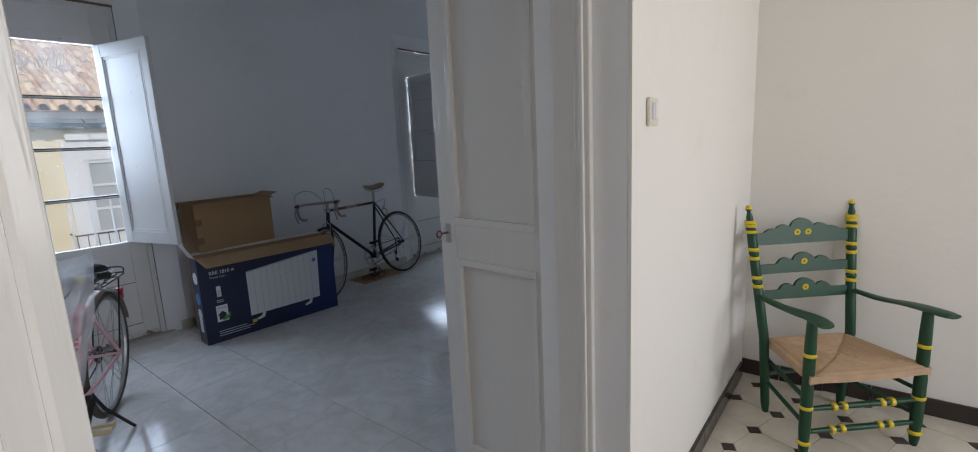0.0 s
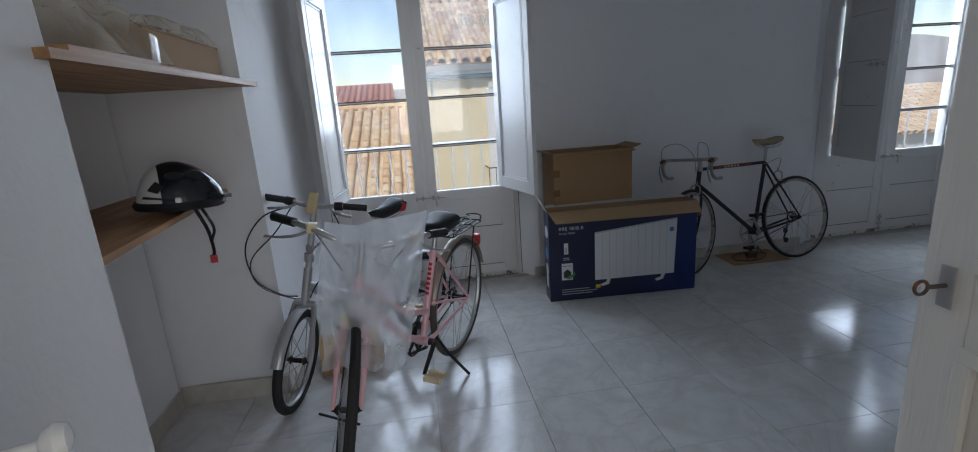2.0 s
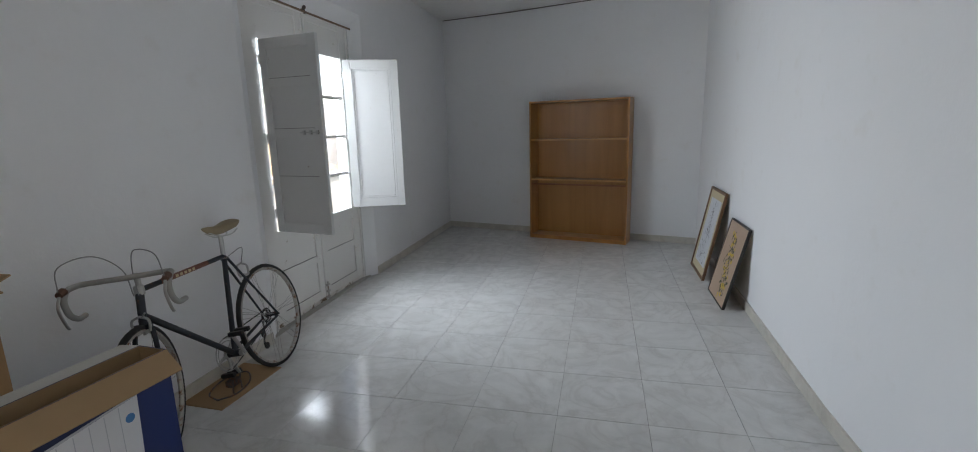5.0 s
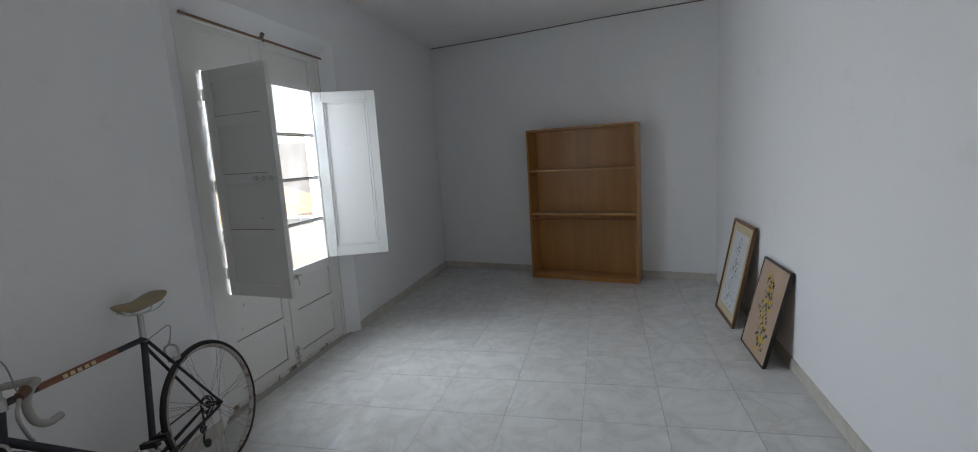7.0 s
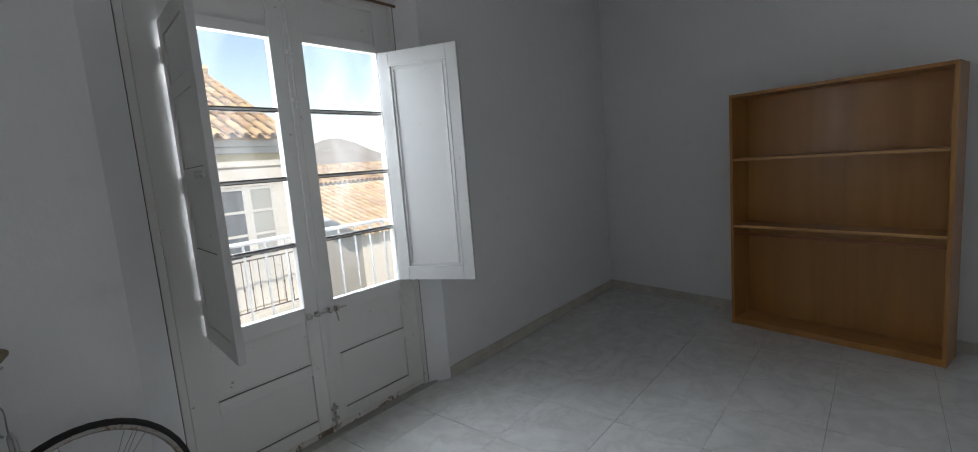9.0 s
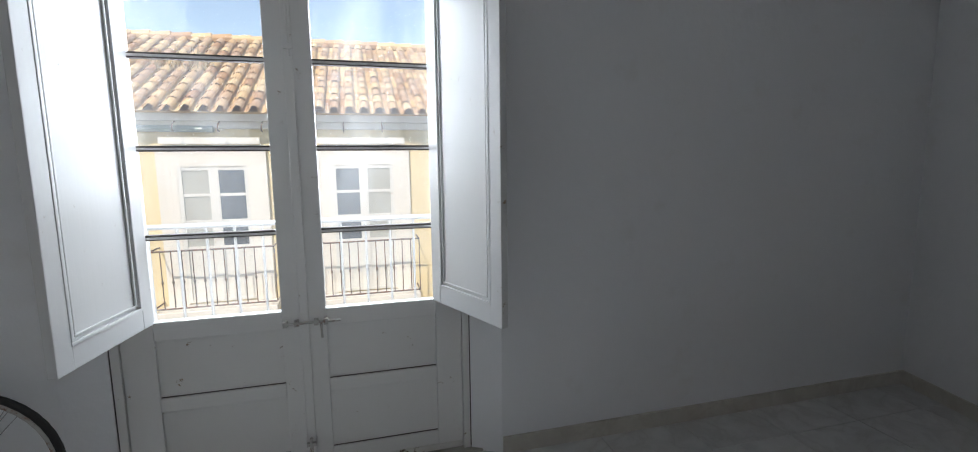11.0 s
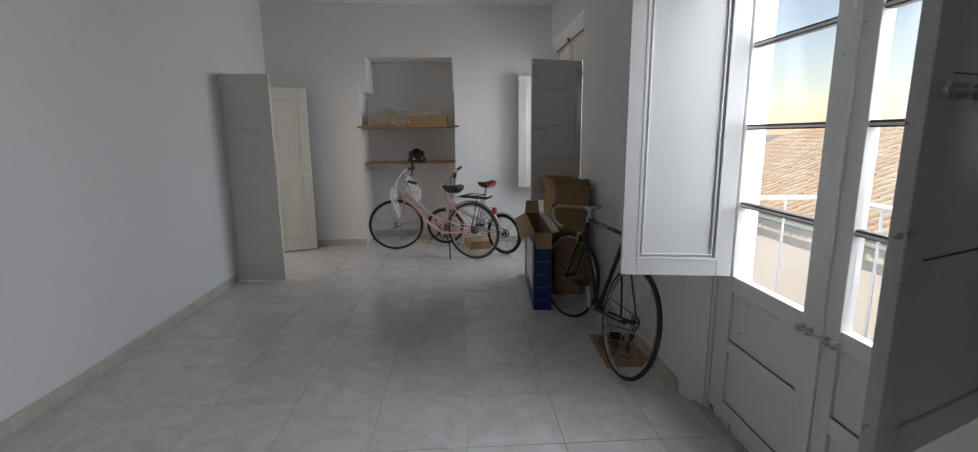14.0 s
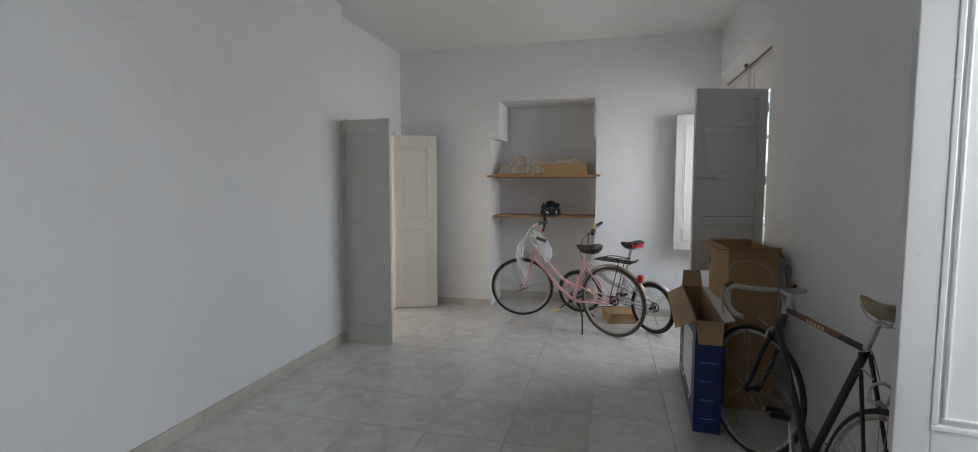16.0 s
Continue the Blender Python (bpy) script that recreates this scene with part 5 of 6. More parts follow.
    part("gear_cable", rod(bend([(0.76, -0.10, 0.965), (0.85, -0.14, 0.86), (0.89, -0.24, 0.72), (0.90, -0.20, 0.60), (0.86, -0.05, 0.53), (0.75, -0.02, 0.50)], 8), 0.003, 6), M_BLKCABLE, o, "", True)
    bm = bmesh.new()
    box(bm, -0.012, 0.013, -0.024, 0.024, -0.045, 0.06, 0.01)
    h = part("phone_holder", bm, M_CREAM, o, "cream plastic clip on the bar")
    h.matrix_basis = pose(0.76, 0, 0.985, 0, -28, 0)
    bm = bmesh.new()
    lathe(bm, [(0.004, -0.004), (0.026, -0.002), (0.026, 0.004), (0.004, 0.006)], 12, pose(0, 0, 0, 90) @ Matrix.Diagonal((0.55, 1.6, 1, 1)))
    o = part("reflector", bm, M_ORANGE, b, "orange spoke reflector")
    o.matrix_basis = m @ Matrix.Translation(Vector(fh) + Vector((0.13, -0.01, 0.09)))
    return b


folding_bike()


# ---- clear plastic over the pink handlebar ----
def film_material(name, c, clear):
    n = Nodes(name)
    out = n.tree.nodes["Material Output"]
    t, tr, g = n.node("BsdfTransparent"), n.node("BsdfTranslucent"), n.node("BsdfGlossy", Roughness=0.14)
    d = n.node("BsdfDiffuse")
    for q in (tr, d):
        q.inputs[0].default_value = (*c, 1)
    a, b, e = n.node("MixShader", Fac=0.5), n.node("MixShader"), n.node("MixShader")
    n.link(tr.outputs[0], a.inputs[1]), n.link(d.outputs[0], a.inputs[2])
    crease = n.noise(n.coords(world=False), 5, 3, 0.5)
    n.link(n.ramp(crease, [(0.3, (clear, clear, clear)), (0.75, (clear * 0.75, clear * 0.75, clear * 0.75))]), b.inputs[0])
    n.link(a.outputs[0], b.inputs[1]), n.link(t.outputs[0], b.inputs[2])
    n.link(n.math("MULTIPLY", n.math("POWER", n.node("LayerWeight", Blend=0.5).outputs["Facing"], 3.0), 0.7), e.inputs[0])
    n.link(b.outputs[0], e.inputs[1]), n.link(g.outputs[0], e.inputs[2])
    bp = n.node("Bump", Strength=0.6, Distance=0.012)
    n.link(n.noise(n.coords(world=False), 14, 5, 0.6), bp.inputs["Height"])
    n.link(bp.outputs[0], g.inputs["Normal"]), n.link(bp.outputs[0], d.inputs["Normal"])
    n.link(e.outputs[0], out.inputs[0])
    return n.mat


M_FILM = film_material("milky_plastic_film", (0.84, 0.86, 0.90), 0.74)
M_FILM2 = film_material("cloudy_plastic_sheet", (0.86, 0.80, 0.68), 0.58)


def draped_sheet():
    """A bag hung over the bar: a front and a back layer, joined over the top."""
    bm = bmesh.new()
    nu, nv = 36, 40
    grid = []
    for j in range(nv + 1):
        v = j / nv
        row = []
        for i in range(nu + 1):
            u = i / nu
            s = (v - 0.40) * 0.86
            z = 0.968 - abs(s) * 0.95 + 0.03 * math.exp(-(s / 0.06) ** 2) + 0.095 * (1 - u) ** 2 * math.exp(-(s / 0.22) ** 2)
            x = 0.925 + 0.055 * math.tanh(s * 11) + 0.10 * s
            y = 0.215 - u * (0.36 - 0.10 * max(0, s)) - 0.02 * abs(s)
            fold = abs(noise.noise(Vector((u * 5.0, v * 2.6, 1.7))))
            x += math.copysign(0.10, s) * math.sin(math.pi * min(1, abs(s) / 0.46)) * (0.35 + 0.65 * math.sin(math.pi * u))
            x += 0.05 * fold * min(1, abs(s) * 6) - 0.01 + 0.012 * math.sin(u * 9 + v * 5)
            z += 0.012 * noise.noise(Vector((u * 5, v * 2, 6.0)))
            y += 0.018 * noise.noise(Vector((u * 2, v * 5, 9.0)))
            row.append(bm.verts.new((x, y, z)))
        grid.append(row)
    for a, b in zip(grid, grid[1:]):
        for i in range(nu):
            bm.faces.new((a[i], a[i + 1], b[i + 1], b[i]))
    return bm


sheet = part("plastic_bag", draped_sheet(), M_FILM, None, "", True)
sheet.matrix_basis = pose(1.985, 4.310, 0.0, -3.5, 0, -119.5) @ steer_about((0.905, 0, 0.80), (0.96, 0, 0.62), 37)
tagged(sheet, "milky clear plastic bag draped over the pink handlebar", "plastic bag")

# ---- cardboard and packaging ----
def cardboard(name, c):
    n = Nodes(name)
    at = n.coords(world=False)
    flute = n.noise(n.coords((3, 3, 110), False), 1.0, 2)
    n.color(n.mix(n.math("MULTIPLY", n.noise(at, 5, 5), 0.5), c, tuple(v * 0.72 for v in c)))
    n.set(Roughness=0.85)
    n.bump(flute, 0.12, 0.0015, n.bump(n.noise(at, 3, 3), 0.3, 0.006))
    return n.mat


M_CARD = cardboard("brown_cardboard", (0.38, 0.235, 0.115))
M_CARDIN = cardboard("inner_cardboard", (0.42, 0.28, 0.15))
M_CARDW = cardboard("white_cardboard", (0.66, 0.64, 0.60))
M_TAPE = plain("brown_packing_tape", (0.25, 0.14, 0.06), 0.25)


def carton(b, x0, x1, y0, y1, h, mat, t=0.006):
    """Four walls and a bottom, open at the top."""
    for name, a in (("front", (x0, x1, y0, y0 + t)), ("back", (x0, x1, y1 - t, y1)), ("side", (x0, x0 + t, y0 + t, y1 - t)), ("side", (x1 - t, x1, y0 + t, y1 - t))):
        part(name, bar(*a, 0.0, h, 0.001), mat, b)
    part("bottom", bar(x0 + t, x1 - t, y0 + t, y1 - t, 0.0, 0.006), mat, b)


def flap(b, p, q, out, length, mat, t=0.005, trim=0.02, name="flap"):
    """A flap hinged on the line p to q that reaches along out."""
    p, q, o = Vector(p), Vector(q), Vector(out).normalized() * length
    d = (q - p).normalized() * trim
    n = (q - p).cross(o).normalized() * t
    bm = bmesh.new()
    slab(bm, [p, q, q + o - d, p + o + d], n)
    return part(name, bm, mat, b)


W, D, H = 1.066, 0.148, 0.655
yaw = math.degrees(math.atan2(4.771 - 4.838, 3.766 - 2.703))
M_BLUE = Nodes("printed_dark_blue")
g = M_BLUE.node("SeparateXYZ")
M_BLUE.link(M_BLUE.coords(world=False), g.inputs[0])
M_BLUE.color(M_BLUE.mix(M_BLUE.ramp(g.outputs["X"], [(0.55, (0, 0, 0)), (1.0, (1, 1, 1))]), (0.008, 0.014, 0.050), (0.010, 0.026, 0.14)))
M_BLUE.set(Roughness=0.42)
M_BLUE.bump(M_BLUE.noise(M_BLUE.coords(world=False), 4, 3), 0.2, 0.008)
M_BLUE = M_BLUE.mat
M_PRINTW = plain("printed_white", (0.74, 0.75, 0.77), 0.35, vary=0.04)
M_PRINTG = plain("printed_grey", (0.50, 0.52, 0.56), 0.35, vary=0.04)
M_PRINTB = plain("printed_light_blue", (0.06, 0.22, 0.50), 0.35, vary=0.05)
M_GREEN_P = plain("printed_green", (0.10, 0.30, 0.05), 0.4)
M_DARK_P = plain("printed_dark", (0.02, 0.03, 0.03), 0.4)
M_YEL_P = plain("printed_yellow", (0.75, 0.60, 0.03), 0.4)

rb = thing("radiator_box", "open dark blue printed carton of an electric radiator", "cardboard box", pose(2.69, 4.815, 0, 0, 0, yaw))
carton(rb, 0, W, 0, D, H, M_BLUE)
for box_in in ((0.008, W - 0.008, D - 0.0095, D - 0.0065, 0.01, H), (0.008, W - 0.008, 0.0065, 0.0095, 0.01, H), (0.0065, 0.0095, 0.010, D - 0.010, 0.01, H),
               (W - 0.0095, W - 0.0065, 0.010, D - 0.010, 0.01, H), (0.010, W - 0.010, 0.010, D - 0.010, 0.0065, 0.0095)):
    part("lining", bar(*box_in), M_CARDIN, rb, "brown inside of the carton")
flap(rb, (0, 0, H), (W, 0, H), (0, -0.84, -0.45), 0.122, M_CARDIN, 0.005, 0.03)
flap(rb, (W, D, H), (0, D, H), (0, 0.8, 0.12), 0.06, M_CARDW, 0.005, 0.03)
flap(rb, (0, D, H), (0, 0, H), (-0.42, 0, 0.8), 0.13, M_CARDIN, 0.003, 0.012)
flap(rb, (-0.004, D, H), (-0.004, 0, H), (-0.42, 0, 0.8), 0.13, M_CARDW, 0.002, 0.012)
flap(rb, (W, 0, H), (W, D, H), (0.28, 0, -0.85), 0.13, M_CARDIN, 0.005, 0.012)


def decal(x0, x1, z0, z1, mat, name="print", d=0.0006, y=0.0, parent=None):
    bm = bmesh.new()
    box(bm, x0, x1, y - d, y - 0.0001, z0, z1)
    return part(name, bm, mat, parent or rb)


# printed radiator: panel drawn in slight perspective, ribs, control strip, feet
bm = bmesh.new()
slab(bm, [(0.325, -0.0004, 0.135), (0.905, -0.0004, 0.135), (0.92, -0.0004, 0.535), (0.325, -0.0004, 0.475)], (0, -0.0006, 0))
pr = part("printed_panel", bm, M_PRINTW, rb)
bm = bmesh.new()
for i in range(1, 10):
    x = 0.325 + i * 0.052
    box(bm, x, x + 0.003, -0.0014, -0.001, 0.145, 0.468 + i * 0.0055)
slab(bm, [(0.325, -0.001, 0.476), (0.92, -0.001, 0.536), (0.92, -0.001, 0.544), (0.325, -0.001, 0.486)], (0, -0.0005, 0))
box(bm, 0.845, 0.848, -0.0014, -0.001, 0.14, 0.525)
part("ribs", bm, M_PRINTG, pr)
bm = bmesh.new()
lathe(bm, [(0.018, 0.0), (0.018, 0.0006)], 18, pose(0.882, -0.001, 0.462, 90))
part("dial", bm, M_PRINTB, pr)
for x in (0.375, 0.775):
    bm = bmesh.new()
    slab(bm, [(x, -0.0004, 0.085), (x + 0.05, -0.0004, 0.095), (x + 0.07, -0.0004, 0.15), (x + 0.045, -0.0004, 0.15), (x + 0.03, -0.0004, 0.115), (x - 0.01, -0.0004, 0.10)], (0, -0.0008, 0))
    part("printed_foot", bm, M_PRINTW, rb)
decal(0.33, 0.365, 0.075, 0.10, M_YEL_P, "yellow_tag")
decal(0.105, 0.135, 0.345, 0.425, M_PRINTW, "printed_remote")
decal(0.112, 0.128, 0.352, 0.395, M_PRINTG, "remote_keys", 0.0012)
decal(0.098, 0.142, 0.315, 0.320, M_PRINTG, "small_print")
decal(0.096, 0.144, 0.302, 0.307, M_PRINTG, "small_print")
decal(0.085, 0.165, 0.155, 0.278, M_PRINTW, "eco_label")
bm = bmesh.new()
slab(bm, [(0.10, -0.0012, 0.17), (0.15, -0.0012, 0.17), (0.15, -0.0012, 0.205), (0.16, -0.0012, 0.205), (0.125, -0.0012, 0.235), (0.09, -0.0012, 0.205), (0.10, -0.0012, 0.205)], (0, -0.0004, 0))
part("house_mark", bm, M_DARK_P, rb)
bm = bmesh.new()
slab(bm, [(0.118, -0.0018, 0.16), (0.15, -0.0018, 0.162), (0.178, -0.0018, 0.185), (0.182, -0.0018, 0.215), (0.165, -0.0018, 0.20), (0.135, -0.0018, 0.185)], (0, -0.0004, 0))
part("leaf_mark", bm, M_GREEN_P, rb)
for i, w in enumerate((0.20, 0.26, 0.22)):
    decal(0.085, 0.085 + w, 0.045 + (2 - i) * 0.017, 0.050 + (2 - i) * 0.017, M_PRINTG, "small_print")
for z, r in ((0.50, 0.045), (0.345, 0.045), (0.23, 0.04)):
    bm = bmesh.new()
    lathe(bm, [(r, 0.0), (r, 0.0007)], 20, pose(-0.0002, D / 2, z, 0, -90, 0))
    part("printed_disc", bm, M_PRINTW if z != 0.345 else M_PRINTB, rb)
part("side_label", bar(-0.0009, -0.0002, 0.045, 0.105, 0.09, 0.22), M_PRINTW, rb)
for i in range(5):
    part("side_print", bar(W + 0.0002, W + 0.0008, 0.03, 0.12 - 0.01 * (i % 3), 0.08 + i * 0.11, 0.088 + i * 0.11), M_PRINTB, rb)


def letters(text, size, m, mat, parent, name="lettering"):
    cu = bpy.data.curves.new(name, "FONT")
    cu.body, cu.size, cu.extrude = text, size, 0.0003
    cu.materials.append(mat)
    ob = new(name, cu)
    ob.parent = parent
    ob.matrix_basis = m
    return ob


letters("RRE 1810 A", 0.036, pose(0.07, -0.0009, 0.517, 90), M_PRINTW, rb)
letters("Display Digital", 0.020, pose(0.07, -0.0009, 0.490, 90), M_PRINTG, rb)
letters("energía limpia", 0.012, pose(0.088, -0.0014, 0.256, 90), M_DARK_P, rb)

bb_ = thing("tall_cardboard_box", "tall open plain brown cardboard box by the wall", "cardboard box", pose(2.79, 4.99, 0, 0, 0, 0))
BW, BD, BH = 0.588, 0.285, 1.030
carton(bb_, 0, BW, 0, BD, BH, M_CARD)
flap(bb_, (0, 0, BH), (BW, 0, BH), (0, -0.8, -0.12), 0.068, M_CARD, 0.005, 0.004)
flap(bb_, (BW, 0, BH), (BW, BD, BH), (0.9, 0, 0.28), 0.075, M_CARD, 0.005, 0.01)
flap(bb_, (0, BD, BH), (0, 0, BH), (-0.9, 0, 0.1), 0.05, M_CARD, 0.005, 0.01)
flap(bb_, (BW, BD, BH), (0, BD, BH), (0, 0.6, -0.8), 0.06, M_CARD, 0.005, 0.004)
for z in (0.72, 0.86):
    part("tape", bar(-0.0006, 0.045, -0.0008, -0.0001, z, z + 0.05), M_TAPE, bb_)

bm = bmesh.new()
slab(bm, [(4.30, 5.07, 0.0005), (4.80, 5.055, 0.0005), (4.81, 5.365, 0.0005), (4.31, 5.37, 0.0005)], (0, 0, 0.006))
tagged(part("cardboard_sheet", bm, M_CARD), "flat brown cardboard sheet under the racing bicycle", "cardboard sheet")

lc = thing("low_carton", "low brown carton lying behind the bicycles", "cardboard box", pose(1.22, 4.20, 0, 0, 0, 12))
carton(lc, 0, 0.34, 0, 0.30, 0.10, M_CARD)
part("lid", bar(-0.004, 0.344, -0.004, 0.304, 0.1005, 0.106, 0.001), M_CARD, lc)
# ---- niche shelves and what lies on them ----
M_PINE = wood("oiled_pine_board", (0.50, 0.29, 0.13), (0.28, 0.135, 0.055), "y", 0.5, world=True)


def shelf(pts, z, t, label):
    bm = bmesh.new()
    prism(bm, pts, z - t, z)
    return tagged(part("niche_shelf", bm, M_PINE), label, "shelf", "niche shelves")


shelf([(0.55, 2.995), (1.06, 2.895), (1.06, 2.85), (1.13, 2.85), (1.155, 4.15), (1.105, 4.15), (1.06, 4.09), (0.55, 4.09)], 1.566, 0.022, "brown pine board shelf holding plastic and a carton")
bm = bmesh.new()
box(bm, 0.95, 1.12, 2.93, 3.32, 1.5665, 1.582, 0.002)
tagged(part("board_offcut", bm, M_PINE), "short brown offcut lying on the upper shelf", "board")
shelf([(0.56, 2.905), (1.06, 2.905), (0.96, 4.09), (0.56, 4.09)], 1.094, 0.02, "brown pine board shelf with a helmet on it")

sc = thing("flat_carton", "flat brown carton on the upper niche shelf", "cardboard box", pose(0.76, 3.40, 1.5665))
carton(sc, 0, 0.30, 0, 0.60, 0.125, M_CARD)
part("lid", bar(-0.002, 0.302, -0.002, 0.602, 0.1255, 0.13), M_CARD, sc)


def crumple(x0, x1, y0, y1, z0, h, seed, nu=26, nv=34):
    """Loose plastic heaped up: a creased closed sheet."""
    bm = bmesh.new()
    top, low = [], []
    for j in range(nv + 1):
        rt, rl = [], []
        for i in range(nu + 1):
            u, v = i / nu, j / nv
            e = min(u, 1 - u, v, 1 - v)
            k = min(1, e * 5) ** 0.5
            f = noise.noise(Vector((u * 2.2 + seed, v * 2.6, seed)))
            r = abs(noise.noise(Vector((u * 5 + seed, v * 6, 2.0)))) + 0.4 * abs(noise.noise(Vector((u * 11, v * 13 + seed, 5.0))))
            z = z0 + 0.004 + h * k * max(0.05, 0.72 + 0.45 * f - r * 0.4)
            wob = 0.05 * noise.noise(Vector((u * 9, v * 9, seed + 4)))
            p = (x0 + (x1 - x0) * u + wob, y0 + (y1 - y0) * v + wob, z)
            rt.append(bm.verts.new(p))
        top.append(rt)
    for a, b in zip(top, top[1:]):
        for i in range(nu):
            bm.faces.new((a[i], a[i + 1], b[i + 1], b[i]))
    return bm


tagged(part("plastic_sheeting", crumple(0.62, 1.08, 2.99, 3.52, 1.584, 0.24, 3.3, 20, 22), M_FILM2), "crumpled cloudy plastic sheeting heaped on the shelf", "plastic sheet")
tagged(part("plastic_sheeting", crumple(0.70, 1.07, 3.40, 3.93, 1.698, 0.10, 7.1, 18, 22), M_FILM2), "crumpled clear plastic lying over the flat carton", "plastic sheet")


def helmet():
    b = thing("bicycle_helmet", "black and white bicycle helmet with a hanging chin strap", "helmet", pose(0.975, 3.585, 1.0945, 0, 4, 28) @ Matrix.Diagonal((0.82, 1.0, 1.12, 1)))
    M_BLK = plain("glossy_black_shell", (0.012, 0.014, 0.02), 0.12, vary=0.1, bump=0.03)
    M_WHT = plain("matt_white_shell", (0.70, 0.70, 0.68), 0.35)
    bm, bw, bi = bmesh.new(), bmesh.new(), bmesh.new()

    def shell(bmx, u0, u1, grow=1.0, z0=0.02):
        rows = []
        for i in range(15):
            u = u0 + (u1 - u0) * i / 14
            rows.append([bmx.verts.new((0.160 * grow * math.cos(u) * (1 + 0.12 * (math.cos(u) > 0) * math.cos(u)), 0.108 * grow * math.sin(u) * math.cos(a) , z0 + 0.138 * grow * math.sin(u) * math.sin(a) * (1 - 0.10 * math.cos(u)))) for a in [math.pi * k / 16 for k in range(17)]])
        for p, q in zip(rows, rows[1:]):
            for k in range(16):
                bmx.faces.new((p[k], p[k + 1], q[k + 1], q[k]))
    shell(bm, 0.02, 2.05)
    shell(bw, 2.05, 3.12)
    shell(bi, 0.05, 3.09, 0.9, 0.012)
    s = part("shell", bm, M_BLK, b, "glossy black front shell", True)
    part("rear_shell", bw, M_WHT, b, "white rear shell", True)
    part("liner", bi, plain("black_foam", (0.02, 0.02, 0.02), 0.9), b, "", True)
    bm = bmesh.new()
    tube(bm, [(0.160 * math.cos(a) * 1.02, 0.109 * math.sin(a), 0.024) for a in [math.tau * k / 32 for k in range(32)]], 0.014, 6, True)
    part("rim_band", bm, M_BLACK, b, "", True)
    bm = bmesh.new()
    slab(bm, [(0.10, -0.085, 0.05), (0.165, -0.06, 0.035), (0.205, 0, 0.03), (0.165, 0.06, 0.035), (0.10, 0.085, 0.05)], (0, 0, 0.012))
    part("visor", bm, M_BLK, b)
    for x, y, s in ((0.05, 0.078, 1), (-0.02, 0.085, 1), (0.05, -0.078, -1), (-0.02, -0.085, -1)):
        bm = bmesh.new()
        lathe(bm, [(0.004, 0), (0.024, 0.002), (0.02, 0.012)], 10, pose(x, y, 0.115, -60 * s, 0, 0) @ Matrix.Diagonal((1.6, 0.6, 1, 1)))
        part("vent", bm, M_BLACK, b, "", True)
    for sgn in (-1, 1):
        bm = bmesh.new()
        slab(bm, [(-0.118, sgn * 0.068, 0.075), (-0.085, sgn * 0.088, 0.066), (-0.062, sgn * 0.092, 0.085), (-0.088, sgn * 0.075, 0.100)], (0, sgn * 0.012, 0.004))
        slab(bm, [(-0.14, sgn * 0.056, 0.050), (-0.03, sgn * 0.106, 0.040), (-0.03, sgn * 0.105, 0.046), (-0.135, sgn * 0.058, 0.057)], (0, sgn * 0.008, 0.002))
        bmesh.ops.recalc_face_normals(bm, faces=bm.faces)
        part("side_vent", bm, M_BLACK, b)
    for y in (-0.10, 0.06):
        bm = bmesh.new()
        tube(bm, bend([(0.03, y, 0.03), (0.075, -0.075, -0.05), (0.085, -0.10, -0.09), (0.09, -0.11, -0.13), (0.08, -0.12, -0.155)], 5) if y < 0 else bend([(0.06, -0.095, 0.02), (0.10, -0.105, -0.05), (0.09, -0.105, -0.09)], 5), 0.012, 6, flat=0.5)
        part("strap", bm, M_BLACK, b, "black webbing strap", True)
    bm = bmesh.new()
    box(bm, 0.070, 0.098, -0.128, -0.110, -0.165, -0.14, 0.003)
    part("buckle", bm, M_REDPLASTIC, b, "red-tipped buckle")
    return b


helmet()

# ---- bookcase against the end wall ----
M_OAK = wood("varnished_oak_veneer", (0.46, 0.225, 0.06), (0.37, 0.165, 0.042), "z", 0.30, 2.5, coat=0.15)
# paler oak: the bright highlight along the shelf edges, put into the colour
M_EDGE_GLINT = wood("pale_oak_lipping", (0.62, 0.37, 0.15), (0.50, 0.27, 0.09), "x", 0.3)
M_EDGE = wood("red_brown_edge", (0.30, 0.11, 0.035), (0.20, 0.065, 0.02), "x", 0.4)
bl, br = Vector((8.79, 3.995)), Vector((8.474, 2.731))
bc = thing("bookcase", "empty oak-veneered bookcase with two shelves", "bookcase", pose(bl.x, bl.y, 0, 0, 0, math.degrees(math.atan2(br.y - bl.y, br.x - bl.x))))
bwid, bdep, bh = (br - bl).length, 0.26, 1.827
for x in (0, bwid - 0.022):
    part("side_panel", bar(x, x + 0.022, 0, bdep, 0, bh, 0.0015), M_OAK, bc)
part("top_panel", bar(0.022, bwid - 0.022, 0, bdep, bh - 0.024, bh - 0.001, 0.0015), M_OAK, bc)
part("bottom_panel", bar(0.022, bwid - 0.022, 0, bdep - 0.008, 0.03, 0.052, 0.0015), M_OAK, bc)
part("plinth", bar(0.022, bwid - 0.022, 0.012, 0.03, 0.0, 0.03), M_OAK, bc)
part("back_panel", bar(0.022, bwid - 0.022, bdep - 0.008, bdep - 0.002, 0.052, bh - 0.024), M_OAK, bc)
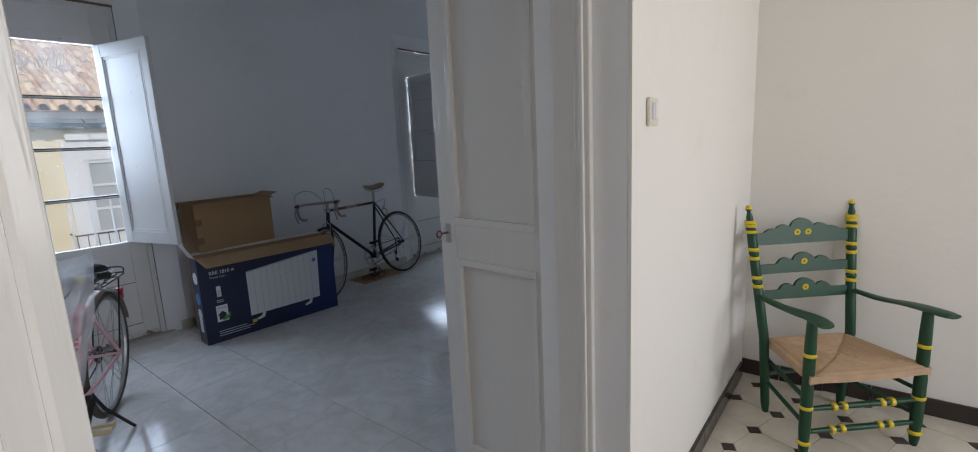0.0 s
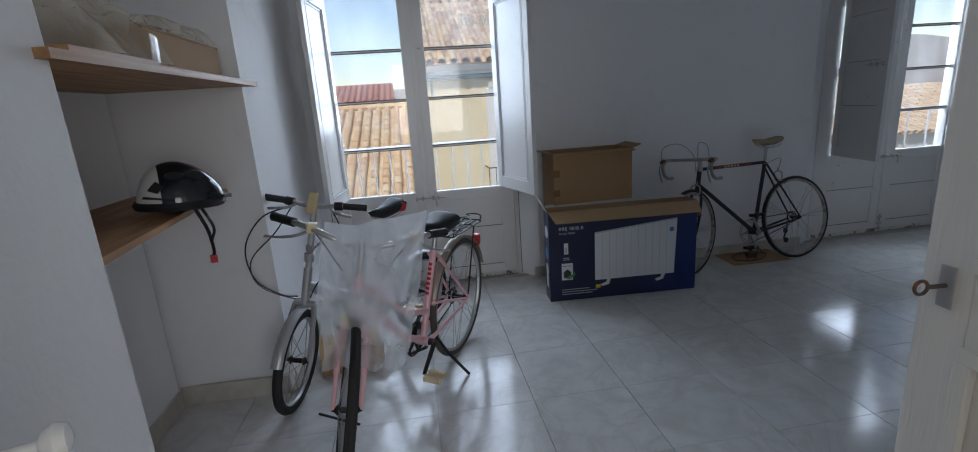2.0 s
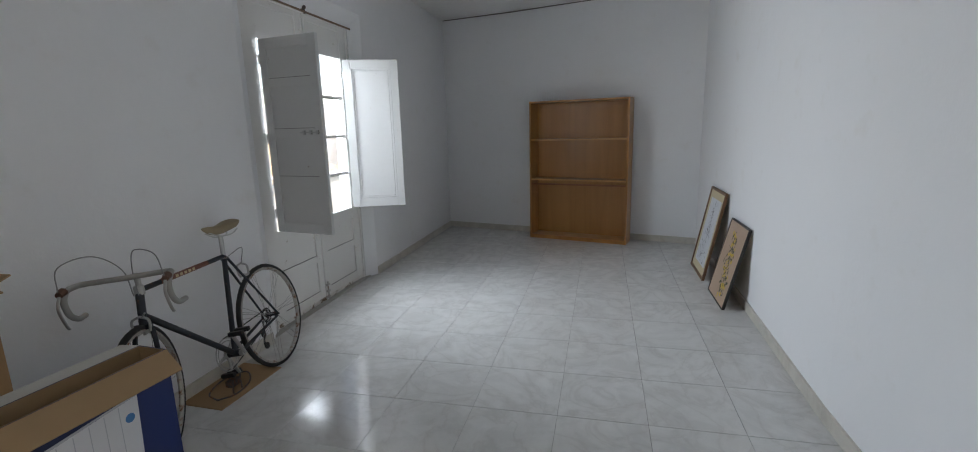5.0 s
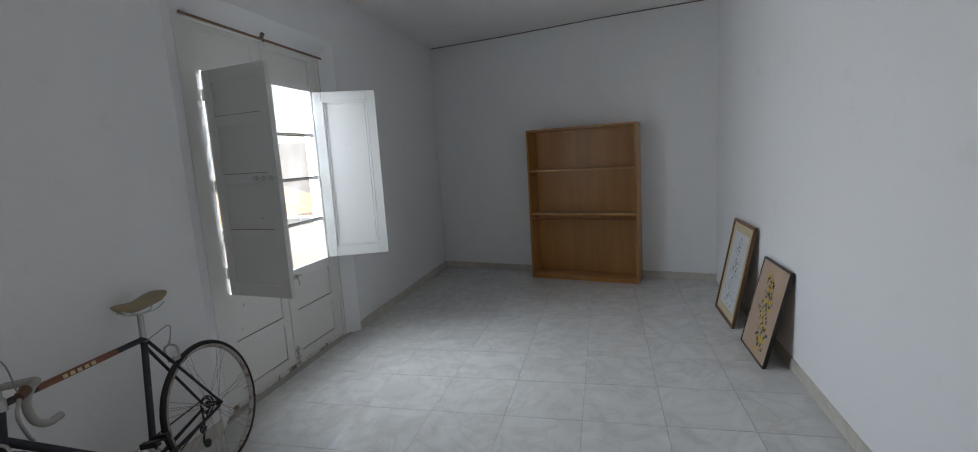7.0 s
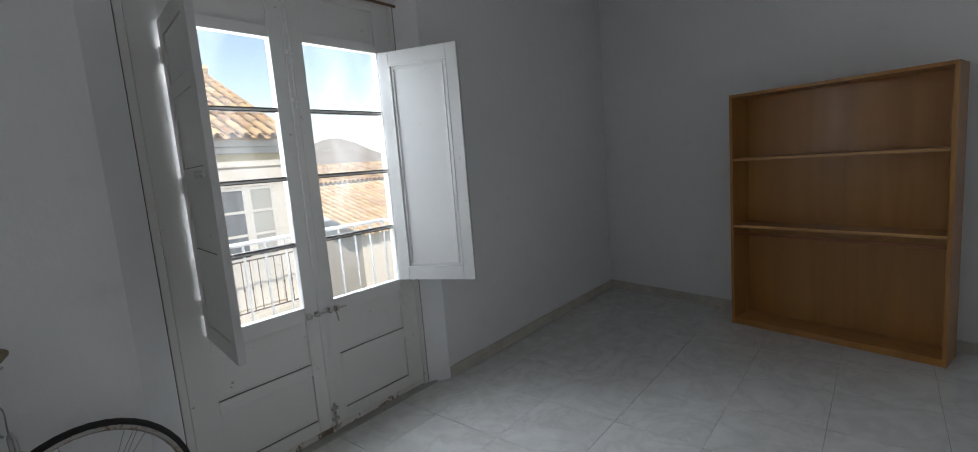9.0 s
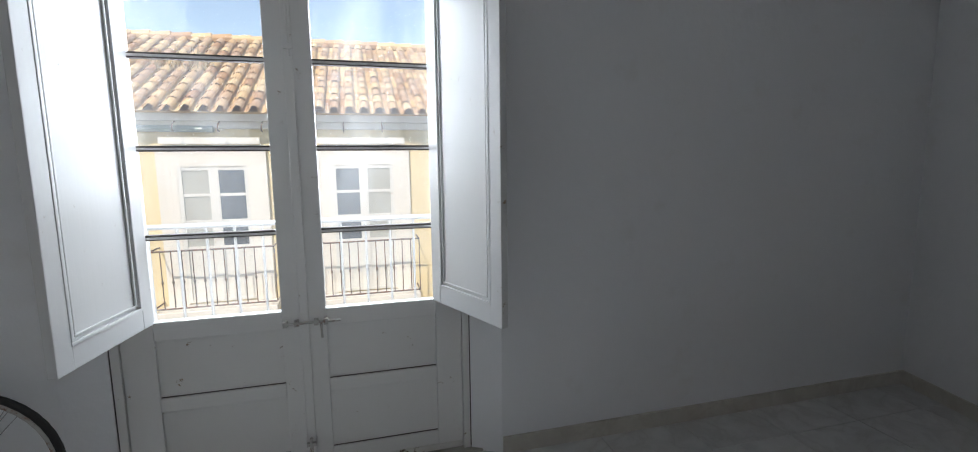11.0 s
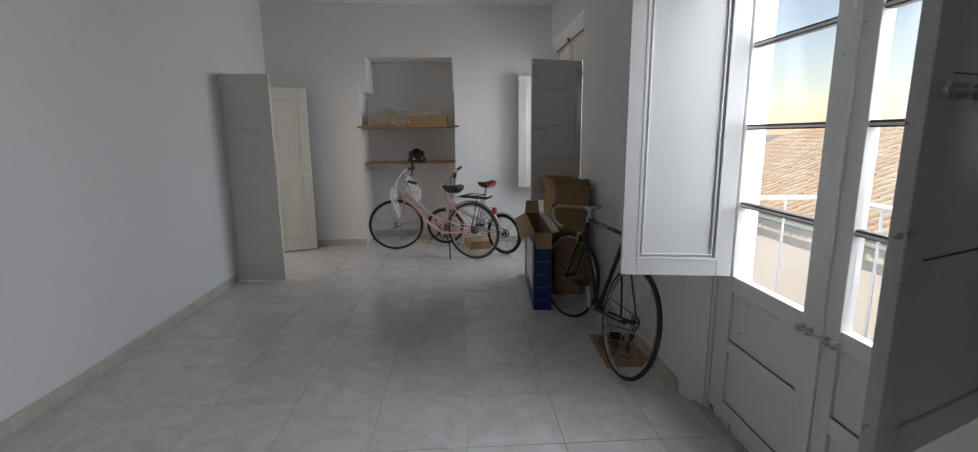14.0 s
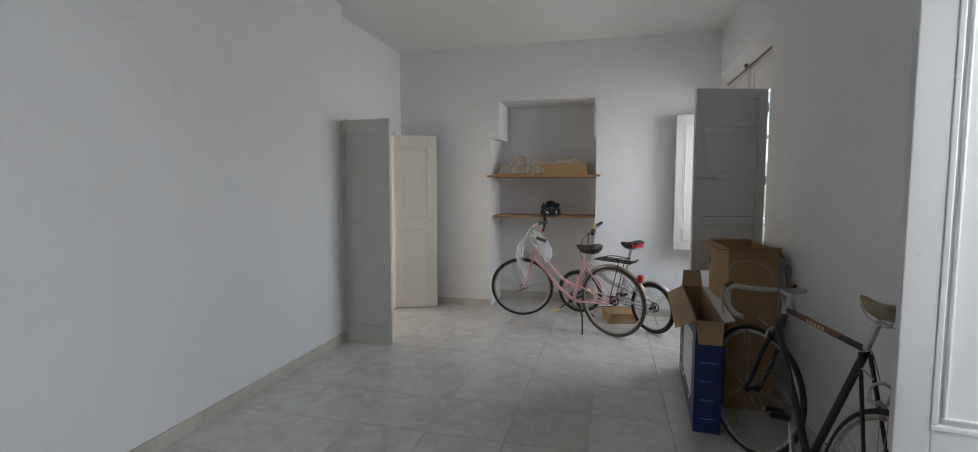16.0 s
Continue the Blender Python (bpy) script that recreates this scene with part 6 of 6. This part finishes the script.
for z, name in ((1.338, "shelf"), (0.815, "shelf")):
    sh = part(name, bar(0.023, bwid - 0.023, 0.012, bdep - 0.009, z - 0.018, z, 0.0015), M_OAK, bc)
    # thin strip that carries the edge's painted highlight
    part("lipping", bar(0.023, bwid - 0.023, 0.0085, 0.0119, z - 0.019, z + 0.001, 0.001), M_EDGE_GLINT, sh, "pale front edge with its highlight put into the colour")
part("edge_rail", bar(0.023, bwid - 0.023, 0.006, 0.018, 0.735, 0.757, 0.002), M_EDGE, bc, "red-brown rail under the shelf")

# ---- pictures leaning on the wall ----
M_FRAMEW = wood("brown_frame_moulding", (0.22, 0.11, 0.05), (0.12, 0.055, 0.025), "z", 0.4)
M_MAT = plain("cream_mount", (0.66, 0.57, 0.38), 0.7, vary=0.08)
M_PAPER = plain("bluish_white_print", (0.68, 0.70, 0.74), 0.3, vary=0.06)
M_INK = plain("grey_black_ink", (0.06, 0.06, 0.07), 0.6)
M_ROSE = plain("rosy_beige_canvas", (0.50, 0.36, 0.27), 0.7, vary=0.2, scale=6)
M_LEAF = plain("dark_olive_paint", (0.05, 0.06, 0.025), 0.6)
M_PETAL = plain("ochre_yellow_paint", (0.60, 0.42, 0.05), 0.6)
M_BLACKFRAME = plain("black_frame", (0.02, 0.018, 0.016), 0.4)


def picture(x0, y0, w, h, lean, label, fw, frame_mat):
    """Local axes: x along the bottom, z up the picture, y towards the wall."""
    p = thing("framed_picture", label, "picture", pose(x0, y0, 0.0, lean, 0, 180), "pictures on the floor")
    bm = bmesh.new()
    for a in ((0, w, 0, fw), (0, w, h - fw, h), (0, fw, fw, h - fw), (w - fw, w, fw, h - fw)):
        box(bm, a[0], a[1], 0, 0.025, a[2], a[3], 0.003)
    part("frame", bm, frame_mat, p)
    part("backing", bar(fw, w - fw, 0.015, 0.022, fw, h - fw), M_CARD, p)
    return p


p1 = picture(7.715, 2.085, 0.62, 0.865, -11.0, "brown-framed print with a wide cream mount", 0.026, M_FRAMEW)
part("mount", bar(0.026, 0.594, 0.011, 0.015, 0.026, 0.839), M_MAT, p1)
part("print", bar(0.10, 0.52, 0.0095, 0.011, 0.10, 0.765), M_PAPER, p1)
rnd = random.Random(4)
bm = bmesh.new()
for cx, cz, sx, sz, k in ((0.30, 0.63, 0.03, 0.03, 14), (0.31, 0.50, 0.045, 0.07, 40), (0.30, 0.36, 0.05, 0.07, 26), (0.30, 0.20, 0.10, 0.04, 40), (0.33, 0.70, 0.02, 0.02, 8)):
    for i in range(k):
        x, z, r = rnd.gauss(cx, sx), rnd.gauss(cz, sz), rnd.uniform(0.003, 0.010)
        a = rnd.uniform(0, 3)
        if 0.12 < x < 0.50 and 0.12 < z < 0.75:
            slab(bm, [(x + r * q * math.cos(a + t), 0.0094, z + r * q * math.sin(a + t)) for t, q in ((0, 1), (1.3, 0.5), (2.6, 1.2), (3.9, 0.7), (5.1, 1.0))], (0, -0.0005, 0))
tagged(part("ink_marks", bm, M_INK, p1, "loose dark ink marks"), kind="stuff")

p2 = picture(6.856, 2.075, 0.535, 0.69, -13.5, "rosy canvas painted with dark leaves and yellow flowers", 0.012, M_BLACKFRAME)
part("canvas", bar(0.012, 0.523, 0.004, 0.015, 0.012, 0.678), M_ROSE, p2)


def blob(bm, x, z, r, a, thin, y=0.0039):
    pts = [(x + r * math.cos(t) * math.cos(a) - r * thin * math.sin(t) * math.sin(a), y, z + r * math.cos(t) * math.sin(a) + r * thin * math.sin(t) * math.cos(a)) for t in [math.tau * k / 9 for k in range(9)]]
    slab(bm, pts, (0, -0.0006, 0))


bl_, bp_ = bmesh.new(), bmesh.new()
spine = bend([(0.34, 0.08, 0), (0.36, 0.20, 0), (0.27, 0.33, 0), (0.31, 0.45, 0), (0.22, 0.58, 0)], 5)
for i, c in enumerate(spine):
    for k in range(4):
        blob(bl_, c.x + rnd.gauss(0, 0.045), c.y + rnd.gauss(0, 0.02), rnd.uniform(0.012, 0.026), rnd.uniform(0, 3), 0.4)
    if i % 2 == 0:
        for k in range(4):
            blob(bp_, c.x + rnd.gauss(0, 0.05), c.y + rnd.gauss(0, 0.025), rnd.uniform(0.010, 0.020), rnd.uniform(0, 3), 0.7, 0.0032)
for i in range(3):
    c = spine[5 + i * 5]
    slab(bl_, [(c.x, 0.0039, c.y), (c.x - 0.13, 0.0039, c.y + 0.02), (c.x - 0.13, 0.0039, c.y + 0.024), (c.x, 0.0039, c.y + 0.006)], (0, -0.0005, 0))
tagged(part("painted_leaves", bl_, M_LEAF, p2), kind="stuff")
tagged(part("painted_flowers", bp_, M_PETAL, p2), kind="stuff")


# ---- the green chair ----
M_GREEN = plain("dark_green_enamel", (0.006, 0.056, 0.021), 0.42, vary=0.2, bump=0.1)
M_YBAND = plain("yellow_enamel", (0.70, 0.52, 0.02), 0.3)
M_RUSH = plain("woven_rush", (0.58, 0.39, 0.235), 0.75, vary=0.45, scale=26, bump=0.5)


def green_chair():
    """x forward, z up; turned posts, scalloped slats, arms and a rush seat."""
    c = thing("painted_armchair", "green painted armchair with yellow bands and a woven rush seat", "chair", pose(3.93, 1.15, 0, 0, 0, -137.5) @ Matrix.Diagonal((1, 1, 0.955, 1)))
    fx, bx, fy, by = 0.17, -0.17, 0.253, 0.195
    top = bx - 0.055

    def bands(post, x, y, zs, r, lean=0.0):
        for z in zs:
            bm = bmesh.new()
            xx = x + lean * max(0, z - 0.40)
            lathe(bm, [(r, -0.009), (r + 0.004, -0.005), (r + 0.004, 0.005), (r, 0.009)], 16, pose(xx, y + (math.copysign(0.065 * z, y) if lean else 0), z))
            part("painted_band", bm, M_YBAND, post, "", True)

    for s in (1, -1):
        bm = bmesh.new()
        lathe(bm, [(0.013, 0.0), (0.020, 0.04), (0.020, 0.08), (0.023, 0.12), (0.023, 0.32), (0.021, 0.36), (0.023, 0.40), (0.022, 0.54), (0.019, 0.645)], 16, pose(fx, fy * s, 0))
        p = part("front_leg", bm, M_GREEN, c, "", True)
        bands(p, fx, fy * s, (0.065, 0.235, 0.48), 0.022)
        bm = bmesh.new()
        prof = [(0.0135, 0.0), (0.020, 0.05), (0.022, 0.40), (0.022, 0.66), (0.018, 0.675), (0.024, 0.69), (0.018, 0.705), (0.022, 0.72), (0.022, 0.80), (0.018, 0.815), (0.024, 0.83), (0.018, 0.845), (0.022, 0.86), (0.022, 0.925), (0.016, 0.935), (0.025, 0.95), (0.017, 0.965), (0.024, 0.98), (0.014, 0.995), (0.016, 1.01), (0.009, 1.04), (0.014, 1.052), (0.012, 1.066), (0.004, 1.072)]
        lean = -0.16
        rows = []
        for r, z in prof:
            xx = bx + lean * max(0, z - 0.40)
            rows.append([bm.verts.new((xx + r * math.cos(k * math.tau / 16), (by + 0.065 * z) * s + r * math.sin(k * math.tau / 16), z)) for k in range(16)])
        for a, b in zip(rows, rows[1:]):
            for k in range(16):
                bm.faces.new((a[k], a[(k + 1) % 16], b[(k + 1) % 16], b[k]))
        bm.faces.new(rows[0][::-1]), bm.faces.new(rows[-1])
        p = part("back_post", bm, M_GREEN, c, "", True)
        bands(p, bx, by * s, (0.668, 0.712, 0.808, 0.852, 0.942, 0.972, 0.988), 0.0215, lean)
        bm = bmesh.new()
        lathe(bm, [(0.006, 0), (0.0145, 0.008), (0.013, 0.02), (0.004, 0.027)], 12, pose(bx + lean * 0.65, (by + 0.068) * s, 1.046))
        part("finial", bm, M_YBAND, p, "yellow finial", True)
        bm = bmesh.new()
        path = bend([(bx - 0.03, (by + 0.042) * s, 0.618), (-0.05, (by + 0.045) * s, 0.622), (0.08, (fy + 0.0) * s, 0.640), (fx + 0.02, fy * s, 0.650), (fx + 0.095, (fy + 0.012) * s, 0.648)], 5)
        wd = [0.018 + 0.024 * min(1, i / 12) if i < 18 else 0.042 - 0.006 * (i - 18) for i in range(len(path))]
        rows = [[bm.verts.new((p.x, p.y + w * math.cos(a), p.z + 0.010 * math.sin(a))) for a in [math.tau * k / 10 for k in range(10)]] for p, w in zip(path, wd)]
        for a, b in zip(rows, rows[1:]):
            for k in range(10):
                bm.faces.new((a[k], a[(k + 1) % 10], b[(k + 1) % 10], b[k]))
        bm.faces.new(rows[0][::-1]), bm.faces.new(rows[-1])
        part("armrest", bm, M_GREEN, c, "shaped green armrest", True)
        for z in (0.15, 0.27):
            part("side_stretcher", rod([(fx, fy * s, z), (bx, by * s, z + 0.015)], 0.010, 8), M_GREEN, c, "", True)
    for z, turned in ((0.115, True), (0.225, True)):
        bm = bmesh.new()
        tube(bm, [(fx, -fy, z), (fx, -0.09, z), (fx, 0.09, z), (fx, fy, z)], [0.010, 0.014, 0.014, 0.010], 10)
        st = part("front_stretcher", bm, M_GREEN, c, "", True)
        for y in (-0.13, -0.085, 0.085, 0.13):
            bm = bmesh.new()
            lathe(bm, [(0.010, -0.014), (0.019, -0.008), (0.019, 0.008), (0.010, 0.014)], 14, pose(fx, y, z, 90))
            part("painted_bead", bm, M_YBAND, st, "", True)
    part("back_stretcher", rod([(bx, -by, 0.21), (bx, by, 0.21)], 0.010, 8), M_GREEN, c, "", True)
    for z0, h, flowers in ((0.87, 0.055, 2), (0.725, 0.045, 1), (0.595, 0.045, 1)):
        bm = bmesh.new()
        pts = []
        wv = by + 0.065 * z0 - 0.010
        for i in range(41):
            y = -wv + 2 * wv * i / 40
            u = abs(y) / wv
            e = 0.052 * math.sqrt(max(0, 1 - (u / 0.26) ** 2)) if u < 0.26 else 0.0
            e = max(e, (0.030 * math.sqrt(max(0, 1 - ((u - 0.40) / 0.17) ** 2))), (0.017 * math.sqrt(max(0, 1 - ((u - 0.64) / 0.14) ** 2))) if flowers == 2 else 0.0)
            if flowers == 2:
                e += 0.018 * (1 - u)
            pts.append((y, z0 + h + e))
        outline = [(wv, z0), (-wv, z0)] + pts
        xx = [bx - 0.16 * (z - 0.40) + 0.004 for y, z in outline]
        slab(bm, [(x, y, z) for x, (y, z) in zip(xx, outline)], (-0.014, 0, 0))
        sl = part("back_slat", bm, M_GREEN, c, "scalloped green slat")
        for k in range(flowers):
            y = 0.0 if flowers == 1 else (k - 0.5) * 0.055
            z = z0 + h + (0.008 if flowers == 1 else 0.0)
            x = bx - 0.16 * (z - 0.40) + 0.0055
            bm = bmesh.new()
            for q in range(8):
                a = math.tau * q / 8
                bmx = [(x, y + 0.011 * math.cos(a) + 0.007 * math.cos(a + t), z + 0.011 * math.sin(a) + 0.007 * math.sin(a + t)) for t in (0, 1.2, 2.6, 3.7, 5.1)]
                slab(bm, bmx, (0.0008, 0, 0))
            part("painted_flower", bm, M_YBAND, sl, "yellow painted flower")
    bm = bmesh.new()
    n = 80
    grid = []
    for i in range(n + 1):
        u = i / n
        row = []
        for j in range(n + 1):
            v = j / n
            half = (by + 0.005) + (fy - by + 0.008) * u
            y = -half + 2 * half * v
            x = bx - 0.015 + (fx - bx + 0.045) * u + 0.014 * math.sin(math.pi * v) * (1 if u > 0.5 else -0.3) * abs(2 * u - 1)
            d = max(abs(2 * u - 1), abs(2 * v - 1))
            z = 0.405 - 0.020 * (1 - d) - 0.012 * max(0, d - 0.86) / 0.14 + 0.0028 * math.sin((u if abs(2 * u - 1) > abs(2 * v - 1) else v) * 120) - 0.006 * math.exp(-((abs(2 * u - 1) - abs(2 * v - 1)) / 0.05) ** 2)
            row.append(bm.verts.new((x, y, z)))
        grid.append(row)
    for a, b in zip(grid, grid[1:]):
        for j in range(n):
            bm.faces.new((a[j], a[j + 1], b[j + 1], b[j]))
    rim = [grid[0][j] for j in range(n + 1)] + [grid[i][n] for i in range(1, n + 1)] + [grid[n][j] for j in range(n - 1, -1, -1)] + [grid[i][0] for i in range(n - 1, 0, -1)]
    low = [bm.verts.new(v.co + Vector((0, 0, -0.032))) for v in rim]
    for k in range(len(rim)):
        bm.faces.new((rim[k], rim[(k + 1) % len(rim)], low[(k + 1) % len(rim)], low[k]))
    bm.faces.new(low)
    part("seat", bm, M_RUSH, c, "woven straw-coloured rush seat", True)
    return c


green_chair()

sw = thing("light_switch", "cream plastic rocker light switch on the wall", "light switch", pose(2.78, 1.587, 1.45))
part("plate", bar(-0.034, 0.034, -0.011, 0, -0.040, 0.040, 0.004), plain("cream_switch_plastic", (0.72, 0.67, 0.56), 0.3, vary=0.05), sw)
for x in (-0.017, 0.001):
    part("rocker", bar(x, x + 0.016, -0.015, -0.011, -0.022, 0.024, 0.002), M_PRINTW, sw)

# ---- floors ----
bm = bmesh.new()
box(bm, 0.0, 10.2, YR, 5.5, -0.12, -0.0075)
floor = struct("floor", bm, M_GROUT, "pale marbled ceramic tile floor, polished", "floor")
bm = bmesh.new()
p = 0.4615
s, d = p / 2 - 0.0008, 0.0007
for z, q in ((-0.0074, s), (-d, s), (0.0, s - d)):
    for x, y in ((-q, -q), (q, -q), (q, q), (-q, q)):
        bm.verts.new((x, y, z))
bm.verts.ensure_lookup_table()
bm.faces.new([bm.verts[i] for i in (8, 9, 10, 11)])
for a in (0, 4):
    for k in range(4):
        bm.faces.new([bm.verts[i] for i in (a + k, a + (k + 1) % 4, a + 4 + (k + 1) % 4, a + 4 + k)])
tile_mesh = mesh_of("tile", bm, M_TILE)
rnd = random.Random(2)
for i in range(-4, 17):
    for j in range(-5, 3):
        t = new("tile", tile_mesh)
        t.parent = floor
        x, y = 2.285 + (i + 0.5) * 0.463, 4.17 + (j + 0.5) * p
        t.matrix_basis = pose(x, y, rnd.uniform(-0.0003, 0.0003), rnd.uniform(-0.04, 0.04), rnd.uniform(-0.04, 0.04), rnd.choice((0, 90, 180, 270)))

bm = bmesh.new()
box(bm, DW, DE, YR, 1.86, -0.0075, 0.001)
struct("door_threshold", bm, M_SCREED, "plain stone threshold between the rooms", "threshold")
bm = bmesh.new()
box(bm, -0.2, 4.6, -2.0, YR, -0.12, -0.006)
floor2 = struct("floor_chair_room", bm, plain("beige_grout", (0.42, 0.38, 0.31), 0.9, world=True), "cream octagon tiles with small dark insets", "floor")
M_OCT = marble_tile("cream_octagon_tile", (0.62, 0.57, 0.47), (0.5, 0.43, 0.33), 0.3)
M_DOT = plain("dark_brown_inset", (0.045, 0.030, 0.025), 0.3)
pt, cut = 0.2086, 0.037
h = pt / 2 - 0.0012
bm = bmesh.new()
prism(bm, [(-h, -h + cut), (-h + cut, -h), (h - cut, -h), (h, -h + cut), (h, h - cut), (h - cut, h), (-h + cut, h), (-h, h - cut)], -0.006, 0.0)
oct_mesh = mesh_of("tile", bm, M_OCT)
bm = bmesh.new()
prism(bm, [(-cut + 0.003, 0), (0, -cut + 0.003), (cut - 0.003, 0), (0, cut - 0.003)], -0.006, 0.0003)
dot_mesh = mesh_of("inset", bm, M_DOT)
turn = Matrix.Rotation(radians(-18.7), 4, "Z")
for i in range(-18, 9):
    for j in range(-20, 8):
        for me, o in ((oct_mesh, 0.5), (dot_mesh, 0.0)):
            p = turn @ Vector(((i + o) * pt, (j + o) * pt, 0)) + Vector((3.523, 1.489, 0))
            if 2.45 < p.x < 4.4 and 0.1 < p.y < 1.66:
                t = new(me.name, me)
                t.parent = floor2
                t.matrix_basis = Matrix.Translation(p) @ turn
M_SKIRT2 = plain("dark_brown_glazed_tile", (0.035, 0.025, 0.022), 0.2, world=True)
bm = bmesh.new()
for i in range(8):
    box(bm, DE + 0.01 + i * 0.2, DE + 0.208 + i * 0.2, YR - 0.026, YR - 0.012, 0, 0.085, 0.002)
for i in range(16):
    box(bm, 4.296, 4.31, YR - 0.2 * (i + 1) + 0.0015, YR - 0.2 * i - 0.0015, 0, 0.085, 0.002)
struct("baseboard_chair_room", bm, M_SKIRT2, "dark brown glazed skirting tiles", "skirting")
